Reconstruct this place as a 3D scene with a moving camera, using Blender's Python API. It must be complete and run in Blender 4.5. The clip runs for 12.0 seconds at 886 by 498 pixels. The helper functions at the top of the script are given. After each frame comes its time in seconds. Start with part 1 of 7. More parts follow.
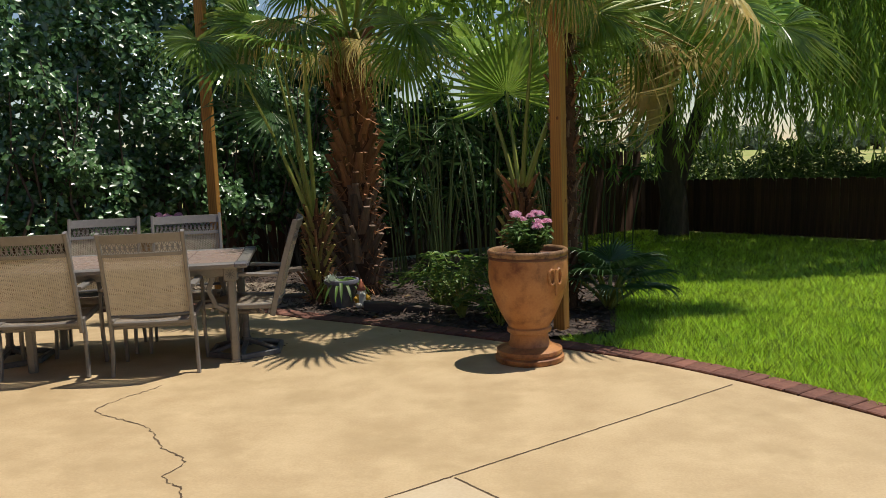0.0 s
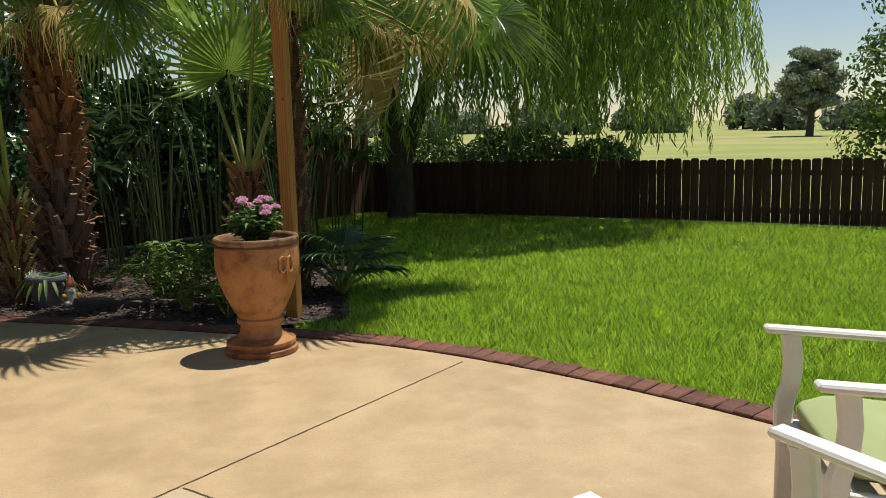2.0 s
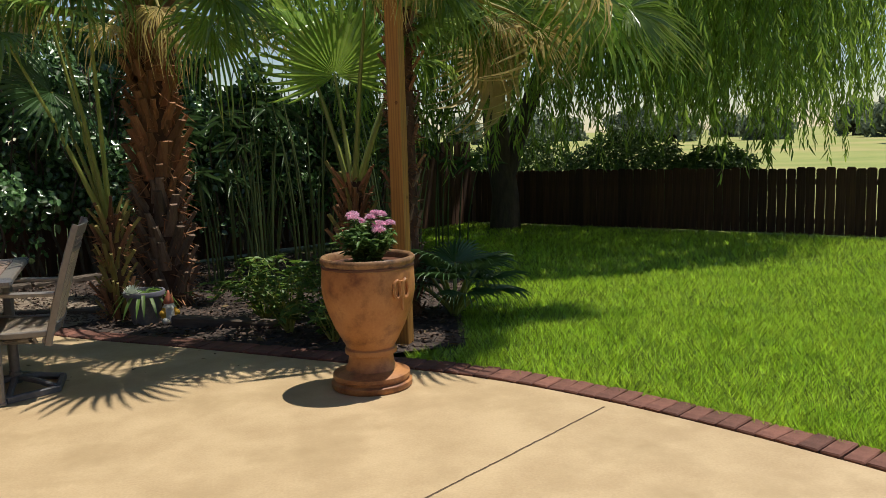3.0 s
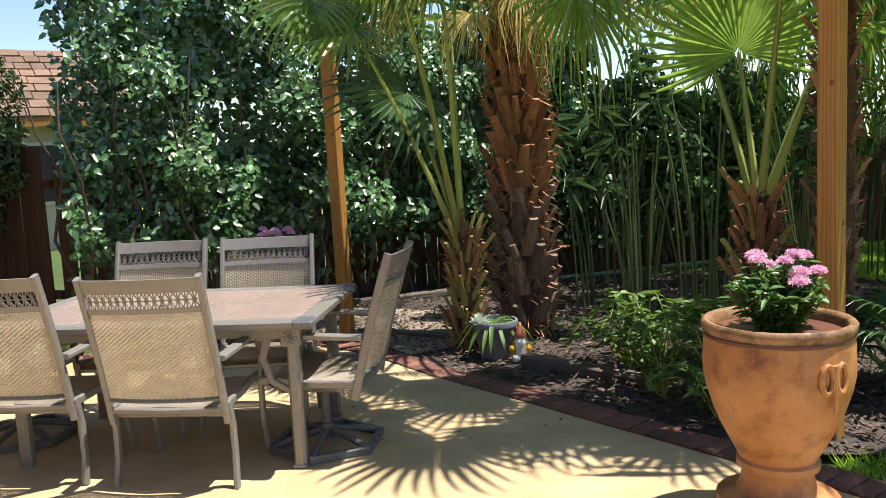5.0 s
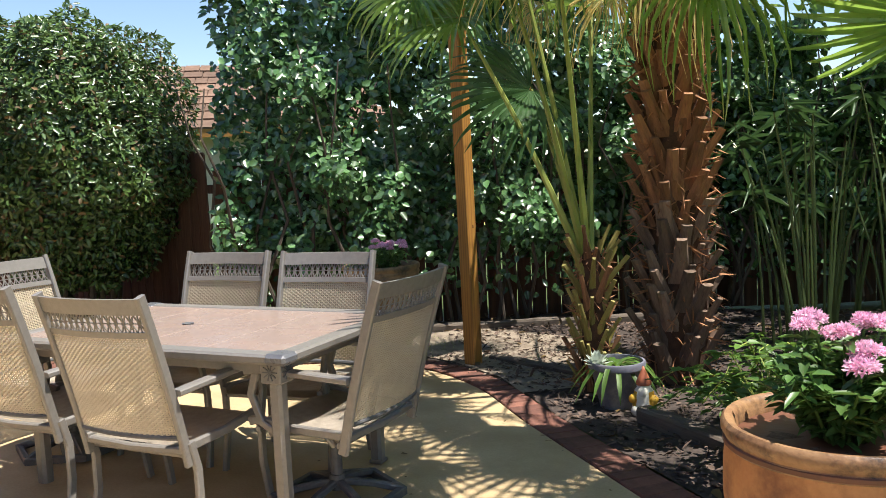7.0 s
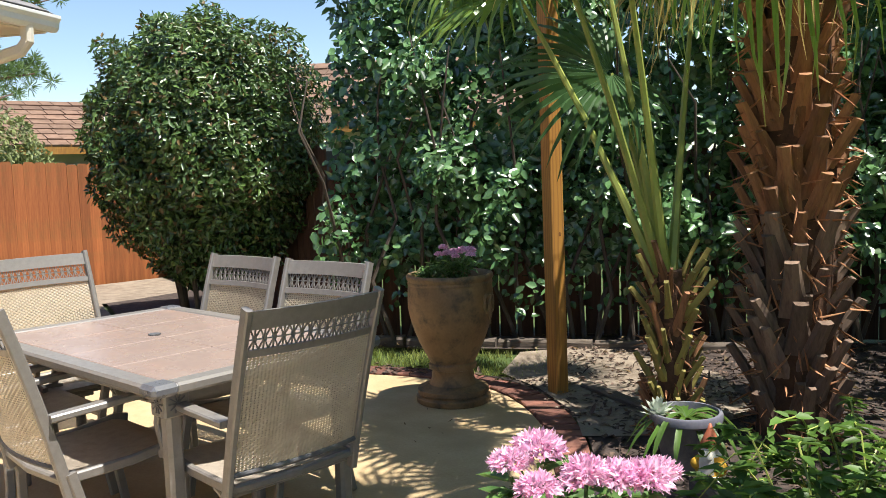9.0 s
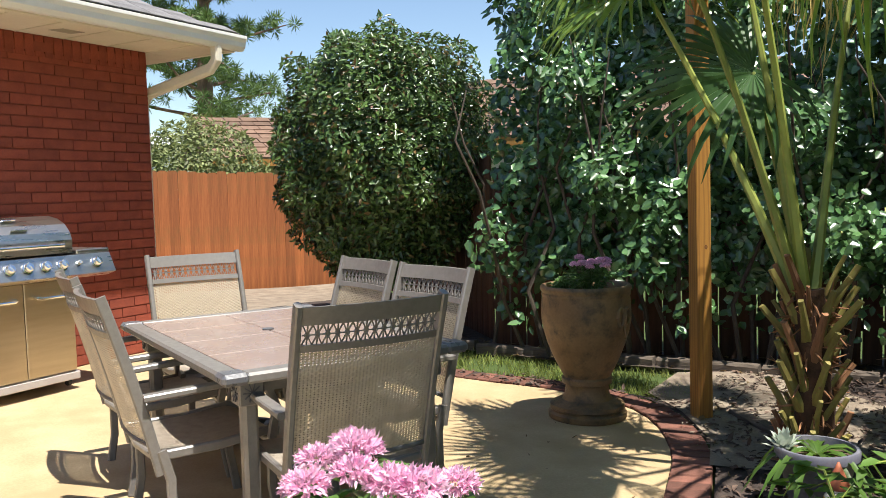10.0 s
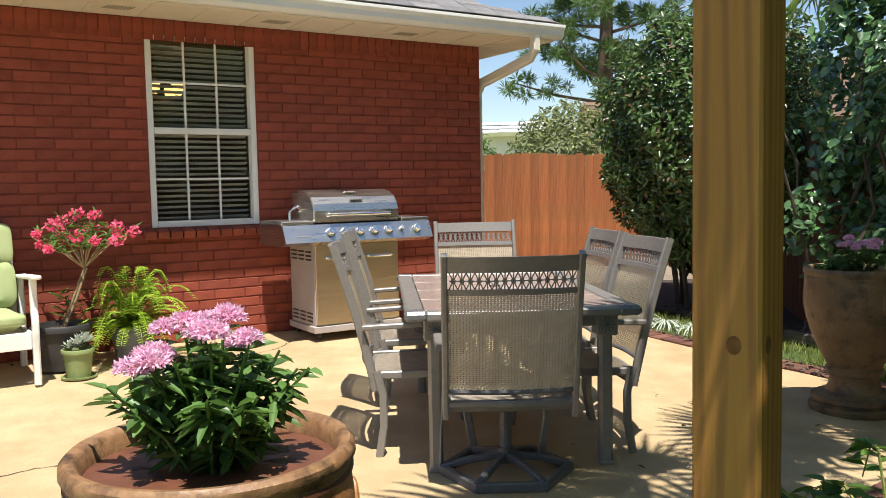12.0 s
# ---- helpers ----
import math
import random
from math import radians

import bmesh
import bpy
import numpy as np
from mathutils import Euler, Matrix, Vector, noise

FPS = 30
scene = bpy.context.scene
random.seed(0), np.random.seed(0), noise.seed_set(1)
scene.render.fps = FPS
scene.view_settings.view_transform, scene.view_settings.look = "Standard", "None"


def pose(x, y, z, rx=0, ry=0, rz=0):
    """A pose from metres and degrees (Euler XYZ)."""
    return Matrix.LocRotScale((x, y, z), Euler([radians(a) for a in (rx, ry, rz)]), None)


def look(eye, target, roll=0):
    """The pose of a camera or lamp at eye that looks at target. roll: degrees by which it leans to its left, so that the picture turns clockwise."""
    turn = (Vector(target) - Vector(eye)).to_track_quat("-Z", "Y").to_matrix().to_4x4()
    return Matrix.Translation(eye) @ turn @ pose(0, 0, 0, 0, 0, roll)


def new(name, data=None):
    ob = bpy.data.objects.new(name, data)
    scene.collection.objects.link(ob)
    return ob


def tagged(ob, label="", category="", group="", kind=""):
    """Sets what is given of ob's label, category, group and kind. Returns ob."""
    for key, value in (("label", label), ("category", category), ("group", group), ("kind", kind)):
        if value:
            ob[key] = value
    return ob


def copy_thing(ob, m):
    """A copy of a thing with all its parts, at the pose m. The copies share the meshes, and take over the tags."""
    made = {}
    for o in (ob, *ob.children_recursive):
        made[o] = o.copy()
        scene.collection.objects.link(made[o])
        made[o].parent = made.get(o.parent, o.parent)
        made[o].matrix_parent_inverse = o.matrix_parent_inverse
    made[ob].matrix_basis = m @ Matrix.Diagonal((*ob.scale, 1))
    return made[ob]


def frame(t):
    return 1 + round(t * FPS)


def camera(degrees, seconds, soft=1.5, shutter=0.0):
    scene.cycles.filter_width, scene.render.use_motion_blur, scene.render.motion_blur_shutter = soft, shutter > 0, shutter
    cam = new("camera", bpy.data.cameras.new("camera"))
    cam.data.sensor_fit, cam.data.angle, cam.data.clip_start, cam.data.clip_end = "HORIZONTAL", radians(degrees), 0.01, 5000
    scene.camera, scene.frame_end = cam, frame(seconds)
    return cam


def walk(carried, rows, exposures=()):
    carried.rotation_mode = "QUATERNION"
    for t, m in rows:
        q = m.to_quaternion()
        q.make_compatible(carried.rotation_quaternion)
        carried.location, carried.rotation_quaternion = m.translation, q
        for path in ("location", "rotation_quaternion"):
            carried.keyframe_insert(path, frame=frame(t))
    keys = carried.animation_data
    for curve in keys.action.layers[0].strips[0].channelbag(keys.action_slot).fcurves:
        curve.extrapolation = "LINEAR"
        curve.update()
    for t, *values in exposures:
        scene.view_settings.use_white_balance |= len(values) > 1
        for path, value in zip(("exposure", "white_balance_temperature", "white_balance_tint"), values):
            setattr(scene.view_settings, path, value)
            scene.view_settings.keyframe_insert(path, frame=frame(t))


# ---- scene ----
cam = camera(55.7, 12.0, soft=0.75)
METRES, EYE, TILT, LEAN, TURN = 7.1, 1.51, 0.0, 0.8, 0.0
ROWS = [
    (0.0, 0.0, 0.0, 0.0, -0.14, -6.74, 1.17),
    (0.5, 0.0036, -0.0015, -0.0007, -7.69, -7.2, 0.99),
    (1.0, 0.0058, -0.0038, 0.0003, -13.05, -7.89, 0.94),
    (1.5, 0.0068, -0.0004, 0.0001, -17.78, -8.13, 0.7),
    (2.0, 0.0042, 0.0216, -0.0005, -18.42, -8.17, 0.66),
    (2.5, 0.0053, 0.0722, 0.0013, -17.17, -8.22, 0.69),
    (3.0, 0.0001, 0.129, -0.0013, -12.18, -7.59, 0.85),
    (5.0, 0.0222, 0.3461, 0.0011, 14.41, -7.02, 2.08),
    (5.5, 0.0452, 0.3902, 0.002, 22.27, -5.96, 2.12),
    (6.0, 0.0699, 0.4327, 0.001, 28.34, -5.49, 2.09),
    (6.5, 0.099, 0.4737, -0.0035, 31.09, -5.72, 2.08),
    (8.5, 0.1836, 0.6647, -0.0085, 45.24, -5.67, 1.6),
    (9.0, 0.1908, 0.7103, -0.0064, 51.08, -5.85, 1.54),
    (9.5, 0.2028, 0.7527, -0.007, 58.78, -5.5, 1.5),
    (10.0, 0.2254, 0.7815, -0.0140, 66.3, -4.55, 1.25),
    (10.5, 0.2575, 0.8085, -0.021, 73.35, -4.45, 1.1),
    (11.0, 0.2719, 0.8480, -0.022, 78.55, -4.62, 1.1),
    (11.5, 0.2855, 0.8890, -0.0262, 86.55, -4.65, 1.2),
    (12.0, 0.3085, 0.9120, -0.0255, 94.7, -4.95, 1.2),
]
walk(cam, [(t, pose(0, 0, EYE, TILT, LEAN, TURN) @ pose(METRES * x, METRES * y, METRES * z, 90 + pitch, roll, yaw)) for t, x, y, z, yaw, pitch, roll in ROWS], [(0.0, 0.05, 6700, 10), (3.0, 0.05, 6700, 10), (4.8, 1.1, 6450, 10), (9.0, 1.05, 6400, 10), (10.5, 0.9, 6450, 10), (12.0, 0.78, 6450, 10)])

# ---- light ----
world = bpy.data.worlds.new("sky")
scene.world = world
world.use_nodes = True
wn = world.node_tree
sky = wn.nodes.new("ShaderNodeTexSky")
sky.sky_type = "NISHITA"
sky.sun_disc = False
SUN = Vector((0.33, 0.10, 1.0)).normalized()
sky.sun_elevation = math.asin(SUN.z)
sky.sun_rotation = math.atan2(SUN.x, SUN.y)
sky.air_density, sky.dust_density, sky.ozone_density = 1.0, 0.05, 1.2
wn.nodes["Background"].inputs["Strength"].default_value = 0.086
wn.links.new(sky.outputs[0], wn.nodes["Background"].inputs["Color"])
sun = new("sun", bpy.data.lights.new("sun", "SUN"))
sun.data.energy, sun.data.angle, sun.data.color = 5.0, radians(0.6), (1.0, 0.95, 0.86)
sun.matrix_world = look(SUN * 40, (0, 0, 0))


# ---- materials ----
def mat(name, col, col2=None, scale=6.0, rough=0.7, bump=0.2, fine=60.0, metal=0.0, leaf=0.0, spec=0.5, stretch=(1, 1, 1), vary=0.0, island=0.0, stain=None, stain_scale=1.2, coat=0.0):
    """A surface with a broad and a fine variation, relief and, for leaves, light passing through."""
    m = bpy.data.materials.new(name)
    m.use_nodes = True
    nt = m.node_tree
    nd, ln = nt.nodes, nt.links
    b = nd["Principled BSDF"]
    b.inputs["Metallic"].default_value = metal
    b.inputs["Specular IOR Level"].default_value = spec
    b.inputs["Coat Weight"].default_value = coat
    tc = nd.new("ShaderNodeTexCoord")
    mp = nd.new("ShaderNodeMapping")
    mp.inputs["Scale"].default_value = stretch
    ln.new(tc.outputs["Object"], mp.inputs["Vector"])
    n1 = nd.new("ShaderNodeTexNoise")
    n1.inputs["Scale"].default_value, n1.inputs["Detail"].default_value = scale, 6
    n2 = nd.new("ShaderNodeTexNoise")
    n2.inputs["Scale"].default_value, n2.inputs["Detail"].default_value = fine, 4
    for n in (n1, n2):
        ln.new(mp.outputs[0], n.inputs["Vector"])
    ramp = nd.new("ShaderNodeMapRange")
    ramp.inputs[1].default_value, ramp.inputs[2].default_value = 0.32, 0.68
    add = nd.new("ShaderNodeMath")
    add.operation = "MULTIPLY_ADD"
    add.inputs[1].default_value, add.inputs[2].default_value = 0.35, 0.0
    ln.new(n2.outputs[0], add.inputs[0])
    mul = nd.new("ShaderNodeMath")
    mul.operation = "MULTIPLY_ADD"
    mul.inputs[1].default_value = 0.65
    ln.new(n1.outputs[0], mul.inputs[0])
    ln.new(add.outputs[0], mul.inputs[2])
    ln.new(mul.outputs[0], ramp.inputs[0])
    mix = nd.new("ShaderNodeMix")
    mix.data_type = "RGBA"
    ln.new(ramp.outputs[0], mix.inputs[0])
    mix.inputs[6].default_value = (*col, 1)
    mix.inputs[7].default_value = (*(col2 or [c * 0.7 for c in col]), 1)
    out = mix.outputs[2]
    if stain:
        n3 = nd.new("ShaderNodeTexNoise")
        n3.inputs["Scale"].default_value, n3.inputs["Detail"].default_value, n3.inputs["Roughness"].default_value = stain_scale, 8, 0.65
        ln.new(tc.outputs["Object"], n3.inputs["Vector"])
        r3 = nd.new("ShaderNodeMapRange")
        r3.inputs[1].default_value, r3.inputs[2].default_value = 0.48, 0.68
        ln.new(n3.outputs[0], r3.inputs[0])
        m3 = nd.new("ShaderNodeMix")
        m3.data_type = "RGBA"
        ln.new(r3.outputs[0], m3.inputs[0])
        ln.new(out, m3.inputs[6])
        m3.inputs[7].default_value = (*stain, 1)
        out = m3.outputs[2]
    if vary or island:
        hs = nd.new("ShaderNodeHueSaturation")
        mr = nd.new("ShaderNodeMapRange")
        amount = vary or island
        mr.inputs[3].default_value, mr.inputs[4].default_value = 1 - amount, 1 + amount
        if vary:
            ln.new(nd.new("ShaderNodeObjectInfo").outputs["Random"], mr.inputs[0])
        else:
            ln.new(nd.new("ShaderNodeNewGeometry").outputs["Random Per Island"], mr.inputs[0])
        ln.new(mr.outputs[0], hs.inputs["Value"])
        ln.new(out, hs.inputs["Color"])
        out = hs.outputs[0]
    ln.new(out, b.inputs["Base Color"])
    rr = nd.new("ShaderNodeMapRange")
    rr.inputs[3].default_value, rr.inputs[4].default_value = max(0.03, rough - 0.12), min(1, rough + 0.12)
    ln.new(n1.outputs[0], rr.inputs[0])
    ln.new(rr.outputs[0], b.inputs["Roughness"])
    if bump:
        bp = nd.new("ShaderNodeBump")
        bp.inputs["Strength"].default_value, bp.inputs["Distance"].default_value = bump, 0.01
        ln.new(mul.outputs[0], bp.inputs["Height"])
        ln.new(bp.outputs[0], b.inputs["Normal"])
    if leaf:
        tr = nd.new("ShaderNodeBsdfTranslucent")
        br = nd.new("ShaderNodeHueSaturation")
        br.inputs["Value"].default_value, br.inputs["Hue"].default_value = 1.5, 0.485
        ln.new(out, br.inputs["Color"])
        ln.new(br.outputs[0], tr.inputs["Color"])
        ms = nd.new("ShaderNodeMixShader")
        ms.inputs[0].default_value = leaf
        ln.new(b.outputs[0], ms.inputs[1])
        ln.new(tr.outputs[0], ms.inputs[2])
        ln.new(ms.outputs[0], nd["Material Output"].inputs["Surface"])
    return m


def wood(name, col, col2, axis=2, rough=0.75, vary=0.0, scale=3.0, bump=0.25, stain=None):
    s = [14, 14, 14]
    s[axis] = 0.7
    return mat(name, col, col2, scale=scale, rough=rough, bump=bump, fine=22, stretch=s, vary=vary, stain=stain)


CONCRETE = mat("stained_concrete", (0.53, 0.40, 0.235), (0.38, 0.27, 0.145), scale=3.0, rough=0.6, bump=0.3, fine=75, stain=(0.37, 0.265, 0.142), stain_scale=1.6)
PALE_CONCRETE = mat("pale_concrete", (0.52, 0.42, 0.28), (0.42, 0.32, 0.2), scale=2.5, rough=0.7, bump=0.15, fine=60)
JOINT = mat("joint_dirt", (0.13, 0.085, 0.05), (0.06, 0.04, 0.022), scale=30, rough=0.95)
PAVER = mat("paver_brick", (0.21, 0.085, 0.057), (0.115, 0.048, 0.034), scale=14, rough=0.85, bump=0.5, fine=120, vary=0.35)
WALL_BRICK = mat("red_brick", (0.30, 0.065, 0.033), (0.20, 0.038, 0.022), scale=9, rough=0.85, bump=0.5, fine=110, vary=0.14)
WALL_BRICK_JOINED = mat("red_brick_joined", (0.30, 0.065, 0.033), (0.20, 0.038, 0.022), scale=9, rough=0.85, bump=0.5, fine=110, island=0.14)
MORTAR = mat("mortar", (0.27, 0.062, 0.034), (0.19, 0.042, 0.024), scale=20, rough=0.95, bump=0.5)
WHITE_PAINT = mat("white_paint", (0.80, 0.79, 0.75), (0.72, 0.70, 0.66), scale=4, rough=0.45, bump=0.05)
CREAM_PAINT = mat("cream_paint", (0.72, 0.66, 0.55), (0.62, 0.56, 0.46), scale=3, rough=0.55, bump=0.05)
SHINGLE = mat("grey_shingle", (0.20, 0.19, 0.19), (0.11, 0.105, 0.105), scale=8, rough=0.95, bump=0.6, fine=200, vary=0.25)
BROWN_SHINGLE = mat("brown_shingle", (0.215, 0.13, 0.085), (0.12, 0.07, 0.045), scale=5, rough=0.95, bump=0.6, fine=90, vary=0.3)
DARK_FENCE = wood("dark_fence_wood", (0.10, 0.045, 0.022), (0.045, 0.02, 0.012), vary=0.35, rough=0.9)
CEDAR_FENCE = wood("cedar_fence_wood", (0.42, 0.14, 0.04), (0.24, 0.07, 0.02), vary=0.2, rough=0.75, stain=(0.20, 0.11, 0.03))
POST_WOOD = wood("treated_post_wood", (0.43, 0.21, 0.04), (0.33, 0.145, 0.025), rough=0.65, scale=2.2)


def add_rings(m, dark):
    """Wavy growth rings over a wood."""
    nd, ln = m.node_tree.nodes, m.node_tree.links
    b = nd["Principled BSDF"]
    old = b.inputs["Base Color"].links[0].from_socket
    tc, mp, wv, mx = nd.new("ShaderNodeTexCoord"), nd.new("ShaderNodeMapping"), nd.new("ShaderNodeTexWave"), nd.new("ShaderNodeMix")
    mp.inputs["Scale"].default_value = (1, 1, 0.07)
    mp.inputs["Rotation"].default_value = (0.02, 0.03, 0.6)
    wv.inputs["Scale"].default_value, wv.inputs["Distortion"].default_value, wv.inputs["Detail"].default_value, wv.inputs["Detail Scale"].default_value = 17, 9, 3, 0.6
    mx.data_type = "RGBA"
    rg = nd.new("ShaderNodeMapRange")
    rg.inputs[1].default_value, rg.inputs[2].default_value, rg.inputs[4].default_value = 0.48, 0.96, 0.6
    ln.new(tc.outputs["Object"], mp.inputs["Vector"])
    ln.new(mp.outputs[0], wv.inputs["Vector"])
    ln.new(wv.outputs["Fac"], rg.inputs[0])
    ln.new(rg.outputs[0], mx.inputs[0])
    ln.new(old, mx.inputs[6])
    mx.inputs[7].default_value = (*dark, 1)
    ln.new(mx.outputs[2], b.inputs["Base Color"])


add_rings(POST_WOOD, (0.20, 0.085, 0.02))
KNOT = mat("wood_knot", (0.22, 0.09, 0.018), (0.13, 0.05, 0.012), scale=60, rough=0.8)
VENT = mat("vent_shade", (0.42, 0.38, 0.31), (0.36, 0.32, 0.26), scale=5, rough=0.7)
TIMBER = wood("weathered_timber", (0.14, 0.11, 0.085), (0.06, 0.045, 0.035), axis=0, rough=0.95, bump=0.6)
TERRACOTTA = mat("terracotta", (0.47, 0.225, 0.08), (0.34, 0.135, 0.045), scale=5, rough=0.48, bump=0.25, fine=70, stain=(0.16, 0.055, 0.022), stain_scale=7)
RIM_TERRACOTTA = mat("dark_weathered_terracotta", (0.33, 0.19, 0.09), (0.19, 0.09, 0.04), scale=14, rough=0.5, bump=0.6, fine=60, stain=(0.04, 0.02, 0.012), stain_scale=13)
DULL_TERRACOTTA = mat("weathered_terracotta", (0.27, 0.17, 0.08), (0.17, 0.10, 0.045), scale=5, rough=0.6, bump=0.3, fine=70, stain=(0.055, 0.046, 0.03), stain_scale=8)
DARK_GLAZE = mat("dark_drips", (0.09, 0.035, 0.02), (0.14, 0.05, 0.025), scale=18, rough=0.5)
SOIL = mat("potting_soil", (0.17, 0.105, 0.065), (0.055, 0.035, 0.024), scale=25, rough=0.95, bump=0.9, fine=140)
MULCH = mat("mulch", (0.075, 0.052, 0.042), (0.02, 0.014, 0.011), scale=16, rough=0.95, bump=1.0, fine=110)
CHIP = mat("bark_chip", (0.13, 0.085, 0.062), (0.05, 0.032, 0.024), scale=20, rough=0.95, island=0.6)
STRIP_GRASS = mat("patchy_grass", (0.15, 0.21, 0.045), (0.26, 0.28, 0.08), scale=3, rough=0.6, bump=0, leaf=0.35, island=0.6)
DRY_SOIL = mat("dry_soil", (0.29, 0.235, 0.175), (0.14, 0.105, 0.075), scale=7, rough=0.95, bump=0.6)
LAWN_SOIL = mat("lawn_thatch", (0.06, 0.095, 0.014), (0.03, 0.05, 0.008), scale=5, rough=0.95, bump=0.8, fine=150)
GRASS = mat("grass_blade", (0.19, 0.36, 0.018), (0.36, 0.52, 0.05), scale=2.6, rough=0.36, bump=0, fine=20, leaf=0.35, island=0.85, spec=0.7)
FIELD = mat("dry_field_grass", (0.33, 0.33, 0.095), (0.19, 0.25, 0.055), scale=0.09, rough=0.95, bump=0.3, fine=1.6, stain=(0.40, 0.33, 0.13), stain_scale=0.05)
FRAME_METAL = mat("taupe_powder_coat", (0.205, 0.188, 0.172), (0.16, 0.145, 0.13), scale=40, rough=0.36, bump=0.06, fine=200, spec=0.9)
SLING = mat("woven_sling", (0.55, 0.47, 0.34), (0.42, 0.35, 0.245), scale=25, rough=0.42, bump=0.3, fine=160, leaf=0.25, spec=1.0, coat=0.4)
SEAT_SLING = mat("woven_seat", (0.48, 0.42, 0.35), (0.36, 0.30, 0.24), scale=25, rough=0.5, bump=0.3, fine=160, spec=0.8)
CAP_METAL = mat("cast_cap_metal", (0.14, 0.14, 0.15), (0.09, 0.09, 0.10), scale=35, rough=0.3, bump=0.2, spec=0.8)
DARK_METAL = mat("dark_base_metal", (0.12, 0.12, 0.125), (0.08, 0.08, 0.085), scale=30, rough=0.45, bump=0.05)
TABLE_TILE = mat("table_tile", (0.32, 0.245, 0.21), (0.24, 0.175, 0.15), scale=7, rough=0.27, bump=0.05, fine=40, stain=(0.30, 0.21, 0.17), stain_scale=4)
STEEL = mat("brushed_steel", (0.62, 0.60, 0.57), (0.52, 0.50, 0.47), scale=4, rough=0.3, bump=0.03, fine=120, metal=1.0, stretch=(1, 1, 12))
STEEL_DOOR = mat("door_steel", (0.62, 0.52, 0.38), (0.54, 0.44, 0.31), scale=3, rough=0.36, bump=0.03, fine=120, metal=1.0, stretch=(1, 1, 10))
CHROME = mat("chrome", (0.85, 0.85, 0.85), (0.75, 0.75, 0.75), scale=5, rough=0.16, bump=0, metal=1.0)
GREY_PANEL = mat("grey_panel", (0.42, 0.38, 0.36), (0.36, 0.32, 0.30), scale=5, rough=0.5, bump=0.03)
BLACK = mat("black_plastic", (0.02, 0.02, 0.022), (0.012, 0.012, 0.014), scale=20, rough=0.5)
CUSHION = mat("green_cushion", (0.36, 0.42, 0.20), (0.30, 0.36, 0.16), scale=5, rough=0.9, bump=0.25, fine=300)
PALM_GREEN = mat("palm_leaf", (0.12, 0.225, 0.04), (0.21, 0.32, 0.06), scale=2.0, rough=0.28, bump=0.1, fine=30, leaf=0.36, vary=0.45, spec=0.8)
# darker copy of the palm leaf, with shade put into its colour
PALM_SHADED = mat("palm_leaf_shaded", (0.04, 0.095, 0.03), (0.06, 0.13, 0.04), scale=2.0, rough=0.42, bump=0.1, fine=30, leaf=0.25, vary=0.25, spec=0.6)
PALM_DRY = mat("palm_leaf_dry", (0.62, 0.49, 0.23), (0.44, 0.37, 0.12), scale=3.0, rough=0.6, bump=0.2, fine=40, leaf=0.3, vary=0.3)
PETIOLE = mat("palm_petiole", (0.20, 0.26, 0.05), (0.28, 0.30, 0.07), scale=4, rough=0.45, bump=0.1, fine=40, vary=0.2)
BOOT = mat("palm_boot", (0.34, 0.165, 0.075), (0.16, 0.07, 0.034), scale=8, rough=0.9, bump=0.5, fine=60, stretch=(3, 3, 0.6), vary=0.4)
BOOT_GREY = mat("palm_boot_old", (0.24, 0.16, 0.11), (0.10, 0.063, 0.045), scale=8, rough=0.95, bump=0.5, fine=60, stretch=(3, 3, 0.6), vary=0.4)
BOOT_GREEN = mat("palm_boot_green", (0.27, 0.26, 0.06), (0.20, 0.12, 0.04), scale=5, rough=0.7, bump=0.3, fine=50, vary=0.3)
TRUNK_FIBRE = mat("palm_fibre", (0.10, 0.045, 0.022), (0.045, 0.022, 0.012), scale=20, rough=0.95, bump=1.0, fine=90)
BARK = mat("bark", (0.10, 0.075, 0.055), (0.045, 0.034, 0.026), scale=9, rough=0.95, bump=0.9, fine=50, stretch=(2, 2, 0.5))
PINE_BARK = mat("pine_bark", (0.19, 0.125, 0.095), (0.10, 0.065, 0.05), scale=5, rough=0.95, bump=0.9, fine=30, stretch=(2, 2, 0.6))
IVY = mat("ivy_leaf", (0.058, 0.135, 0.05), (0.115, 0.215, 0.075), scale=3, rough=0.26, bump=0.1, leaf=0.25, island=0.6, spec=1.0)
BUSH_LEAF = mat("glossy_bush_leaf", (0.04, 0.085, 0.025), (0.095, 0.155, 0.036), scale=2, rough=0.3, bump=0.1, leaf=0.18, island=0.5, spec=0.6)
BUSH_BROWN = mat("dead_bush_leaf", (0.16, 0.10, 0.03), (0.10, 0.07, 0.03), scale=2, rough=0.6, bump=0, leaf=0.2, island=0.4)
LIGHT_LEAF = mat("light_green_leaf", (0.06, 0.125, 0.02), (0.10, 0.19, 0.03), scale=3, rough=0.5, bump=0.1, leaf=0.35, island=0.35)
FLOWER_LEAF = mat("flower_bush_leaf", (0.055, 0.13, 0.03), (0.11, 0.20, 0.045), scale=4, rough=0.42, bump=0.1, leaf=0.28, island=0.35)
PINK = mat("pink_petal", (0.70, 0.36, 0.52), (0.80, 0.58, 0.68), scale=20, rough=0.6, bump=0, leaf=0.3, island=0.3)
HOT_PINK = mat("deep_pink_petal", (0.72, 0.06, 0.16), (0.80, 0.16, 0.25), scale=20, rough=0.6, bump=0, leaf=0.3, island=0.3)
FERN_LEAF = mat("fern_leaf", (0.22, 0.36, 0.03), (0.31, 0.42, 0.05), scale=4, rough=0.55, bump=0, leaf=0.4, island=0.3)
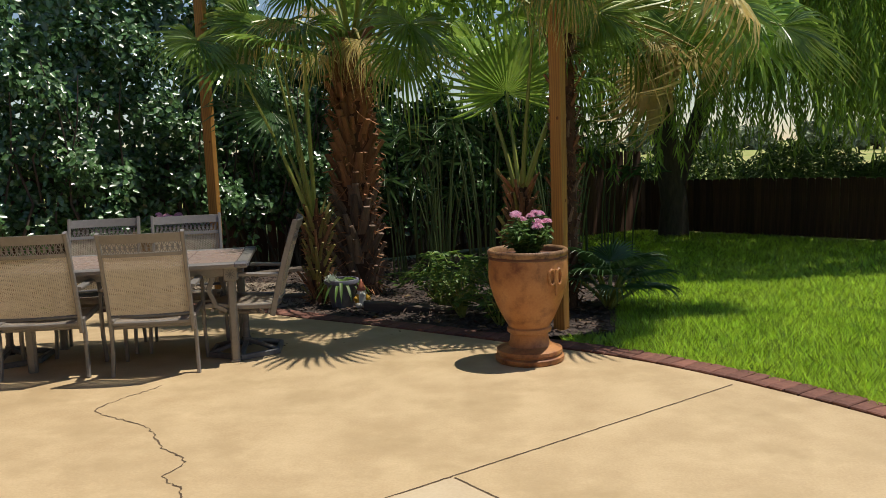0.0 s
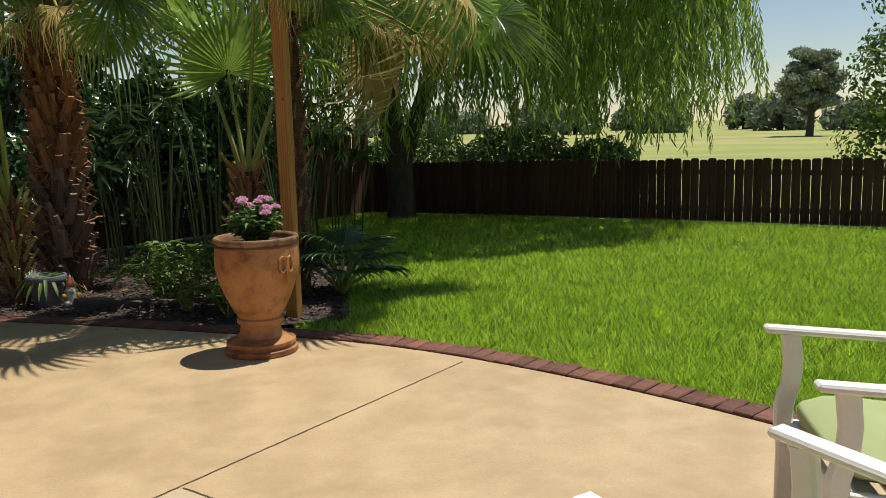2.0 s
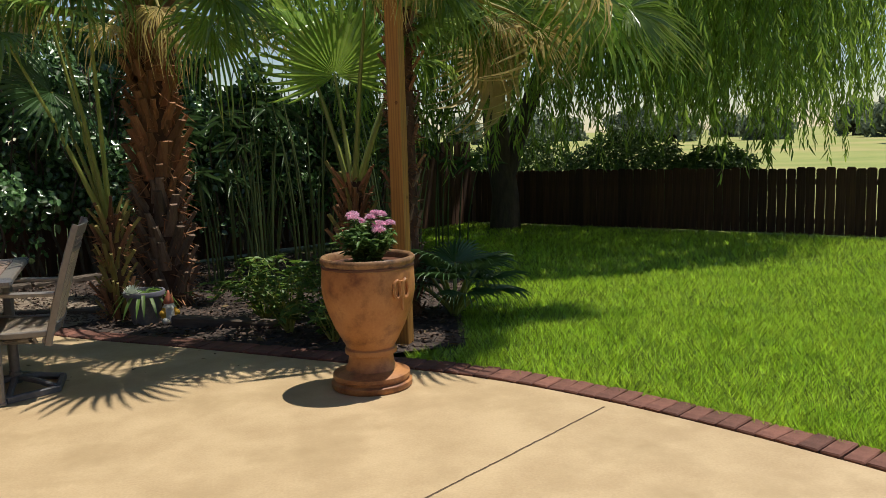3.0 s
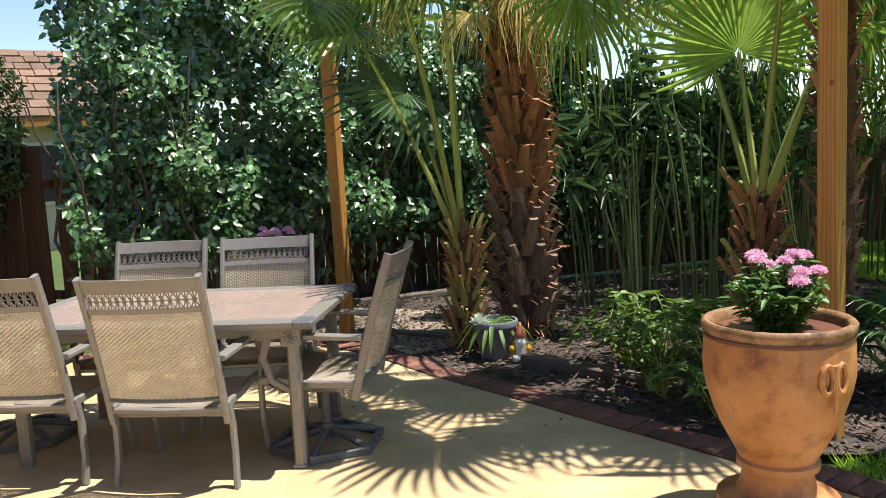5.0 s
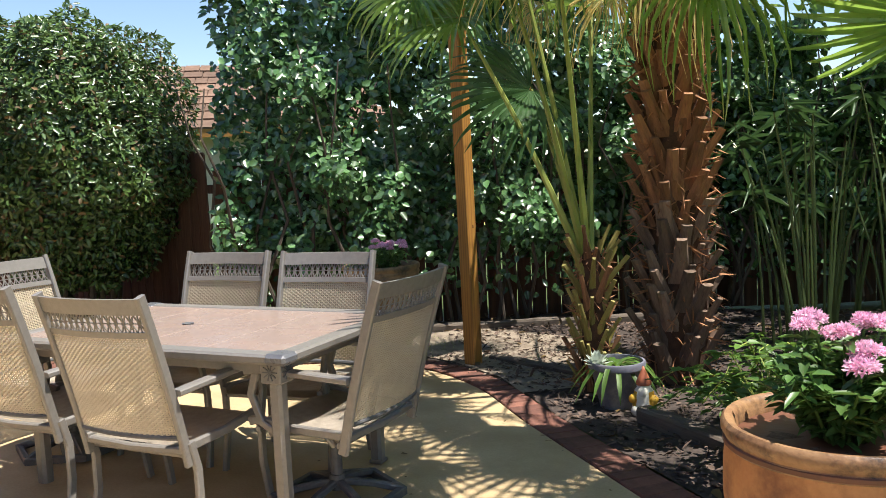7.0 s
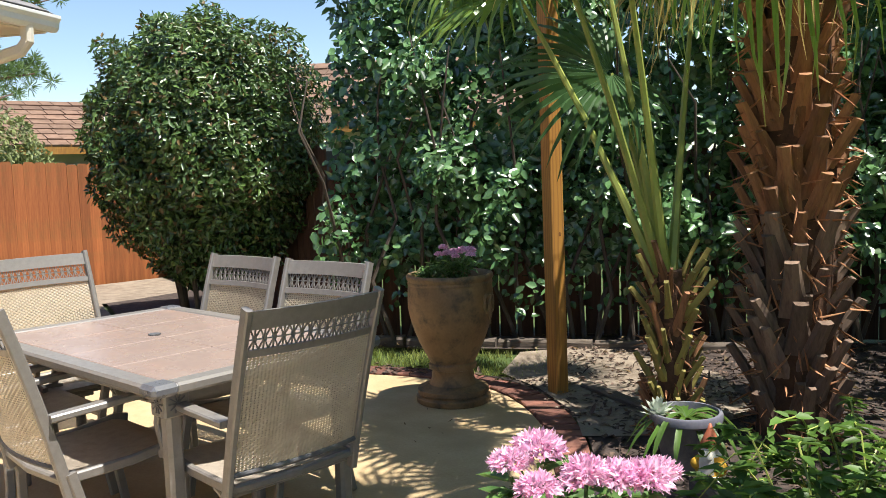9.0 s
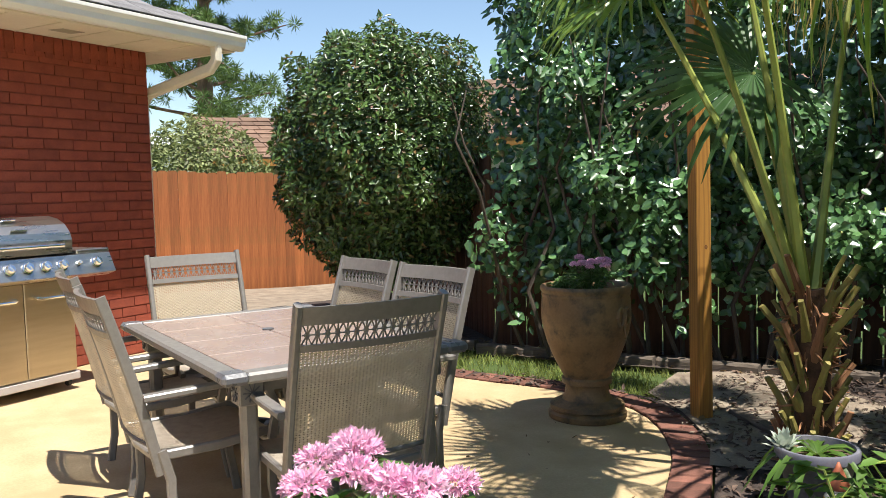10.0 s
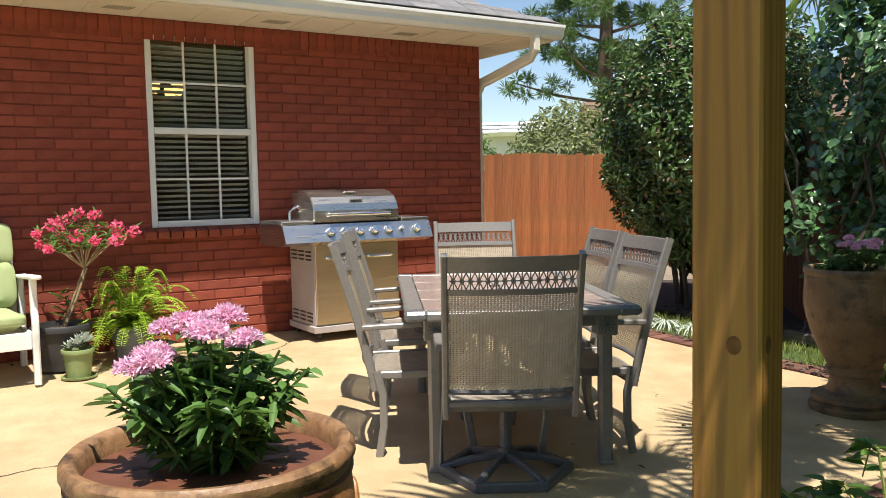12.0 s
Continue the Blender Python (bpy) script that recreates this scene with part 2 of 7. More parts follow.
WILLOW_LEAF = mat("willow_leaf", (0.15, 0.26, 0.042), (0.22, 0.33, 0.06), scale=0.8, rough=0.45, bump=0, leaf=0.5, island=0.35)
TREE_LEAF = mat("tree_leaf", (0.06, 0.12, 0.028), (0.10, 0.17, 0.04), scale=0.7, rough=0.6, bump=0, leaf=0.3, island=0.4)
# paler and greyer than the near leaves: distance haze put into the colour
HAZY_FAR_LEAF = mat("hazy_far_tree_leaf", (0.17, 0.215, 0.145), (0.23, 0.27, 0.18), scale=0.3, rough=0.7, bump=0, leaf=0.2, island=0.4)
OLIVE_LEAF = mat("olive_shrub_leaf", (0.13, 0.165, 0.05), (0.20, 0.22, 0.085), scale=0.7, rough=0.6, bump=0, leaf=0.25, island=0.5)
PINE_NEEDLE = mat("pine_needle", (0.07, 0.13, 0.035), (0.11, 0.18, 0.05), scale=1, rough=0.6, bump=0, leaf=0.25, island=0.35)
SUCCULENT = mat("pale_succulent", (0.36, 0.42, 0.36), (0.46, 0.50, 0.42), scale=10, rough=0.6, bump=0, leaf=0.2)
POT_GREY = mat("grey_blue_pot", (0.17, 0.17, 0.21), (0.10, 0.10, 0.13), scale=7, rough=0.6, bump=0.2, stain=(0.3, 0.29, 0.28), stain_scale=6)
POT_GREEN = mat("sage_pot", (0.24, 0.30, 0.12), (0.19, 0.24, 0.09), scale=6, rough=0.5, bump=0.05)
POT_DARK = mat("dark_pot", (0.055, 0.05, 0.05), (0.03, 0.03, 0.03), scale=6, rough=0.5, bump=0.05)
GNOME_WHITE = mat("gnome_paint", (0.75, 0.72, 0.65), (0.65, 0.6, 0.5), scale=30, rough=0.6)
BLIND = mat("blind_slat", (0.72, 0.70, 0.66), (0.66, 0.64, 0.6), scale=4, rough=0.5, bump=0)
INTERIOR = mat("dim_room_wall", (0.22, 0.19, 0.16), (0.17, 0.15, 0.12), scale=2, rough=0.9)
NEIGHBOUR_WALL = mat("neighbour_siding", (0.62, 0.56, 0.45), (0.54, 0.48, 0.38), scale=2, rough=0.7)
FAR_WHITE = mat("far_white_wall", (0.66, 0.67, 0.67), (0.58, 0.59, 0.60), scale=1, rough=0.8)

glass = bpy.data.materials.new("window_glass")
glass.use_nodes = True
gb = glass.node_tree.nodes["Principled BSDF"]
gb.inputs["Transmission Weight"].default_value = 1.0
gb.inputs["Roughness"].default_value = 0.02
gb.inputs["IOR"].default_value = 1.45
gb.inputs["Base Color"].default_value = (0.86, 0.9, 0.9, 1)
bulb = bpy.data.materials.new("lit_lamp_shade")
bulb.use_nodes = True
bb = bulb.node_tree.nodes["Principled BSDF"]
bb.inputs["Base Color"].default_value = (0.9, 0.6, 0.25, 1)
bb.inputs["Emission Color"].default_value = (1.0, 0.55, 0.16, 1)
bb.inputs["Emission Strength"].default_value = 1.6


# ---- building blocks ----
def link_mesh(name, me, material, parent=None, label=""):
    ob = new(name, me)
    if material and not me.materials:
        me.materials.append(material)
    if parent is not None:
        ob.parent = parent
    if label:
        ob["label"] = label
    return ob


def part(name, bm, material, parent=None, label="", smooth=False):
    me = bpy.data.meshes.new(name)
    bm.normal_update()
    if smooth:
        for f in bm.faces:
            f.smooth = True
        for e in bm.edges:
            if len(e.link_faces) == 2 and e.calc_face_angle(0) > 0.7:
                e.smooth = False
    bm.to_mesh(me)
    bm.free()
    return link_mesh(name, me, material, parent, label)


def soup(name, verts, faces, material, parent=None, label="", smooth=False):
    """One mesh out of an array of points and an array of faces, all with the same number of corners."""
    me = bpy.data.meshes.new(name)
    verts = np.asarray(verts, dtype=np.float32).reshape(-1, 3)
    faces = np.asarray(faces, dtype=np.int32)
    n, k = faces.shape
    me.vertices.add(len(verts))
    me.vertices.foreach_set("co", verts.ravel())
    me.loops.add(n * k)
    me.loops.foreach_set("vertex_index", faces.ravel())
    me.polygons.add(n)
    me.polygons.foreach_set("loop_start", np.arange(0, n * k, k, dtype=np.int32))
    me.update(calc_edges=True)
    if smooth:
        me.polygons.foreach_set("use_smooth", np.ones(n, dtype=bool))
    return link_mesh(name, me, material, parent, label)


def thing(name, m, label, category, group="", kind=""):
    ob = new(name)
    ob.empty_display_size = 0.1
    ob.matrix_world = m
    return tagged(ob, label, category, group, kind)


def box(bm, size, at, rot=(0, 0, 0), bevel=0.0, taper=None):
    """A box of that size about the point at; taper scales its lower end in x and y."""
    r = bmesh.ops.create_cube(bm, size=1.0)
    vs = r["verts"]
    for v in vs:
        v.co = Vector((v.co.x * size[0], v.co.y * size[1], v.co.z * size[2]))
        if taper and v.co.z < 0:
            v.co.x *= taper
            v.co.y *= taper
    if bevel:
        es = list({e for v in vs for e in v.link_edges})
        r2 = bmesh.ops.bevel(bm, geom=es, offset=bevel, segments=1, affect="EDGES", profile=0.5)
        vs = list({v for f in r2["faces"] for v in f.verts} | {v for v in vs if v.is_valid})
    m = pose(*at, *rot)
    for v in vs:
        v.co = m @ v.co
    return vs


def tube(bm, pts, radii, sides=8, cap=True):
    """A round bar along the points."""
    if not hasattr(radii, "__len__"):
        radii = [radii] * len(pts)
    pts = [Vector(p) for p in pts]
    rings = []
    side = None
    for i, p in enumerate(pts):
        d = (pts[min(i + 1, len(pts) - 1)] - pts[max(i - 1, 0)]).normalized()
        if side is None:
            side = d.orthogonal().normalized()
        side = (side - d * side.dot(d)).normalized()
        up = d.cross(side)
        rings.append([bm.verts.new(p + (side * math.cos(a) + up * math.sin(a)) * radii[i]) for a in (2 * math.pi * k / sides for k in range(sides))])
    for a, b in zip(rings, rings[1:]):
        for k in range(sides):
            bm.faces.new((a[k], a[(k + 1) % sides], b[(k + 1) % sides], b[k]))
    if cap:
        bm.faces.new(rings[0][::-1])
        bm.faces.new(rings[-1])


def bar(bm, pts, w, h, up=(0, 0, 1), bevel=0.0):
    """A rectangular bar along the points, w wide and h thick towards up."""
    pts = [Vector(p) for p in pts]
    rings = []
    for i, p in enumerate(pts):
        d = (pts[min(i + 1, len(pts) - 1)] - pts[max(i - 1, 0)]).normalized()
        s = d.cross(Vector(up)).normalized()
        u = s.cross(d).normalized()
        c = min(w, h) * 0.22
        ring = [(w / 2 - c, h / 2), (w / 2, h / 2 - c), (w / 2, -h / 2 + c), (w / 2 - c, -h / 2), (-w / 2 + c, -h / 2), (-w / 2, -h / 2 + c), (-w / 2, h / 2 - c), (-w / 2 + c, h / 2)]
        rings.append([bm.verts.new(p + s * a + u * b) for a, b in ring])
    for a, b in zip(rings, rings[1:]):
        for k in range(8):
            bm.faces.new((a[k], b[k], b[(k + 1) % 8], a[(k + 1) % 8]))
    bm.faces.new(rings[0])
    bm.faces.new(rings[-1][::-1])


def lathe(bm, profile, sides=40, at=(0, 0, 0)):
    """Turns a profile of (radius, height) about the upright axis."""
    rings = []
    for r, z in profile:
        rings.append([bm.verts.new((at[0] + r * math.cos(2 * math.pi * k / sides), at[1] + r * math.sin(2 * math.pi * k / sides), at[2] + z)) for k in range(sides)])
    for a, b in zip(rings, rings[1:]):
        for k in range(sides):
            bm.faces.new((a[k], a[(k + 1) % sides], b[(k + 1) % sides], b[k]))
    bm.faces.new(rings[0][::-1])
    bm.faces.new(rings[-1])


def unit(a):
    return a / np.maximum(np.linalg.norm(a, axis=-1, keepdims=True), 1e-9)


def leaves(name, P, D, N, length, width, material, parent=None, label="", fold=0.25, bend=0.15):
    """Many leaves in one mesh: from the points P along D, their upper side towards N, each pointed at both ends and folded along its middle."""
    P, D, N = (np.asarray(a, dtype=float) for a in (P, D, N))
    n = len(P)
    length = np.broadcast_to(length, (n,))[:, None]
    width = np.broadcast_to(width, (n,))[:, None] * 0.5
    D = unit(D)
    S = unit(np.cross(D, N))
    U = np.cross(S, D)
    rows = [P, P + D * length * 0.3 - S * width + U * width * fold, P + D * length * 0.7 - S * width * 0.75 + U * (width * fold - length * bend * 0.5),
            P + D * length - U * length * bend, P + D * length * 0.7 + S * width * 0.75 + U * (width * fold - length * bend * 0.5), P + D * length * 0.3 + S * width + U * width * fold]
    V = np.stack(rows, axis=1).reshape(-1, 3)
    base = (np.arange(n) * 6)[:, None]
    F = np.concatenate([base + np.array([[0, 3, 2, 1]]), base + np.array([[0, 5, 4, 3]])])
    return soup(name, V, F, material, parent, label)


rng = np.random.default_rng(7)


def rand_dirs(n):
    return unit(rng.normal(size=(n, 3)))


# ---- ground heights ----
CORNER = Vector((-6.08, 6.17, 0))
ALONG = Vector((0.6, -0.8, 0))
OUT = Vector((0.8, 0.6, 0))


def smooth(t):
    t = min(1.0, max(0.0, t))
    return t * t * (3 - 2 * t)


def ground_z(x, y):
    d = (x - CORNER.x) * OUT.x + (y - CORNER.y) * OUT.y
    z = 0.1 * min(1.0, max(0.0, 1 - d / 3.0))
    z -= 0.05 * smooth((y - 6.8) / 1.7) * smooth((0.5 - x) / 1.5)
    z -= 0.028 * max(0.0, math.hypot(x, y) - 7.5) * smooth((x + 3) / 4)
    return max(z, -0.6)


def ground_many(x, y):
    """ground_z for arrays."""
    def sm(t):
        t = np.clip(t, 0, 1)
        return t * t * (3 - 2 * t)
    d = (x - CORNER.x) * OUT.x + (y - CORNER.y) * OUT.y
    z = 0.1 * np.clip(1 - d / 3.0, 0, 1) - 0.05 * sm((y - 6.8) / 1.7) * sm((0.5 - x) / 1.5)
    return np.maximum(z - 0.028 * np.maximum(0, np.hypot(x, y) - 7.5) * sm((x + 3) / 4), -0.6)


def wall_pose(u, out, z, turn=0.0):
    """A pose on the house wall: u along it from its corner, out from its face; local x runs along it towards the window, local y out of it."""
    p = CORNER + ALONG * u + OUT * out
    return pose(p.x, p.y, z, 0, 0, math.degrees(math.atan2(ALONG.y, ALONG.x)) + turn)


# ---- setting: ground, patio, border ----
EDGE_KNOTS = [(3.4, -0.6), (3.38, 0.8), (3.2, 2.2), (2.74, 3.54), (2.02, 4.85), (1.24, 5.82), (0.22, 6.6), (-0.45, 7.1), (-1.4, 7.9), (-2.1, 8.5), (-2.85, 8.8), (-3.6, 8.62), (-4.3, 8.12), (-4.95, 7.55), (-5.8, 6.95), (-6.9, 6.5)]


def spline(knots, step):
    """Points at even steps along a smooth line through the knots."""
    k = [Vector(p) for p in knots]
    k = [k[0] * 2 - k[1]] + k + [k[-1] * 2 - k[-2]]
    fine = []
    for i in range(1, len(k) - 2):
        for s in range(40):
            t = s / 40
            a, b, c, d = k[i - 1:i + 3]
            fine.append(0.5 * ((2 * b) + (c - a) * t + (2 * a - 5 * b + 4 * c - d) * t * t + (3 * b - 3 * c + d - a) * t ** 3))
    fine.append(k[-2])
    out, left = [fine[0]], step
    for a, b in zip(fine, fine[1:]):
        seg = (b - a).length
        while seg >= left:
            a = a + (b - a) * (left / seg)
            seg -= left
            left = step
            out.append(a.copy())
        left -= seg
    return out


EDGE = spline(EDGE_KNOTS, 0.104)


def inside_many(x, y, poly):
    """Which of the points lie within the outline."""
    c = np.zeros(len(x), dtype=bool)
    for (xi, yi), (xj, yj) in zip(poly, poly[-1:] + poly[:-1]):
        if yi != yj:
            c ^= ((yi > y) != (yj > y)) & (x < (xj - xi) * (y - yi) / (yj - yi) + xi)
    return c


PATIO = [(p.x, p.y) for p in EDGE[::2]] + [(-7.2, 6.3), (-6.5, 5.9), (1.0, -4.1), (3.4, -4.1)]


def sheet(name, poly, lift, cell, material, label="", kind="structure", category=""):
    """A sheet over the ground with that outline, cut into cells and laid on the ground's heights."""
    bm = bmesh.new()
    bm.faces.new([bm.verts.new((x, y, 0)) for x, y in poly])
    xs, ys = [p[0] for p in poly], [p[1] for p in poly]
    for axis, lo, hi in ((0, min(xs), max(xs)), (1, min(ys), max(ys))):
        c = lo + cell
        while c < hi:
            at, no = ((c, 0, 0), (1, 0, 0)) if axis == 0 else ((0, c, 0), (0, 1, 0))
            bmesh.ops.bisect_plane(bm, geom=bm.verts[:] + bm.edges[:] + bm.faces[:], plane_co=at, plane_no=no)
            c += cell
    bmesh.ops.triangulate(bm, faces=bm.faces[:])
    for v in bm.verts:
        v.co.z = ground_z(v.co.x, v.co.y) + lift
    for f in bm.faces:
        if f.normal.z < 0:
            f.normal_flip()
    ob = part(name, bm, material, smooth=True)
    return tagged(ob, label, category, kind=kind)


patio = sheet("patio", PATIO, 0.0, 0.5, CONCRETE, "tan stained concrete patio with a curved edge and a crack", category="patio")

BACK_A, BACK_B = Vector((4.2, 17.6, 0)), Vector((16.0, 3.0, 0))
SIDE_A, SIDE_B = Vector((-10.9, 9.7, 0)), Vector((-5.2, 9.1, 0))
BACK_DIR = (BACK_B - BACK_A).normalized()


def make_ground():
    radii = [0.0, 1.5, 3, 4, 5, 6, 7, 8, 9, 10, 11, 12, 13, 14, 15.5, 17, 19, 21, 24, 28, 34, 42, 55, 75, 110, 170, 260, 420, 700, 1200]
    n = 120
    verts, faces, field = [], [], []
    for r in radii:
        for k in range(n):
            a = 2 * math.pi * k / n
            x, y = r * math.cos(a), r * math.sin(a)
            z = ground_z(x, y) - 0.035
            if r > 24:
                z = min(z, -0.6 - 0.9 * smooth((r - 24) / 60)) if x > -4 else -0.2
            verts.append((x, y, z))
    for i in range(len(radii) - 1):
        for k in range(n):
            faces.append((i * n + k, (i + 1) * n + k, (i + 1) * n + (k + 1) % n, i * n + (k + 1) % n))
            a = 2 * math.pi * (k + 0.5) / n
            r = (radii[i] + radii[i + 1]) / 2
            p = Vector((r * math.cos(a), r * math.sin(a), 0)) - BACK_A
            field.append(1 if BACK_DIR.cross(p).z > 0.3 or r > 22 else 0)
    ob = soup("ground", verts, faces, LAWN_SOIL, smooth=True)
    ob.data.materials.append(FIELD)
    ob.data.polygons.foreach_set("material_index", np.array(field, dtype=np.int32))
    tagged(ob, "green lawn soil and dry pale grass field beyond the fence", "ground", kind="structure")


make_ground()

BED = [tuple(EDGE[i] + Vector((d.y, -d.x)) * 0.222) for i, d in ((i, (EDGE[i + 1] - EDGE[i - 1]).normalized()) for i in range(75, 148, 3))] + [(-2.6, 9.3), (-3.6, 10.2), (-1.5, 12.2), (1.6, 13.5), (2.9, 11.5), (1.9, 9.0), (1.55, 7.6), (1.35, 6.6)]
mulch_bed = sheet("mulch_bed", BED, 0.012, 0.4, MULCH, "dark bark mulch planting bed under the palms", category="mulch bed")


def make_border():
    """Bricks laid across the patio's edge, side by side."""
    row = tagged(new("brick_border"), "row of worn red paving bricks along the patio edge", "brick edging", kind="structure")
    shapes = []
    for s in range(4):
        bm = bmesh.new()
        box(bm, (0.096 + 0.002 * s, 0.205, 0.06), (0, 0, 0), (0, 0, 0), 0.006)
        for v in bm.verts:
            v.co += Vector((random.uniform(-1, 1), random.uniform(-1, 1), random.uniform(-0.6, 0.6))) * 0.0025
        me = bpy.data.meshes.new("brick")
        bm.to_mesh(me)
        bm.free()
        me.materials.append(PAVER)
        shapes.append(me)
    for i in range(1, len(EDGE) - 1):
        p = EDGE[i]
        d = (EDGE[i + 1] - EDGE[i - 1]).normalized()
        q = p + Vector((d.y, -d.x)) * 0.106
        ob = new("brick", random.choice(shapes))
        ob.parent = row
        ob.matrix_world = pose(q.x, q.y, ground_z(q.x, q.y) - 0.014 + random.uniform(-0.003, 0.003), random.uniform(-1.5, 1.5), random.uniform(-1.5, 1.5), math.degrees(math.atan2(d.y, d.x)) + random.uniform(-1.5, 1.5))


make_border()


def ribbon(name, pts, width, material, label, category, wobble=0.0, lift=0.0025):
    """A narrow dirt-filled line on the patio."""
    pts = spline(pts, 0.03)
    verts, faces = [], []
    for i, p in enumerate(pts):
        d = (pts[min(i + 1, len(pts) - 1)] - pts[max(i - 1, 0)]).normalized()
        w = width * (1 + wobble * random.uniform(-0.7, 1.0)) / 2
        j = Vector((random.uniform(-1, 1), random.uniform(-1, 1))) * wobble * 0.012
        for s in (-1, 1):
            q = Vector((p.x, p.y)) + j + Vector((-d.y, d.x)) * w * s
            verts.append((q.x, q.y, ground_z(q.x, q.y) + lift))
        if i:
            faces.append((2 * i - 2, 2 * i - 1, 2 * i + 1, 2 * i))
    return tagged(soup(name, verts, faces, material), label, category, kind="structure")


JC = Vector((0.0, 3.75))
ribbon("control_joint", [JC + Vector((0.8, 0.6)) * s for s in (-5.6, -2, 0.0, 1.2, 2.22)], 0.009, JOINT, "straight dark joint cut across the concrete", "joint", 0.15)
ribbon("control_joint", [JC + Vector((0.6, -0.8)) * s for s in (0.02, 2, 4, 6)], 0.009, JOINT, "straight dark joint cut across the concrete", "joint", 0.15)
ribbon("crack", [(-1.9, 5.55), (-1.97, 5.38), (-2.12, 5.06), (-2.13, 4.9), (-1.9, 4.72), (-1.68, 4.54), (-1.52, 4.25), (-1.33, 4.02), (-1.36, 3.8), (-1.22, 3.62), (-1.15, 3.2), (-0.9, 2.9)], 0.0065, JOINT, "thin crooked crack in the concrete", "crack", 0.9)
ribbon("crack", [(-5.0, 5.0), (-4.8, 4.95), (-4.5, 4.7), (-4.1, 4.62), (-3.8, 4.4)], 0.006, JOINT, "thin crooked crack in the concrete", "crack", 0.9)
PORCH = [tuple(JC + Vector(v)) for v in ((0.0, -0.02), (-4.48, -3.38), (-0.88, -8.18), (3.0, -8.0), (3.3, -4.42))]
sheet("porch_slab", PORCH, 0.004, 0.5, PALE_CONCRETE, "paler concrete porch slab beside the tan patio", category="slab")


def make_grass():
    """Lawn blades, thinning with distance."""
    V, count = [], 0
    rings = [(2.0, 5.5, 8200), (5.5, 8.0, 5000), (8.0, 11.0, 2700), (11.0, 15.0, 1400), (15.0, 21.0, 600)]
    pts = []
    for r0, r1, dens in rings:
        a0, a1 = radians(-22), radians(82)
        n = int(dens * (a1 - a0) * (r1 * r1 - r0 * r0) / 2)
        r = np.sqrt(rng.uniform(r0 * r0, r1 * r1, n))
        a = rng.uniform(a0, a1, n)
        pts.append(np.stack([r * np.cos(a), r * np.sin(a), 0.6 + r * 0.035], axis=1))
    pts = np.concatenate(pts)
    ex = np.array([[p.x, p.y] for p in EDGE])
    keep = np.zeros(len(pts), dtype=bool)
    # right of the patio's edge
    for s in range(0, len(pts), 20000):
        q = pts[s:s + 20000, :2]
        d2 = ((q[:, None, :] - ex[None, ::2, :]) ** 2).sum(-1)
        i = d2.argmin(1) * 2
        i = np.clip(i, 1, len(ex) - 2)
        t = ex[i + 1] - ex[i - 1]
        o = q - ex[i]
        side = t[:, 0] * o[:, 1] - t[:, 1] * o[:, 0]
        keep[s:s + 20000] = (side < 0) & (d2.min(1) > 0.2 ** 2)
    back = (pts[:, 0] - BACK_A.x) * BACK_DIR.y - (pts[:, 1] - BACK_A.y) * BACK_DIR.x
    keep &= back > 0.1
    keep &= ~inside_many(pts[:, 0], pts[:, 1], BED)
    return pts[keep]


def blades(name, pts, material, height, width, label, category="grass", lean=0.45):
    n = len(pts)
    z = ground_many(pts[:, 0], pts[:, 1]) - 0.03
    P = np.stack([pts[:, 0], pts[:, 1], z], axis=1)
    a = rng.uniform(0, 2 * np.pi, n)
    S = np.stack([np.cos(a), np.sin(a), np.zeros(n)], axis=1)
    w = (width * pts[:, 2] * rng.uniform(0.6, 1.3, n))[:, None]
    b = rng.uniform(0, 2 * np.pi, n)
    T = np.stack([np.cos(b) * lean, np.sin(b) * lean, np.ones(n)], axis=1)
    h = (height * rng.uniform(0.5, 1.25, n))[:, None]
    V = np.stack([P - S * w, P + S * w, P + T * h], axis=1).reshape(-1, 3)
    F = np.arange(3 * n).reshape(n, 3)
    return tagged(soup(name, V, F, material), label, category, kind="stuff")


blades("lawn_grass", make_grass(), GRASS, 0.068, 0.0066, "thick bright green lawn grass", lean=0.8)


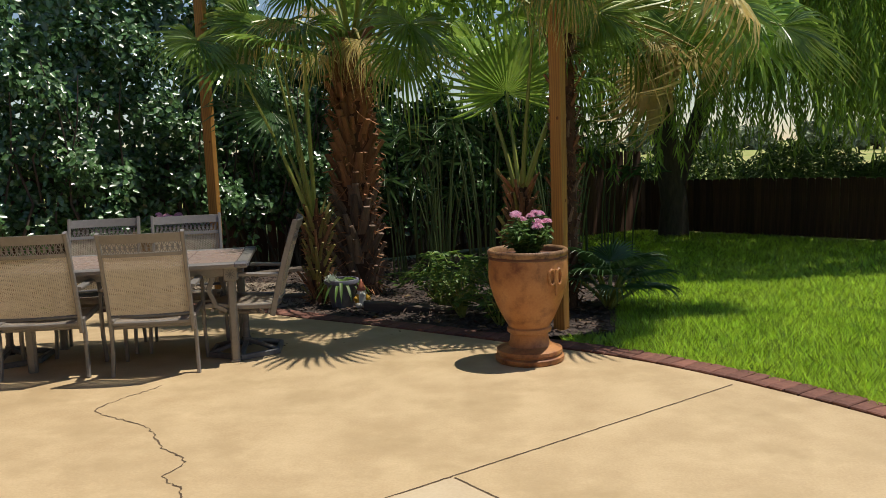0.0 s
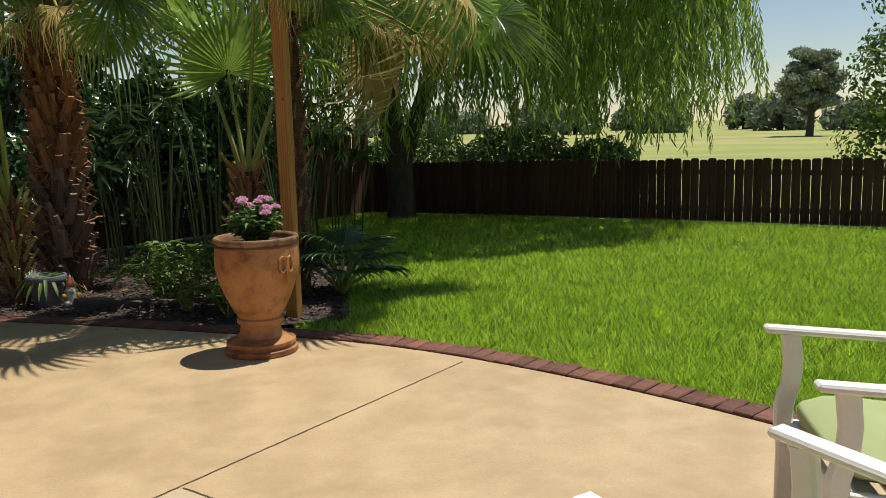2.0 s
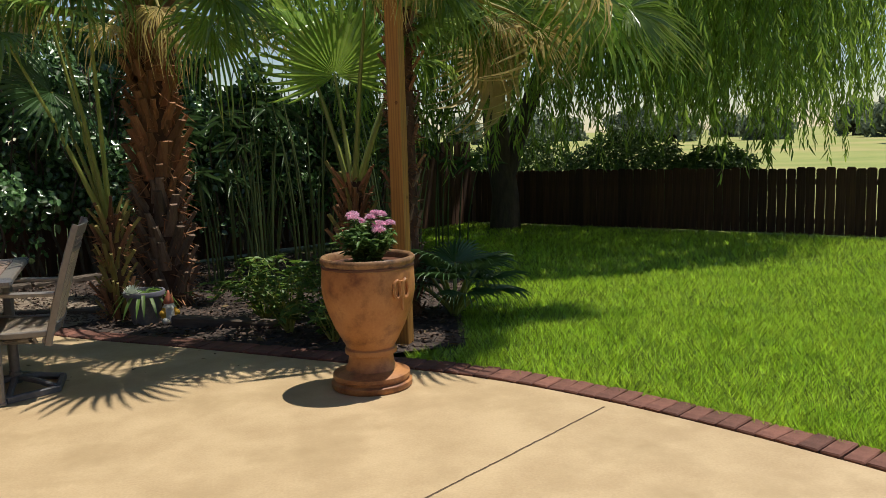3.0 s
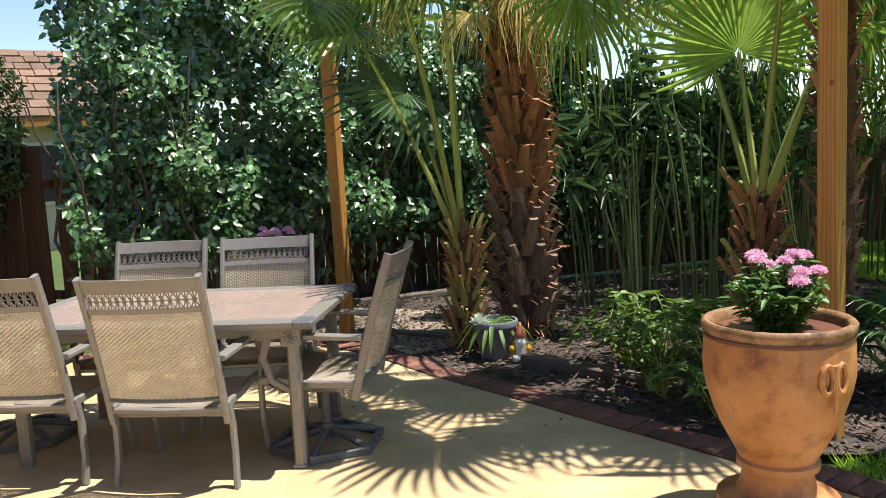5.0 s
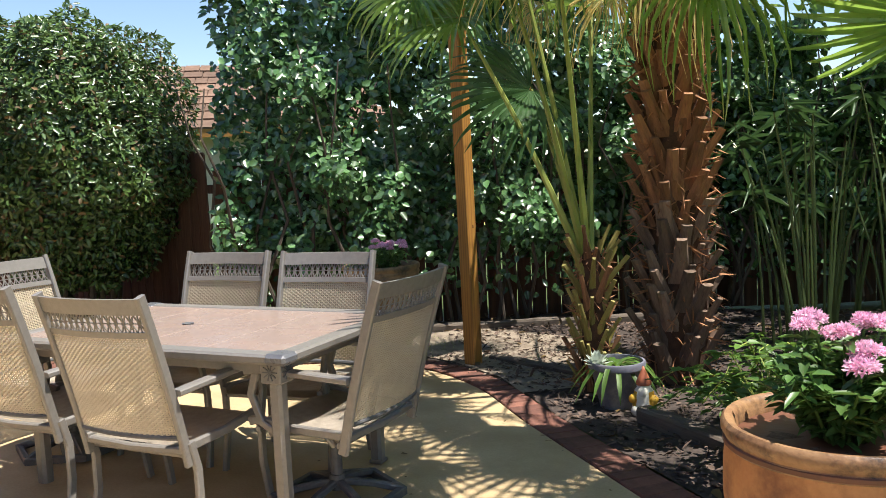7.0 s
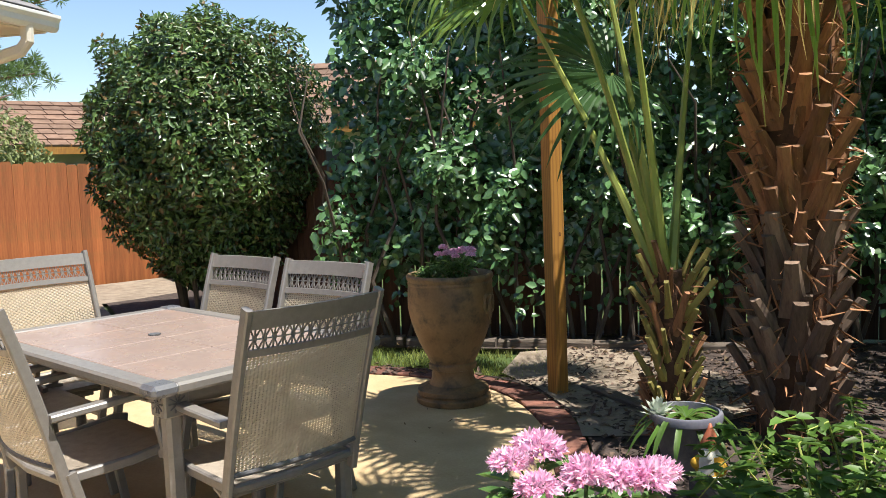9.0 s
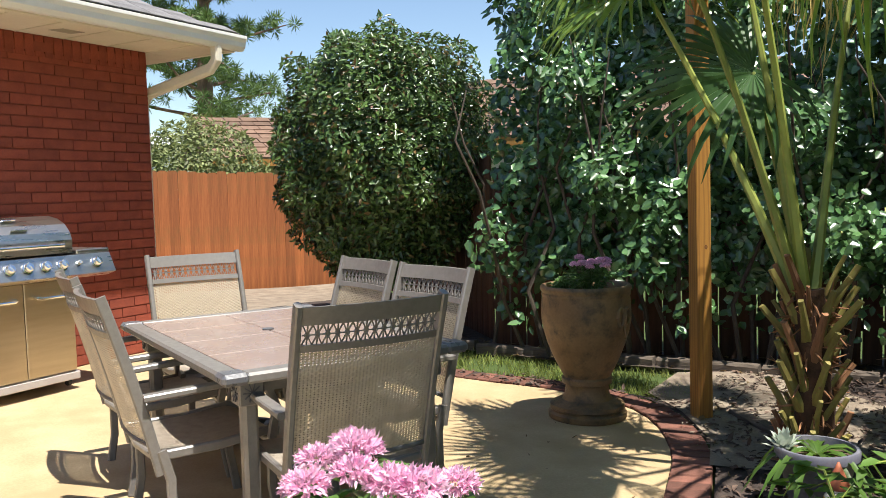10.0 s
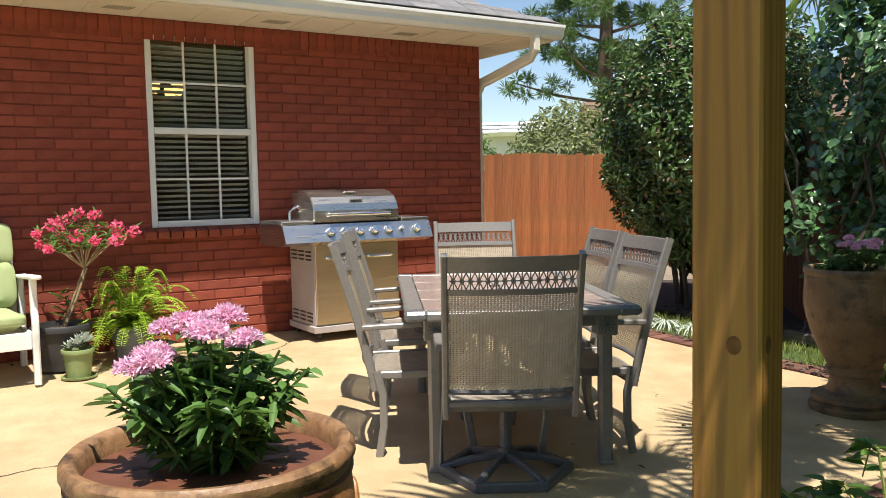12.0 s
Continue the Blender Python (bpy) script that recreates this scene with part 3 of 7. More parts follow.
# ---- setting: house ----
def make_house():
    h = thing("house", wall_pose(0, 0, 0), "single-storey red brick house with a grey shingle roof", "house")
    L, TOP = 13.0, 2.66
    WU0, WU1, WZ0, WZ1 = 2.27, 3.15, 1.03, 2.56
    bm = bmesh.new()
    for x0, x1, z0, z1 in ((0, WU0, -0.1, TOP), (WU1, L, -0.1, TOP), (WU0, WU1, -0.1, WZ0), (WU0, WU1, WZ1, TOP)):
        box(bm, (x1 - x0, 0.16, z1 - z0), ((x0 + x1) / 2, -0.086, (z0 + z1) / 2))
    wall = part("wall", bm, MORTAR, h)
    bm = bmesh.new()
    box(bm, (0.16, 6.0, TOP + 0.1), (0.095, -3.18, TOP / 2 - 0.05))
    part("side_wall", bm, MORTAR, h, "red brick gable side of the house")
    # bricks: 300 picked about the window and grill, the rest joined
    course, length, joint = 0.081, 0.255, 0.010
    def brick_mesh(w):
        b = bmesh.new()
        box(b, (w, 0.03, course - joint), (0, 0, 0), (0, 0, 0), 0.003)
        me = bpy.data.meshes.new("brick")
        b.to_mesh(me)
        b.free()
        me.materials.append(WALL_BRICK)
        return me
    whole = brick_mesh(length - joint)
    cuts = {}
    spots = []
    rows = int(TOP / course)
    for r in range(rows):
        z = 0.02 + (r + 0.5) * course
        x = -0.127 if r % 2 else 0.0
        while x < 8.2:
            x0, x1 = max(x, 0.0), x + length
            x += length
            gaps = [(x0, x1)]
            if WZ0 - 0.06 < z < WZ1:
                gaps = [(max(x0, a), min(x1, b)) for a, b in ((0, WU0), (WU1, 20)) if min(x1, b) - max(x0, a) > 0.04]
            for a, b in gaps:
                spots.append((a, b, z))
    near = sorted(spots, key=lambda s: abs(s[0] - 2.4) + abs(s[2] - 1.2) * 0.9)
    chosen = set(near[:290])
    rest = bmesh.new()
    for s in spots:
        a, b, z = s
        w = b - a - joint
        y = -0.012 + random.uniform(-0.002, 0.0025)
        if s in chosen:
            if abs(w - (length - joint)) < 0.003:
                me = whole
            else:
                k = round(w, 2)
                if k not in cuts:
                    cuts[k] = brick_mesh(w)
                me = cuts[k]
            ob = new("brick", me)
            ob.parent = wall
            ob.location = ((a + b) / 2, y, z)
        else:
            x0, x1, z0, z1, y1 = a + joint / 2, b - joint / 2, z - course / 2 + joint / 2, z + course / 2 - joint / 2, y + 0.015
            v = [rest.verts.new(c) for c in ((x0, y1, z0), (x1, y1, z0), (x1, y1, z1), (x0, y1, z1), (x0, y1 - 0.02, z0), (x1, y1 - 0.02, z0), (x1, y1 - 0.02, z1), (x0, y1 - 0.02, z1))]
            for f in ((0, 3, 2, 1), (0, 1, 5, 4), (1, 2, 6, 5), (2, 3, 7, 6), (3, 0, 4, 7)):
                rest.faces.new([v[i] for i in f])
    tagged(part("brickwork", rest, WALL_BRICK_JOINED, wall), kind="stuff")
    # upright bricks along the top, and the sloped sill
    bm = bmesh.new()
    box(bm, (0.071, 0.03, 0.16), (0, 0, 0), (0, 0, 0), 0.003)
    upright = bpy.data.meshes.new("soldier_brick")
    bm.to_mesh(upright)
    bm.free()
    upright.materials.append(WALL_BRICK)
    for k in range(101):
        ob = new("soldier_brick", upright)
        ob.parent = wall
        ob.location = (0.04 + 0.081 * k, -0.009 + random.uniform(-0.002, 0.002), TOP - 0.085)
    bm = bmesh.new()
    x = WU0 - 0.04
    while x < WU1 + 0.04:
        box(bm, (0.09, 0.11, 0.06), (x + 0.05, 0.028, WZ0 - 0.045), (-14, 0, 0), 0.004)
        x += 0.1
    part("brick_sill", bm, WALL_BRICK_JOINED, wall)
    # eave: soffit, fascia, gutter, downspout
    bm = bmesh.new()
    box(bm, (L + 0.47, 0.56, 0.012), (L / 2 - 0.235, 0.27, TOP + 0.006))
    box(bm, (0.46, 5.0, 0.012), (-0.235, -2.52, TOP + 0.006))
    for k in range(22):
        box(bm, (0.006, 0.54, 0.006), (-0.4 + k * 0.4, 0.27, TOP - 0.002))
    part("soffit", bm, CREAM_PAINT, h)
    # vent slots as thin strips, the shade inside them put into their colour
    for u in (0.9, 2.1, 3.3, 5.2):
        bm = bmesh.new()
        for k in range(9):
            box(bm, (0.006, 0.13, 0.004), (u + k * 0.022, 0.3, TOP - 0.006), (0, 0, 14))
        part("soffit_vent", bm, VENT, h, "soffit vent with slots drawn as darker strips")
    bm = bmesh.new()
    bar(bm, [(-0.47, 0.56, TOP + 0.07), (L, 0.56, TOP + 0.07)], 0.02, 0.14)
    bar(bm, [(-0.47, 0.57, TOP + 0.07), (-0.47, -5, TOP + 0.07)], 0.02, 0.14)
    part("fascia", bm, CREAM_PAINT, h)
    bm = bmesh.new()
    prof = [(0.58, 0.02), (0.60, 0.0), (0.65, 0.0), (0.675, 0.03), (0.68, 0.07), (0.70, 0.10), (0.70, 0.125), (0.69, 0.125), (0.685, 0.105), (0.665, 0.075), (0.655, 0.03), (0.64, 0.015), (0.60, 0.015)]
    ends = [[bm.verts.new((u, y, TOP + 0.005 + z)) for y, z in prof] for u in (-0.50, L)]
    for k in range(len(prof) - 1):
        bm.faces.new((ends[0][k], ends[0][k + 1], ends[1][k + 1], ends[1][k]))
    bm.faces.new(ends[0][::-1])
    part("gutter", bm, WHITE_PAINT, h)
    bm = bmesh.new()
    bar(bm, [(-0.2, 0.62, TOP + 0.02), (-0.2, 0.62, TOP - 0.10), (-0.19, 0.56, TOP - 0.17), (-0.12, 0.15, TOP - 0.28), (-0.07, -0.06, TOP - 0.34), (-0.06, -0.13, TOP - 0.44), (-0.06, -0.13, 0.25)], 0.09, 0.075, up=(1, 0, 0))
    part("downspout", bm, CREAM_PAINT, h)
    # roof: two slopes with rows of shingles
    part_roof = bmesh.new()
    slope = 0.42
    def rz(y):
        return TOP + 0.16 + (0.62 - y) * slope
    vs = [part_roof.verts.new(c) for c in ((-0.52, 0.62, rz(0.62)), (L, 0.62, rz(0.62)), (L, -5, rz(-5)), (4.6, -5, rz(-5)))]
    part_roof.faces.new(vs)
    ve = [part_roof.verts.new(c) for c in ((-0.52, 0.62, rz(0.62)), (4.6, -5, rz(-5)), (-0.52, -10.6, rz(0.62)))]
    part_roof.faces.new(ve)
    roof = part("roof", part_roof, SHINGLE, h)
    shingles = []
    for s in range(3):
        b = bmesh.new()
        box(b, (0.30 - 0.004 * s, 0.17, 0.008), (0, 0, 0), (0, 0, 0), 0.002)
        me = bpy.data.meshes.new("shingle")
        b.to_mesh(me)
        b.free()
        me.materials.append(SHINGLE)
        shingles.append(me)
    ang = math.degrees(math.atan(slope))
    for r in range(11):
        y = 0.56 - r * 0.13
        x = -0.35 + (0.62 - y) * 0.912 + (0.15 if r % 2 else 0)
        while x < 4.3:
            ob = new("shingle", random.choice(shingles))
            ob.parent = roof
            ob.matrix_basis = pose(x, y, rz(y) + 0.010 + random.uniform(0, 0.002), -ang - 2.5, 0, 0)
            x += 0.304
    # window with its frame, sashes, grilles, panes and blind
    w = tagged(new("window"), "white two-sash window with closed slatted blinds")
    w.parent = h
    bm = bmesh.new()
    uc, zc, ww, hh = (WU0 + WU1) / 2, (WZ0 + WZ1) / 2, WU1 - WU0, WZ1 - WZ0
    for x in (WU0 + 0.024, WU1 - 0.024):
        box(bm, (0.048, 0.09, hh), (x, -0.05, zc), (0, 0, 0), 0.004)
    for z in (WZ0 + 0.025, WZ1 - 0.025, zc):
        box(bm, (ww - 0.098, 0.085, 0.05), (uc, -0.05, z), (0, 0, 0), 0.004)
    part("frame", bm, WHITE_PAINT, w)
    bm = bmesh.new()
    for i in (1, 2):
        for z0, z1 in ((WZ0 + 0.05, zc - 0.025), (zc + 0.025, WZ1 - 0.05)):
            box(bm, (0.016, 0.012, z1 - z0), (WU0 + 0.05 + (ww - 0.1) * i / 3, -0.058, (z0 + z1) / 2))
    for z in ((WZ0 + zc) / 2, (WZ1 + zc) / 2):
        for i in range(3):
            box(bm, ((ww - 0.1) / 3 - 0.018, 0.012, 0.016), (WU0 + 0.05 + (ww - 0.1) * (i + 0.5) / 3, -0.058, z))
    part("grille", bm, WHITE_PAINT, w)
    for z0, z1 in ((WZ0 + 0.05, zc - 0.025), (zc + 0.025, WZ1 - 0.05)):
        bm = bmesh.new()
        box(bm, (ww - 0.1, 0.004, z1 - z0), (uc, -0.075, (z0 + z1) / 2))
        pane = part("pane", bm, glass, w)
        pane.visible_shadow = False
    z = WZ0 + 0.07
    slat = bmesh.new()
    box(slat, (ww - 0.11, 0.045, 0.003), (0, 0, 0), (24, 0, 0))
    sm = bpy.data.meshes.new("slat")
    slat.to_mesh(sm)
    slat.free()
    sm.materials.append(BLIND)
    while z < WZ1 - 0.06:
        ob = new("slat", sm)
        ob.parent = w
        ob.location = (uc, -0.13, z)
        z += 0.044
    # the room behind, its dimness put into the wall colour
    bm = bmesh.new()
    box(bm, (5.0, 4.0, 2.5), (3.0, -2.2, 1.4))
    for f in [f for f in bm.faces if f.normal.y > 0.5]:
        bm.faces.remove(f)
    part("room", bm, INTERIOR, h, "room behind the window, walls coloured dim")
    # chandelier in the room
    ch = tagged(new("chandelier"), "brass chandelier with glowing amber shades")
    ch.parent = h
    bm = bmesh.new()
    tube(bm, [(2.72, -1.5, 2.62), (2.72, -1.5, 2.2)], 0.02)
    for k in range(5):
        a = 2 * math.pi * k / 5
        tube(bm, [(2.72, -1.5, 2.22), (2.72 + 0.12 * math.cos(a), -1.5 + 0.12 * math.sin(a), 2.16), (2.72 + 0.22 * math.cos(a), -1.5 + 0.22 * math.sin(a), 2.24)], 0.01)
    part("stem", bm, BOOT, ch)
    for k in range(5):
        a = 2 * math.pi * k / 5
        bm = bmesh.new()
        lathe(bm, [(0.03, 0.0), (0.055, 0.03), (0.065, 0.07), (0.06, 0.11)], 14, (2.72 + 0.22 * math.cos(a), -1.5 + 0.22 * math.sin(a), 2.23))
        part("shade", bm, bulb, ch, "glowing amber glass shade", True)


make_house()


# ---- setting: fences ----
def make_fence(name, a, b, height, material, label, base_lift=0.03, gap=0.012, n_max=300, face=1, lean=0.6):
    f = thing(name, pose(0, 0, 0), label, "fence")
    d = (b - a).normalized()
    L = (b - a).length
    turn = math.degrees(math.atan2(d.y, d.x))
    shapes = []
    for s in range(3):
        bm = bmesh.new()
        w, t, h = 0.138, 0.018, height + 0.012 * s
        prof = [(-w / 2, 0), (w / 2, 0), (w / 2, h - 0.025), (w / 2 - 0.022, h), (-w / 2 + 0.022, h), (-w / 2, h - 0.025)]
        lo = [bm.verts.new((x, -t / 2, z)) for x, z in prof]
        hi = [bm.verts.new((x, t / 2, z)) for x, z in prof]
        bm.faces.new(lo)
        bm.faces.new(hi[::-1])
        for k in range(6):
            bm.faces.new((lo[k], hi[k], hi[(k + 1) % 6], lo[(k + 1) % 6]))
        bmesh.ops.recalc_face_normals(bm, faces=bm.faces[:])
        me = bpy.data.meshes.new("picket")
        bm.to_mesh(me)
        bm.free()
        me.materials.append(material)
        shapes.append(me)
    s = 0.0
    while s < L:
        p = a + d * s
        ob = new("picket", random.choice(shapes))
        ob.parent = f
        ob.matrix_basis = pose(p.x, p.y, ground_z(p.x, p.y) + base_lift - 0.03, 0, random.uniform(-lean, lean), turn + random.uniform(-1, 1))
        s += 0.138 + gap + random.uniform(-0.001, 0.003)
    n = Vector((-d.y, d.x, 0)) * face
    for frac in (0.2, 0.8):
        bm = bmesh.new()
        pts = []
        for k in range(int(L / 2) + 2):
            p = a + d * min(L, k * 2.0) + n * 0.032
            pts.append((p.x, p.y, ground_z(p.x, p.y) + height * frac))
        bar(bm, pts, 0.038, 0.085)
        part("rail", bm, material, f)
    k = 0.0
    while k < L:
        p = a + d * k + n * 0.1
        bm = bmesh.new()
        box(bm, (0.09, 0.09, height + 0.3), (p.x, p.y, ground_z(p.x, p.y) + height / 2 - 0.2), (0, 0, turn), 0.004)
        part("post", bm, material, f)
        k += 2.4
    return f


make_fence("back_fence", BACK_A, BACK_B, 1.03, DARK_FENCE, "low dark-stained picket fence along the lawn", face=1, gap=0.007, lean=0.3)
make_fence("side_fence", SIDE_B, BACK_A, 1.62, DARK_FENCE, "dark weathered picket fence behind the climbing vines", face=1)
make_fence("side_fence", SIDE_A, SIDE_B + Vector((-0.14, 0.01, 0)), 1.75, DARK_FENCE, "dark weathered picket fence behind the bush", face=1)
make_fence("cedar_fence", Vector((-10.3, 2.4, 0)), Vector((-10.9, 9.62, 0)), 1.73, CEDAR_FENCE, "orange-stained cedar picket fence beside the house", face=1, gap=-0.001, lean=0.15, base_lift=-0.02)


# ---- posts ----
def make_post(x, y, h, label, turn=0.0, lean=(0, 0)):
    bm = bmesh.new()
    box(bm, (0.1, 0.1, h), (0, 0, h / 2), (0, 0, 0), 0.005)
    ob = part("wooden_post", bm, POST_WOOD)
    for k, (side, q, z) in enumerate(((0, 0.012, 1.09), (1, -0.02, 1.09), (3, 0.02, 1.75), (2, 0.0, 0.8))):
        kb = bmesh.new()
        lathe(kb, [(0.011, 0.0), (0.011, 0.0004), (0.005, 0.0006), (0.0005, 0.0004)], 14)
        for v in kb.verts:
            v.co = pose(0, 0, z, 0, 0, 90 * side) @ Vector((0.05 + v.co.z, q + v.co.x, v.co.y * 1.25))
        part("knot", kb, KNOT, ob, "dark oval knot")
    ob.matrix_world = pose(x, y, ground_z(x, y) - 0.02, lean[0], lean[1], turn)
    return tagged(ob, label, "post", "posts at the patio edge")


make_post(0.945, 6.8, 3.3, "square treated pine post with knots beside the urn", -34)
make_post(-2.45, 9.03, 3.3, "square treated pine post among the palms", -8, (0, -0.5))


# ---- urns ----
def make_urn(x, y, material, label, turn, tall=1.0, rim=None):
    z = ground_z(x, y)
    u = thing("urn", pose(x, y, z, 0, 0, turn), label, "urn", "patio urns")
    k = 1.0
    outer = [(0.236, 0.0), (0.245, 0.012), (0.245, 0.04), (0.224, 0.05), (0.224, 0.06), (0.234, 0.068), (0.232, 0.092), (0.195, 0.108), (0.158, 0.12), (0.141, 0.15), (0.133, 0.205), (0.136, 0.215), (0.156, 0.222), (0.158, 0.25), (0.147, 0.262), (0.152, 0.275), (0.176, 0.32), (0.21, 0.39), (0.245, 0.48), (0.268, 0.56), (0.279, 0.62), (0.28, 0.67), (0.278, 0.735), (0.275, 0.77), (0.2785, 0.776), (0.2785, 0.786), (0.275, 0.792), (0.278, 0.80), (0.285, 0.81), (0.284, 0.828), (0.275, 0.838), (0.26, 0.836), (0.25, 0.825), (0.246, 0.79), (0.243, 0.755)]
    outer = [(r, h * 0.955) for r, h in outer]
    u.scale.z = tall
    bm = bmesh.new()
    lathe(bm, [(r * k, h * k) for r, h in outer[:24]], 56)
    for v in bm.verts:
        n = noise.noise(v.co * 6)
        v.co.x *= 1 + 0.008 * n
        v.co.y *= 1 + 0.008 * n
    part("body", bm, material, u, "", True)
    bm = bmesh.new()
    lathe(bm, [(r * k, h * k) for r, h in outer[23:]], 56)
    for v in bm.verts:
        n = noise.noise(v.co * 6)
        v.co.x *= 1 + 0.008 * n
        v.co.y *= 1 + 0.008 * n
    part("rim", bm, rim or material, u, "dark patchy weathered rim" if rim else "", True)
    if rim:
        # dark glaze lying in the groove under the lip
        bm = bmesh.new()
        lathe(bm, [(0.2755, 0.737), (0.2797, 0.741), (0.2797, 0.751), (0.2755, 0.755)], 56)
        part("glaze_band", bm, DARK_GLAZE, u, "dark glaze in the groove", True)
    # looped handles in relief on both sides
    for s in (0, 1):
        bm = bmesh.new()
        for side in (-1, 1):
            pts = []
            for i in range(13):
                a = math.pi * 2 * i / 12
                w, zz = side * (0.032 + 0.026 * math.cos(a)), 0.625 + 0.052 * math.sin(a)
                r = 0.286
                th = math.pi * s + w / r
                pts.append((r * math.cos(th) * k, r * math.sin(th) * k, zz * k))
            tube(bm, pts, 0.011 * k, 6)
        tube(bm, [(0.285 * k * math.cos(math.pi * s), 0.285 * k * math.sin(math.pi * s), 0.675 * k), (0.289 * k * math.cos(math.pi * s), 0.289 * k * math.sin(math.pi * s), 0.50 * k)], [0.014 * k, 0.006 * k], 6)
        part("handle", bm, material, u, "looped handle in relief", True)
    bm = bmesh.new()
    lathe(bm, [(0.2415 * k, 0.71 * k), (0.2415 * k, 0.742 * k), (0.15 * k, 0.755 * k), (0.02 * k, 0.752 * k)], 32)
    for v in bm.verts:
        v.co.z += 0.012 * noise.noise(v.co * 20)
    part("soil", bm, SOIL, u, "dark potting soil", True)
    return u


URN1, URN2 = (0.585, 5.87), (-2.85, 8.46)
make_urn(*URN1, TERRACOTTA, "tall terracotta pedestal urn with pink flowers", -55, rim=RIM_TERRACOTTA)
make_urn(*URN2, DULL_TERRACOTTA, "tall weathered brown terracotta pedestal urn", 20, 1.055)


# ---- flowering plants ----
def flower_bush(x, y, z, stems, height, spread, heads, label, material, head_r=0.045, leaf=0.075):
    t = thing("flowering_plant", pose(x, y, z), label, "plant")
    P, D, N = [], [], []
    bm = bmesh.new()
    tips = []
    for i in range(stems):
        a = 2.4 * i + random.uniform(-0.4, 0.4)
        r = spread * math.sqrt((i + 0.5) / stems)
        h = height * random.uniform(0.7, 1.0) * (1 - 0.35 * (r / spread) ** 2)
        p0, p2 = Vector((r * 0.25 * math.cos(a), r * 0.25 * math.sin(a), 0)), Vector((r * math.cos(a), r * math.sin(a), h))
        p1 = (p0 + p2) / 2 + Vector((0, 0, h * 0.12))
        tube(bm, [p0, p1, p2], [0.005, 0.004, 0.003], 5, False)
        tips.append(p2)
        for k in range(17):
            s = 0.15 + 0.85 * (k + random.random()) / 17
            q = p0.lerp(p1, s * 2) if s < 0.5 else p1.lerp(p2, s * 2 - 1)
            b = random.uniform(0, 6.28)
            P.append(q)
            D.append((math.cos(b), math.sin(b), random.uniform(-0.35, 0.5)))
            N.append((random.uniform(-0.3, 0.3), random.uniform(-0.3, 0.3), 1))
    part("stem", bm, FLOWER_LEAF, t)
    n = len(P)
    leaves("foliage", P, D, N, leaf * rng.uniform(0.6, 1.3, n), leaf * 0.42 * rng.uniform(0.7, 1.2, n), FLOWER_LEAF, t, "dense green leaves", 0.3, 0.25)
    order = sorted(range(stems), key=lambda i: -tips[i].z + random.uniform(0, height * 0.7))
    for i in order[:heads]:
        c = tips[i] + Vector((0, 0, 0.02))
        m = 420
        d = rand_dirs(m)
        d[:, 2] = np.abs(d[:, 2]) * 0.9 - 0.12
        r = head_r * random.uniform(0.75, 1.15)
        q = np.array(c) + d * r * np.array([1, 1, 0.72]) * rng.uniform(0.45, 0.85, (m, 1))
        leaves("flower_head", q, unit(np.cross(d, rand_dirs(m))) * 0.6 + d, rand_dirs(m) + d, r * 0.42, r * 0.15, material, t, "rounded cluster of small pink flowers", 0.1, 0.2)
    return t


flower_bush(URN1[0], URN1[1], ground_z(*URN1) + 0.735, 64, 0.31, 0.2, 11, "pink-flowered bushy plant growing in the terracotta urn", PINK, 0.038, 0.056)
flower_bush(URN2[0] + 0.06, URN2[1], ground_z(*URN2) + 0.775, 18, 0.24, 0.16, 9, "pink-flowered plant growing in the weathered urn", PINK, 0.036, 0.05)
flower_bush(URN2[0] - 0.13, URN2[1] - 0.06, ground_z(*URN2) + 0.775, 12, 0.13, 0.13, 0, "low pale green herb growing in the weathered urn", PINK, 0.03, 0.05)


# ---- patio table and chairs ----
TABLE = (-2.34, 6.39)
TURN = 9.0


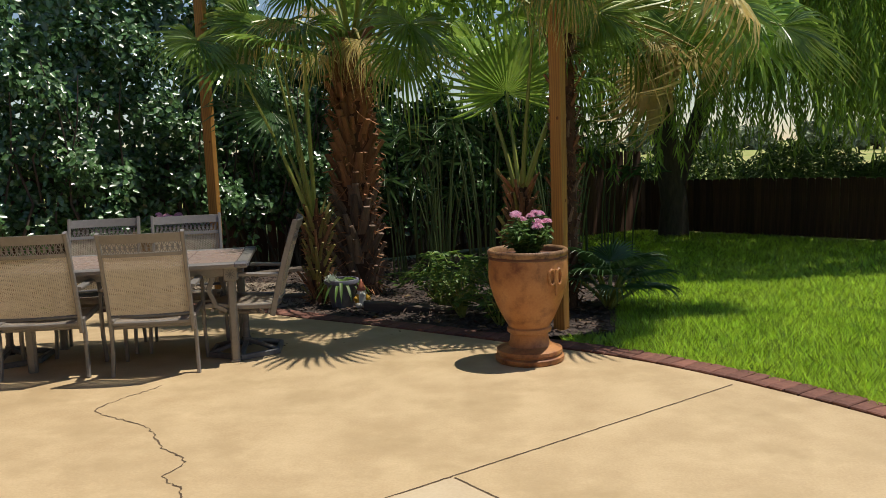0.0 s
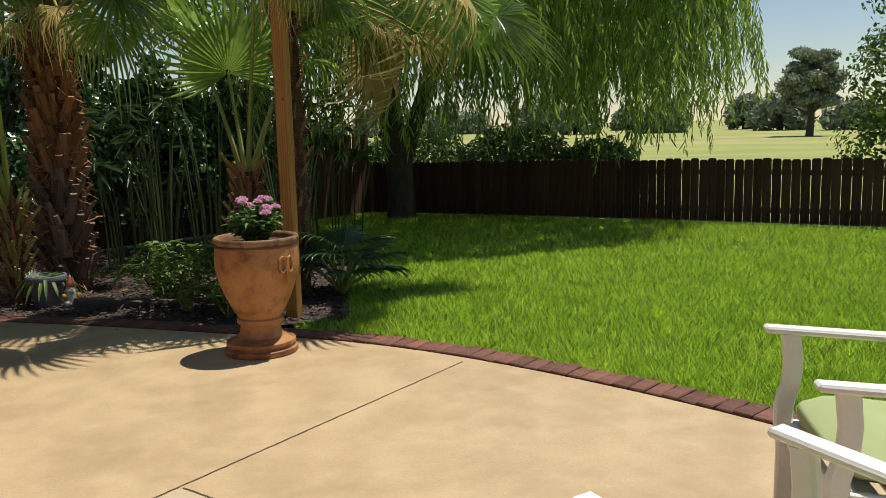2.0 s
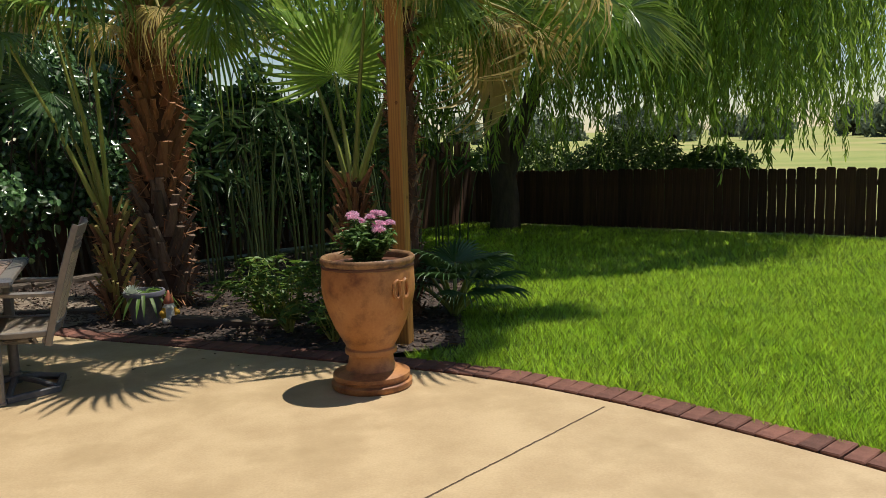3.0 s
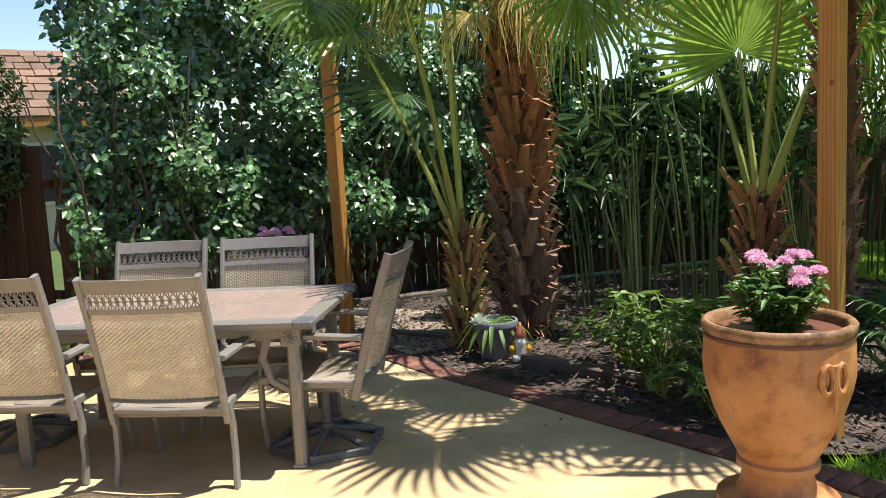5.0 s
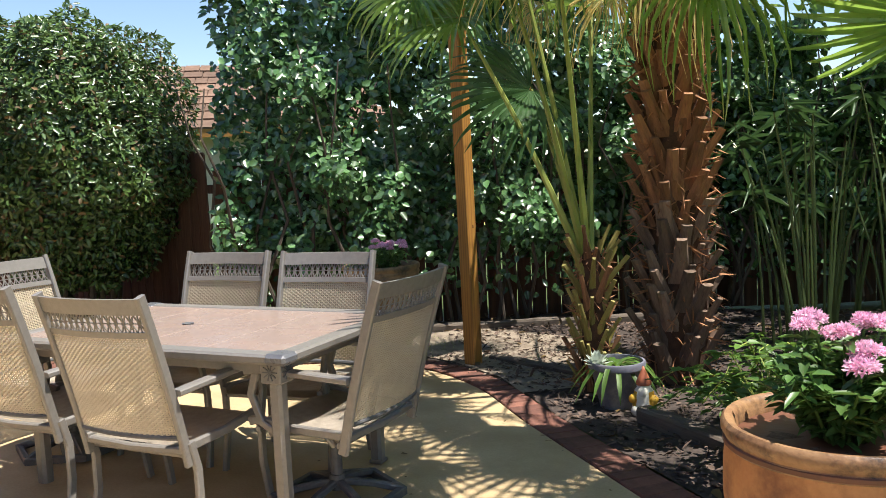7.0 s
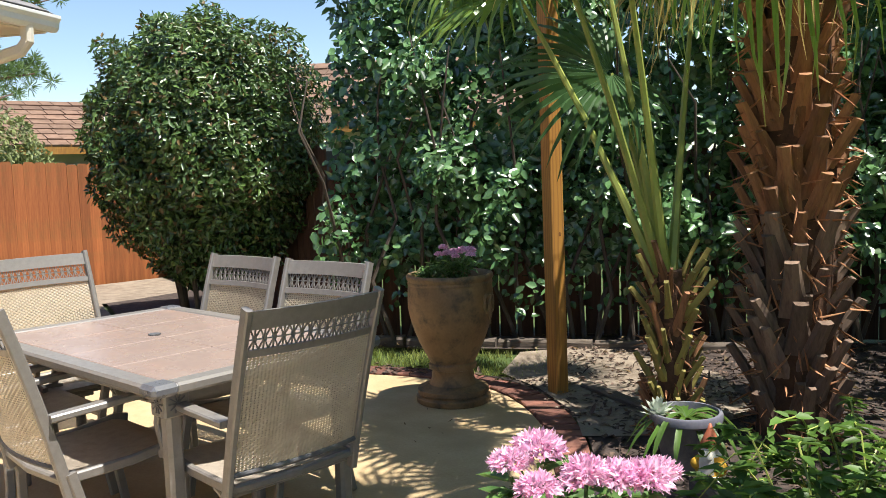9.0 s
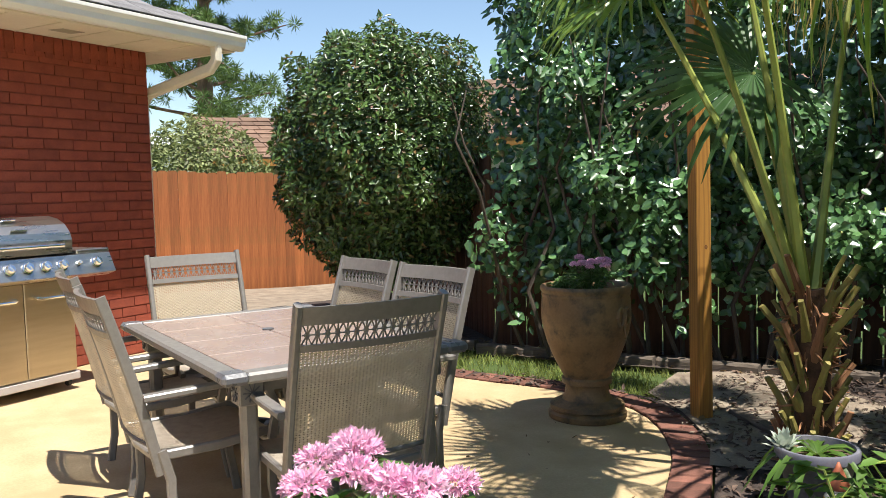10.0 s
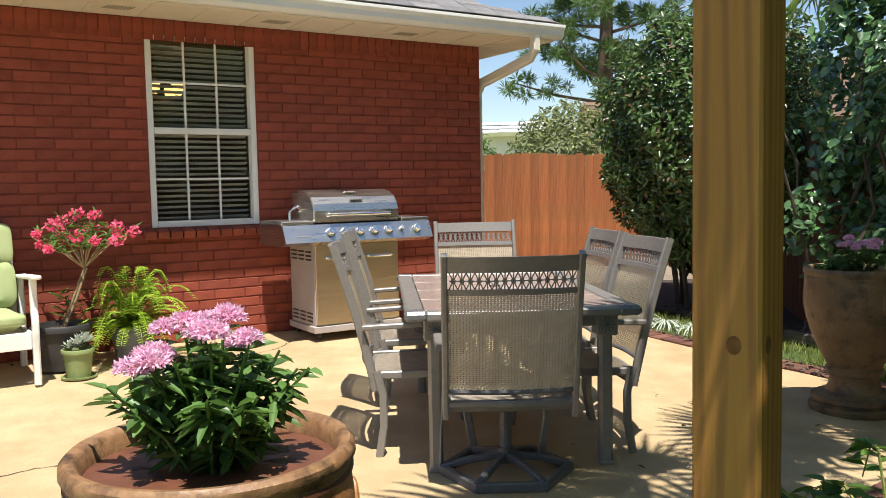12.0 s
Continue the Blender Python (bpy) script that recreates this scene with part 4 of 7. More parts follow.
def make_table():
    t = thing("patio_table", pose(*TABLE, 0.0, 0, 0, TURN), "rectangular patio table with tiled top and taupe metal frame", "table")
    W, D, H = 1.68, 1.05, 0.755
    bm = bmesh.new()
    f = 0.085
    for s in (-1, 1):
        box(bm, (W - 0.0, f, 0.042), (0, s * (D / 2 - f / 2), H - 0.021), (0, 0, 0), 0.01)
        box(bm, (f, D - 2 * f - 0.002, 0.042), (s * (W / 2 - f / 2), 0, H - 0.021), (0, 0, 0), 0.01)
        box(bm, (W - 0.3, 0.025, 0.055), (0, s * (D / 2 - 0.12), H - 0.072))
        box(bm, (0.025, D - 0.3, 0.055), (s * (W / 2 - 0.12), 0, H - 0.072))
    part("frame", bm, FRAME_METAL, t)
    n = 4
    w = (W - 2 * f) / n
    for i in range(n):
        for j in range(2):
            bm = bmesh.new()
            d = (D - 2 * f) / 2
            box(bm, (w - 0.005, d - 0.005, 0.02), (-W / 2 + f + w * (i + 0.5), -D / 2 + f + d * (j + 0.5), H - 0.013), (0, 0, 0), 0.003)
            part("tile", bm, TABLE_TILE, t, "mottled brown tile")
    bm = bmesh.new()
    box(bm, (W - 2 * f, D - 2 * f, 0.006), (0, 0, H - 0.03))
    part("grout", bm, PALE_CONCRETE, t, "pale grout between the tiles")
    for sx in (-1, 1):
        for sy in (-1, 1):
            x, y = sx * (W / 2 - 0.13), sy * (D / 2 - 0.13)
            bm = bmesh.new()
            box(bm, (0.10, 0.10, 0.10), (x, y, H - 0.092), (0, 0, 0), 0.006)
            lathe(bm, [(0.034, H - 0.125), (0.05, H - 0.105), (0.05, H - 0.10)][::-1], 16, (x, y, 0))
            bar(bm, [(x, y, H - 0.14), (x, y, H - 0.30), (x, y, 0.02)], 0.062, 0.062, up=(0, 1, 0))
            box(bm, (0.07, 0.07, 0.02), (x, y, 0.011), (0, 0, 0), 0.004)
            part("leg", bm, FRAME_METAL, t)
            bm = bmesh.new()
            for a in range(10):
                th = 2 * math.pi * a / 10
                for face in ((0, sy), (sx, 0)):
                    if face[0]:
                        tube(bm, [(x + sx * 0.052, y, H - 0.092), (x + sx * 0.052, y + 0.036 * math.cos(th), H - 0.092 + 0.036 * math.sin(th))], 0.003, 4)
                    else:
                        tube(bm, [(x, y + sy * 0.052, H - 0.092), (x + 0.036 * math.cos(th), y + sy * 0.052, H - 0.092 + 0.036 * math.sin(th))], 0.003, 4)
            rosette_bm = bm
            bm = bmesh.new()
            cx, cy = sx * (W / 2 - 0.045), sy * (D / 2 - 0.045)
            box(bm, (0.105, 0.105, 0.046), (cx, cy, H - 0.019), (0, 0, 0), 0.014)
            part("corner_cap", bm, CAP_METAL, t, "rounded dark cast corner cap")
            bm = rosette_bm
            part("rosette", bm, DARK_METAL, t, "pierced round rosette")
    bm = bmesh.new()
    lathe(bm, [(0.028, H - 0.004), (0.028, H + 0.003), (0.0, H + 0.003)], 16, (-0.1, 0, 0))
    part("umbrella_hole_cap", bm, DARK_METAL, t)
    return t


make_table()


def chair_frame(t, swivel=False):
    """Parts of a high-back sling chair: origin on the ground under the seat's middle, facing +y."""
    W = 0.275
    def back_line(s):
        # from the seat's rear up to the top, curving backwards
        y = -0.255 - (0.155 if swivel else 0.14) * s - 0.035 * s * s
        z = 0.40 + 0.635 * s
        return y, z
    for sx in (-1, 1):
        bm = bmesh.new()
        pts = [(sx * W, *back_line(s)) for s in (-0.12, 0.0, 0.25, 0.5, 0.75, 0.95, 1.0)]
        bar(bm, pts, 0.026, 0.042, up=(0, -1, 0.4))
        part("back_post", bm, FRAME_METAL, t)
        bm = bmesh.new()
        bar(bm, [(sx * (W - 0.01), -0.265, 0.395), (sx * (W - 0.01), 0.0, 0.40), (sx * (W - 0.01), 0.2, 0.425), (sx * (W - 0.01), 0.245, 0.415)], 0.026, 0.038)
        part("seat_rail", bm, FRAME_METAL, t)
        bm = bmesh.new()
        bar(bm, [(sx * (W + 0.012), -0.295, 0.635), (sx * (W + 0.02), -0.1, 0.645), (sx * (W + 0.02), 0.12, 0.655), (sx * (W + 0.012), 0.225, 0.64)], 0.052, 0.026)
        part("armrest", bm, FRAME_METAL, t)
        bm = bmesh.new()
        if swivel:
            bar(bm, [(sx * (W + 0.012), 0.18, 0.64), (sx * (W + 0.01), 0.215, 0.54), (sx * (W + 0.005), 0.17, 0.42), (sx * (W + 0.0), 0.09, 0.375)], 0.024, 0.036, up=(0, 1, 0))
            part("arm_support", bm, FRAME_METAL, t)
        else:
            bar(bm, [(sx * (W + 0.012), 0.19, 0.64), (sx * (W + 0.012), 0.235, 0.52), (sx * (W + 0.012), 0.205, 0.38), (sx * (W + 0.015), 0.2, 0.2), (sx * (W + 0.02), 0.235, 0.0)], 0.025, 0.038, up=(0, 1, 0))
            part("front_leg", bm, FRAME_METAL, t)
            bm = bmesh.new()
            bar(bm, [(sx * (W + 0.008), -0.235, 0.42), (sx * (W + 0.01), -0.205, 0.3), (sx * (W + 0.012), -0.205, 0.15), (sx * (W + 0.018), -0.23, 0.0)], 0.025, 0.038, up=(0, 1, 0))
            part("rear_leg", bm, FRAME_METAL, t)
    # crest rail, pierced band, lower rail: bowed backwards
    def bowed(s, xs):
        y, z = back_line(s)
        return [(x, y - 0.035 * (1 - (x / W) ** 2), z) for x in xs]
    xs = [-W + 2 * W * i / 12 for i in range(13)]
    def band(bm, s0, s1, thick=0.014):
        a, b = bowed(s0, xs), bowed(s1, xs)
        rows = []
        for y in (-thick / 2, thick / 2):
            rows.append([[bm.verts.new((p[0], p[1] + y, p[2])) for p in line] for line in (a, b)])
        for k in range(12):
            bm.faces.new((rows[0][0][k], rows[0][0][k + 1], rows[0][1][k + 1], rows[0][1][k]))
            bm.faces.new((rows[1][0][k + 1], rows[1][0][k], rows[1][1][k], rows[1][1][k + 1]))
            bm.faces.new((rows[0][1][k], rows[0][1][k + 1], rows[1][1][k + 1], rows[1][1][k]))
            bm.faces.new((rows[0][0][k + 1], rows[0][0][k], rows[1][0][k], rows[1][0][k + 1]))
    bm = bmesh.new()
    band(bm, 0.885, 0.985, 0.02)
    part("crest_rail", bm, FRAME_METAL, t)
    bm = bmesh.new()
    band(bm, 0.735, 0.775, 0.016)
    part("lower_rail", bm, FRAME_METAL, t)
    # lattice: crossing rods and small stars between the rails
    bm = bmesh.new()
    n = 15
    for i in range(n):
        x0, x1 = -W + 0.02 + (2 * W - 0.04) * i / n, -W + 0.02 + (2 * W - 0.04) * (i + 1) / n
        xm = (x0 + x1) / 2
        lo, mid, hi = bowed(0.775, [x0, xm, x1]), bowed(0.83, [x0, xm, x1]), bowed(0.885, [x0, xm, x1])
        for p, q in ((lo[0], hi[2]), (lo[2], hi[0]), (lo[1], hi[1]), (mid[0], mid[2])):
            tube(bm, [p, q], 0.0032, 4)
        ring = []
        for k in range(7):
            a = 2 * math.pi * k / 6
            ring.append((xm + 0.009 * math.cos(a), mid[1][1], mid[1][2] + 0.011 * math.sin(a)))
        tube(bm, ring, 0.0028, 4, False)
    part("lattice", bm, FRAME_METAL, t, "pierced star lattice band")
    # sling back: woven strands with gaps
    def sling_point(x, s):
        y, z = back_line(s)
        return Vector((x, y - 0.035 * (1 - (x / W) ** 2) - 0.004, z))
    sling_grid(t, sling_point, W - 0.012, 0.07, 0.735, "backrest", SLING, "tan woven sling backrest")
    bm = bmesh.new()
    tube(bm, [tuple(sling_point(W * (i / 6 - 1), 0.07)) for i in range(13)], 0.011, 8)
    part("hem", bm, DARK_METAL, t, "dark rod in the sling's lower hem", True)
    # seat
    def seat_point(x, s):
        return Vector((x, -0.25 + 0.495 * s, 0.40 - 0.03 * math.sin(math.pi * s) * (1 - (x / W) ** 2) + 0.03 * s - 0.03 * max(0, s - 0.88) / 0.12))
    bm = bmesh.new()
    m = 14
    grid = [[bm.verts.new(seat_point((W - 0.018) * (2 * i / m - 1), j / m)) for i in range(m + 1)] for j in range(m + 1)]
    for j in range(m):
        for i in range(m):
            bm.faces.new((grid[j][i], grid[j][i + 1], grid[j + 1][i + 1], grid[j + 1][i]))
    bmesh.ops.solidify(bm, geom=bm.faces[:], thickness=0.006)
    part("seat", bm, SEAT_SLING, t, "pale woven sling seat", True)
    bm = bmesh.new()
    bar(bm, [(-W, -0.245, 0.385), (0, -0.27, 0.385), (W, -0.245, 0.385)], 0.03, 0.03)
    part("cross_bar", bm, FRAME_METAL, t)
    bm = bmesh.new()
    bar(bm, [(-W, 0.2, 0.385), (W, 0.2, 0.385)], 0.025, 0.025)
    part("cross_bar", bm, FRAME_METAL, t)
    bm = bmesh.new()
    bar(bm, [(-W, -0.215, 0.355), (W, -0.215, 0.355)], 0.02, 0.024)
    part("rear_bar", bm, FRAME_METAL, t)


def sling_grid(t, point, half, s0, s1, name, material, label):
    """Woven cloth: upright and level strands with small gaps between them."""
    nx, ns = 40, 46
    us = [-half + 2 * half * (i + o) / nx for i in range(nx) for o in (0.0, 0.68)] + [half]
    ss = [s0 + (s1 - s0) * (j + o) / ns for j in range(ns) for o in (0.0, 0.6)] + [s1]
    V = [point(u, q) + Vector((0, 0.0016 * (-1) ** (i // 2 + j // 2), 0)) for j, q in enumerate(ss) for i, u in enumerate(us)]
    n = len(us)
    F = [(j * n + i, j * n + i + 1, (j + 1) * n + i + 1, (j + 1) * n + i) for j in range(len(ss) - 1) for i in range(n - 1) if not (i % 2 and j % 2)]
    return soup(name, [tuple(v) for v in V], F, material, t, label)


def swivel_base(t):
    bm = bmesh.new()
    tube(bm, [(0, 0, 0.05), (0, 0, 0.33)], 0.027, 14)
    tube(bm, [(0, 0, 0.05), (0, 0, 0.12)], 0.036, 14)
    part("column", bm, DARK_METAL, t, "dark metal swivel column")
    bm = bmesh.new()
    R = 0.29
    loops = []
    for k in range(6):
        a = math.pi * k / 3
        loops.append([bm.verts.new(((R + o) * math.cos(a), (R + o) * math.sin(a), z)) for o, z in ((-0.02, 0.004), (-0.02, 0.036), (-0.014, 0.042), (0.014, 0.042), (0.02, 0.036), (0.02, 0.004))])
    for k in range(6):
        a, b = loops[k], loops[(k + 1) % 6]
        for q in range(6):
            bm.faces.new((a[q], a[(q + 1) % 6], b[(q + 1) % 6], b[q]))
    bmesh.ops.recalc_face_normals(bm, faces=bm.faces[:])
    part("ring_base", bm, DARK_METAL, t, "six-sided dark metal ring base")
    for k in range(6):
        bm = bmesh.new()
        a = math.pi * k / 3
        bar(bm, [(0.02 * math.cos(a), 0.02 * math.sin(a), 0.085), (0.16 * math.cos(a), 0.16 * math.sin(a), 0.065), (R * math.cos(a), R * math.sin(a), 0.03)], 0.036, 0.03)
        part("spoke", bm, DARK_METAL, t, "dark metal spoke")
    bm = bmesh.new()
    box(bm, (0.26, 0.06, 0.02), (0, 0.06, 0.335), (0, 0, 0), 0.004)
    box(bm, (0.26, 0.06, 0.02), (0, -0.08, 0.335), (0, 0, 0), 0.004)
    box(bm, (0.08, 0.2, 0.02), (0, -0.01, 0.318), (0, 0, 0), 0.004)
    for sx in (-1, 1):
        tube(bm, [(sx * 0.27, -0.16, 0.385), (sx * 0.25, -0.17, 0.345), (sx * 0.12, -0.12, 0.325), (sx * 0.1, 0.1, 0.325), (sx * 0.25, 0.15, 0.36), (sx * 0.265, 0.15, 0.40)], 0.011, 8)
    for sx in (-0.1, 0.1):
        for y in (-0.08, 0.06):
            tube(bm, [(sx, y, 0.32), (sx, y, 0.352)], 0.009, 6)
    part("rocker_plate", bm, FRAME_METAL, t, "spring plate with bolts")


def place_chair(top, face, swivel, label, proto=None):
    """The chair whose backrest's top middle stands over the point top, facing that way (degrees; 0 is +y)."""
    f = Vector((-math.sin(radians(face)), math.cos(radians(face)), 0))
    p = Vector((top[0], top[1], 0)) + f * (0.445 if swivel else 0.43)
    m = pose(p.x, p.y, ground_z(p.x, p.y), 0, 0, face)
    if proto is not None:
        return tagged(copy_thing(proto, m), label)
    t = thing("swivel_chair" if swivel else "dining_chair", m, label, "chair", "chairs round the table")
    chair_frame(t, swivel)
    if swivel:
        swivel_base(t)
    return t


c1 = place_chair((-2.03, 5.575), 8, False, "taupe metal patio chair with tan woven sling, back to the lawn")
place_chair((-2.78, 5.49), 7, False, "taupe metal patio chair with tan woven sling, beside its twin", c1)
place_chair((-2.85, 7.035), 191, False, "taupe metal patio chair with tan woven sling, facing the patio", c1)
place_chair((-2.2, 7.165), 194, False, "taupe metal patio chair with tan woven sling, palm shadow on it", c1)
s1 = place_chair((-1.125, 6.475), 96, True, "taupe metal swivel chair with tan woven sling at the table end")
place_chair((-3.77, 6.2), -82, True, "taupe metal swivel chair with tan woven sling near the house", s1)


# ---- fan palms ----
def blade_mesh(name, R, segs, spread, split, droop, pull, fold=0.3, ragged=0.1, seed=0):
    """A fan leaf about its hub: middle towards +x, upper side +z. droop: how far the split tips follow pull."""
    g = random.Random(seed)
    V, F = [], []
    pull = Vector(pull)
    rows = [0.03, 0.3, split, split + (1 - split) * 0.35, split + (1 - split) * 0.7, 1.0]
    da = spread * 2 / segs
    for i in range(segs):
        a = -spread + da * (i + 0.5)
        u = Vector((math.cos(a), math.sin(a), 0))
        s = Vector((-math.sin(a), math.cos(a), 0))
        r1 = R * (0.78 + 0.22 * math.cos(a)) * (1 - ragged * g.random())
        dr = droop * g.uniform(0.6, 1.3)
        tw = g.uniform(-0.5, 0.5) * droop
        roll = g.uniform(-0.3, 0.3)
        ff = fold * g.uniform(0.4, 1.3)
        k0 = len(V)
        for j, q in enumerate(rows):
            r = r1 * q
            p = u * r + Vector((0, 0, 0.06 * R * math.sin(math.pi * min(1, q / split) / 2)))
            w = r * math.tan(da / 2) * 1.03
            if q > split:
                t = (q - split) / (1 - split)
                w = r1 * split * math.tan(da / 2) * (1 - t) ** 0.75 * 0.78 + 0.001
                bent = min(1.0, dr * t)
                p = u * (r1 * split) + (u * (1 - bent) + pull * bent) * (r1 * (1 - split) * t) + Vector((0, 0, 0.06 * R)) + s * tw * t * t * R * 0.15
            lift = Vector((0, 0, 1)) * w * ff
            slant = Vector((0, 0, 1)) * w * roll
            V += [p - s * w + lift - slant, p - lift, p + s * w + lift + slant]
            if j:
                b = k0 + 3 * j
                F += [(b - 3, b, b + 1, b - 2), (b - 2, b + 1, b + 2, b - 1)]
    me = bpy.data.meshes.new(name)
    me.from_pydata([tuple(v) for v in V], [], F)
    return me


def with_material(me, material):
    m = me.copy()
    m.materials.append(material)
    return m


FRESH = [blade_mesh("blade", 0.86, 30, 2.1, 0.42, 0.35, (0.2, 0, -1), 0.5, 0.14, s) for s in (1, 2)]
ARCHED = [blade_mesh("blade", 1.0, 30, 2.0, 0.42, 0.8, (0.35, 0, -1), 0.55, 0.2, s) for s in (3, 4, 5)]
HANGING = [blade_mesh("blade", 0.92, 30, 1.6, 0.36, 0.8, (0.95, 0, -0.25), 0.7, 0.25, s) for s in (6, 7)]
DRY = [blade_mesh("blade", 0.8, 26, 1.5, 0.25, 1.0, (1.0, 0, -0.15), 0.6, 0.45, s) for s in (8, 9)]


def dry_tips(m, colour, near, far):
    """Straw-coloured ends of the leaf, from near to far along its length."""
    nd, ln = m.node_tree.nodes, m.node_tree.links
    tc, ns, vl, ad, mr, mx = nd.new("ShaderNodeTexCoord"), nd.new("ShaderNodeTexNoise"), nd.new("ShaderNodeVectorMath"), nd.new("ShaderNodeMath"), nd.new("ShaderNodeMapRange"), nd.new("ShaderNodeMix")
    vl.operation = "LENGTH"
    ad.operation = "MULTIPLY_ADD"
    ad.inputs[1].default_value = 0.5
    ns.inputs["Scale"].default_value = 9
    mr.inputs[1].default_value, mr.inputs[2].default_value, mr.inputs[4].default_value = near + 0.25, far + 0.25, 0.85
    mx.data_type = "RGBA"
    mx.inputs[7].default_value = (*colour, 1)
    ln.new(tc.outputs["Object"], vl.inputs[0])
    ln.new(tc.outputs["Object"], ns.inputs["Vector"])
    ln.new(ns.outputs[0], ad.inputs[0])
    ln.new(vl.outputs["Value"], ad.inputs[2])
    ln.new(ad.outputs[0], mr.inputs[0])
    ln.new(mr.outputs[0], mx.inputs[0])
    b = nd["Principled BSDF"]
    old = b.inputs["Base Color"].links[0].from_socket
    targets = [l.to_socket for l in old.links]
    ln.new(old, mx.inputs[6])
    for s in targets:
        ln.new(mx.outputs[2], s)


dry_tips(PALM_GREEN, (0.50, 0.42, 0.16), 0.66, 0.95)
BLADES = {}
for key, shapes, material in (("fresh", FRESH, PALM_GREEN), ("shade", FRESH, PALM_SHADED), ("arched", ARCHED, PALM_GREEN), ("hanging", HANGING, PALM_GREEN), ("dry", DRY, PALM_DRY), ("yellow", ARCHED, PALM_DRY)):
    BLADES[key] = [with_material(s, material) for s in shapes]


def frond(palm, base, hub, axis, up, key, size=1.0, sag=0.1):
    """A leaf stalk from base to hub with a fan at its end, its middle along axis, its upper side towards up."""
    base, hub, axis, up = Vector(base), Vector(hub), Vector(axis).normalized(), Vector(up)
    bm = bmesh.new()
    mid = (base + hub) / 2 + Vector((0, 0, sag * (hub - base).length))
    pts = [base, base.lerp(mid, 0.5) + Vector((0, 0, sag * 0.3)), mid, mid.lerp(hub, 0.5) + Vector((0, 0, sag * 0.2)), hub]
    tube(bm, pts, [0.03, 0.021, 0.017, 0.014, 0.01], 6)
    stalk = part("frond", bm, PETIOLE if key not in ("dry",) else BOOT_GREEN, palm, "", True)
    y = up.cross(axis).normalized()
    z = axis.cross(y)
    m = Matrix((axis, y, z)).transposed().to_4x4()
    ob = new("blade", random.choice(BLADES[key]))
    ob.parent = stalk
    ob.matrix_basis = Matrix.Translation(hub) @ m @ Matrix.Scale(size, 4)
    if key == "dry":
        ob["label"] = "dry drooping straw-coloured fan"
    return stalk


def boot_mesh(L, w, seed):
    """The cut base of an old leaf stalk: broad and split below, a blunt cut end above."""
    g = random.Random(seed)
    bm = bmesh.new()
    rows = []
    for q, ww, tt in ((0, 1.0, 0.5), (0.3, 0.75, 0.5), (0.65, 0.5, 0.55), (1.0, 0.42 + 0.1 * g.random(), 0.5)):
        x = 0.12 * L * q * q
        rows.append([bm.verts.new((x + dx * w * tt * 0.4, dy * w * ww / 2 + g.uniform(-1, 1) * w * 0.05, q * L)) for dx, dy in ((-0.5, -1), (0.5, -0.8), (0.8, 0), (0.5, 0.8), (-0.5, 1))])
    for a, b in zip(rows, rows[1:]):
        for k in range(5):
            bm.faces.new((a[k], a[(k + 1) % 5], b[(k + 1) % 5], b[k]))
    bm.faces.new(rows[-1])
    me = bpy.data.meshes.new("leaf_base")
    bm.to_mesh(me)
    bm.free()
    return me


BOOTS = [boot_mesh(0.25, 0.125, s) for s in range(4)]
BOOT_SETS = {k: [with_material(b, m) for b in BOOTS] for k, m in (("brown", BOOT), ("grey", BOOT_GREY), ("green", BOOT_GREEN))}


def palm_trunk(t, height, r0, r1, boots, tilt, scale, pick, thin=1.0):
    bm = bmesh.new()
    pts = [(0.02 * math.sin(3 * s), 0.02 * math.cos(2 * s), height * s) for s in (0, 0.2, 0.4, 0.6, 0.8, 1.0)]
    tube(bm, pts, [r0 * 1.15, r0, r0, (r0 + r1) / 2, r1, r1], 14)
    for v in bm.verts:
        n = noise.noise(v.co * 9)
        v.co.x += 0.02 * n
        v.co.y += 0.02 * noise.noise(v.co * 9 + Vector((5, 5, 5)))
    part("trunk", bm, TRUNK_FIBRE, t, "fibrous brown trunk", True)
    for i in range(boots):
        s = (i + 0.5) / boots
        a = i * 2.39996 + random.uniform(-0.25, 0.25)
        z = -0.02 + height * s + random.uniform(-0.03, 0.03)
        r = r0 + (r1 - r0) * s
        lean = tilt * random.uniform(0.6, 1.35)
        ob = new("leaf_base", random.choice(BOOT_SETS[pick(s)]))
        ob.parent = t
        ob.matrix_basis = pose(r * 0.85 * math.cos(a), r * 0.85 * math.sin(a), max(0, z), 0, lean, math.degrees(a)) @ Matrix.Scale(scale * random.uniform(0.75, 1.25), 4) @ Matrix.Diagonal((1, thin, 1.0 / math.sqrt(thin), 1))
    # loose fibres between the leaf bases
    n = int(height * 260)
    aa, zz = rng.uniform(0, 6.28, n), rng.uniform(0, height, n)
    P = np.stack([r0 * 0.95 * np.cos(aa), r0 * 0.95 * np.sin(aa), zz], axis=1)
    D = np.stack([np.cos(aa), np.sin(aa), rng.uniform(-1.2, 0.8, n)], axis=1) + rng.normal(0, 0.4, (n, 3))
    tagged(leaves("fibre", P, D, rand_dirs(n), rng.uniform(0.06, 0.2, n) * scale, 0.012, BOOT, t, "loose brown fibres"), kind="stuff")


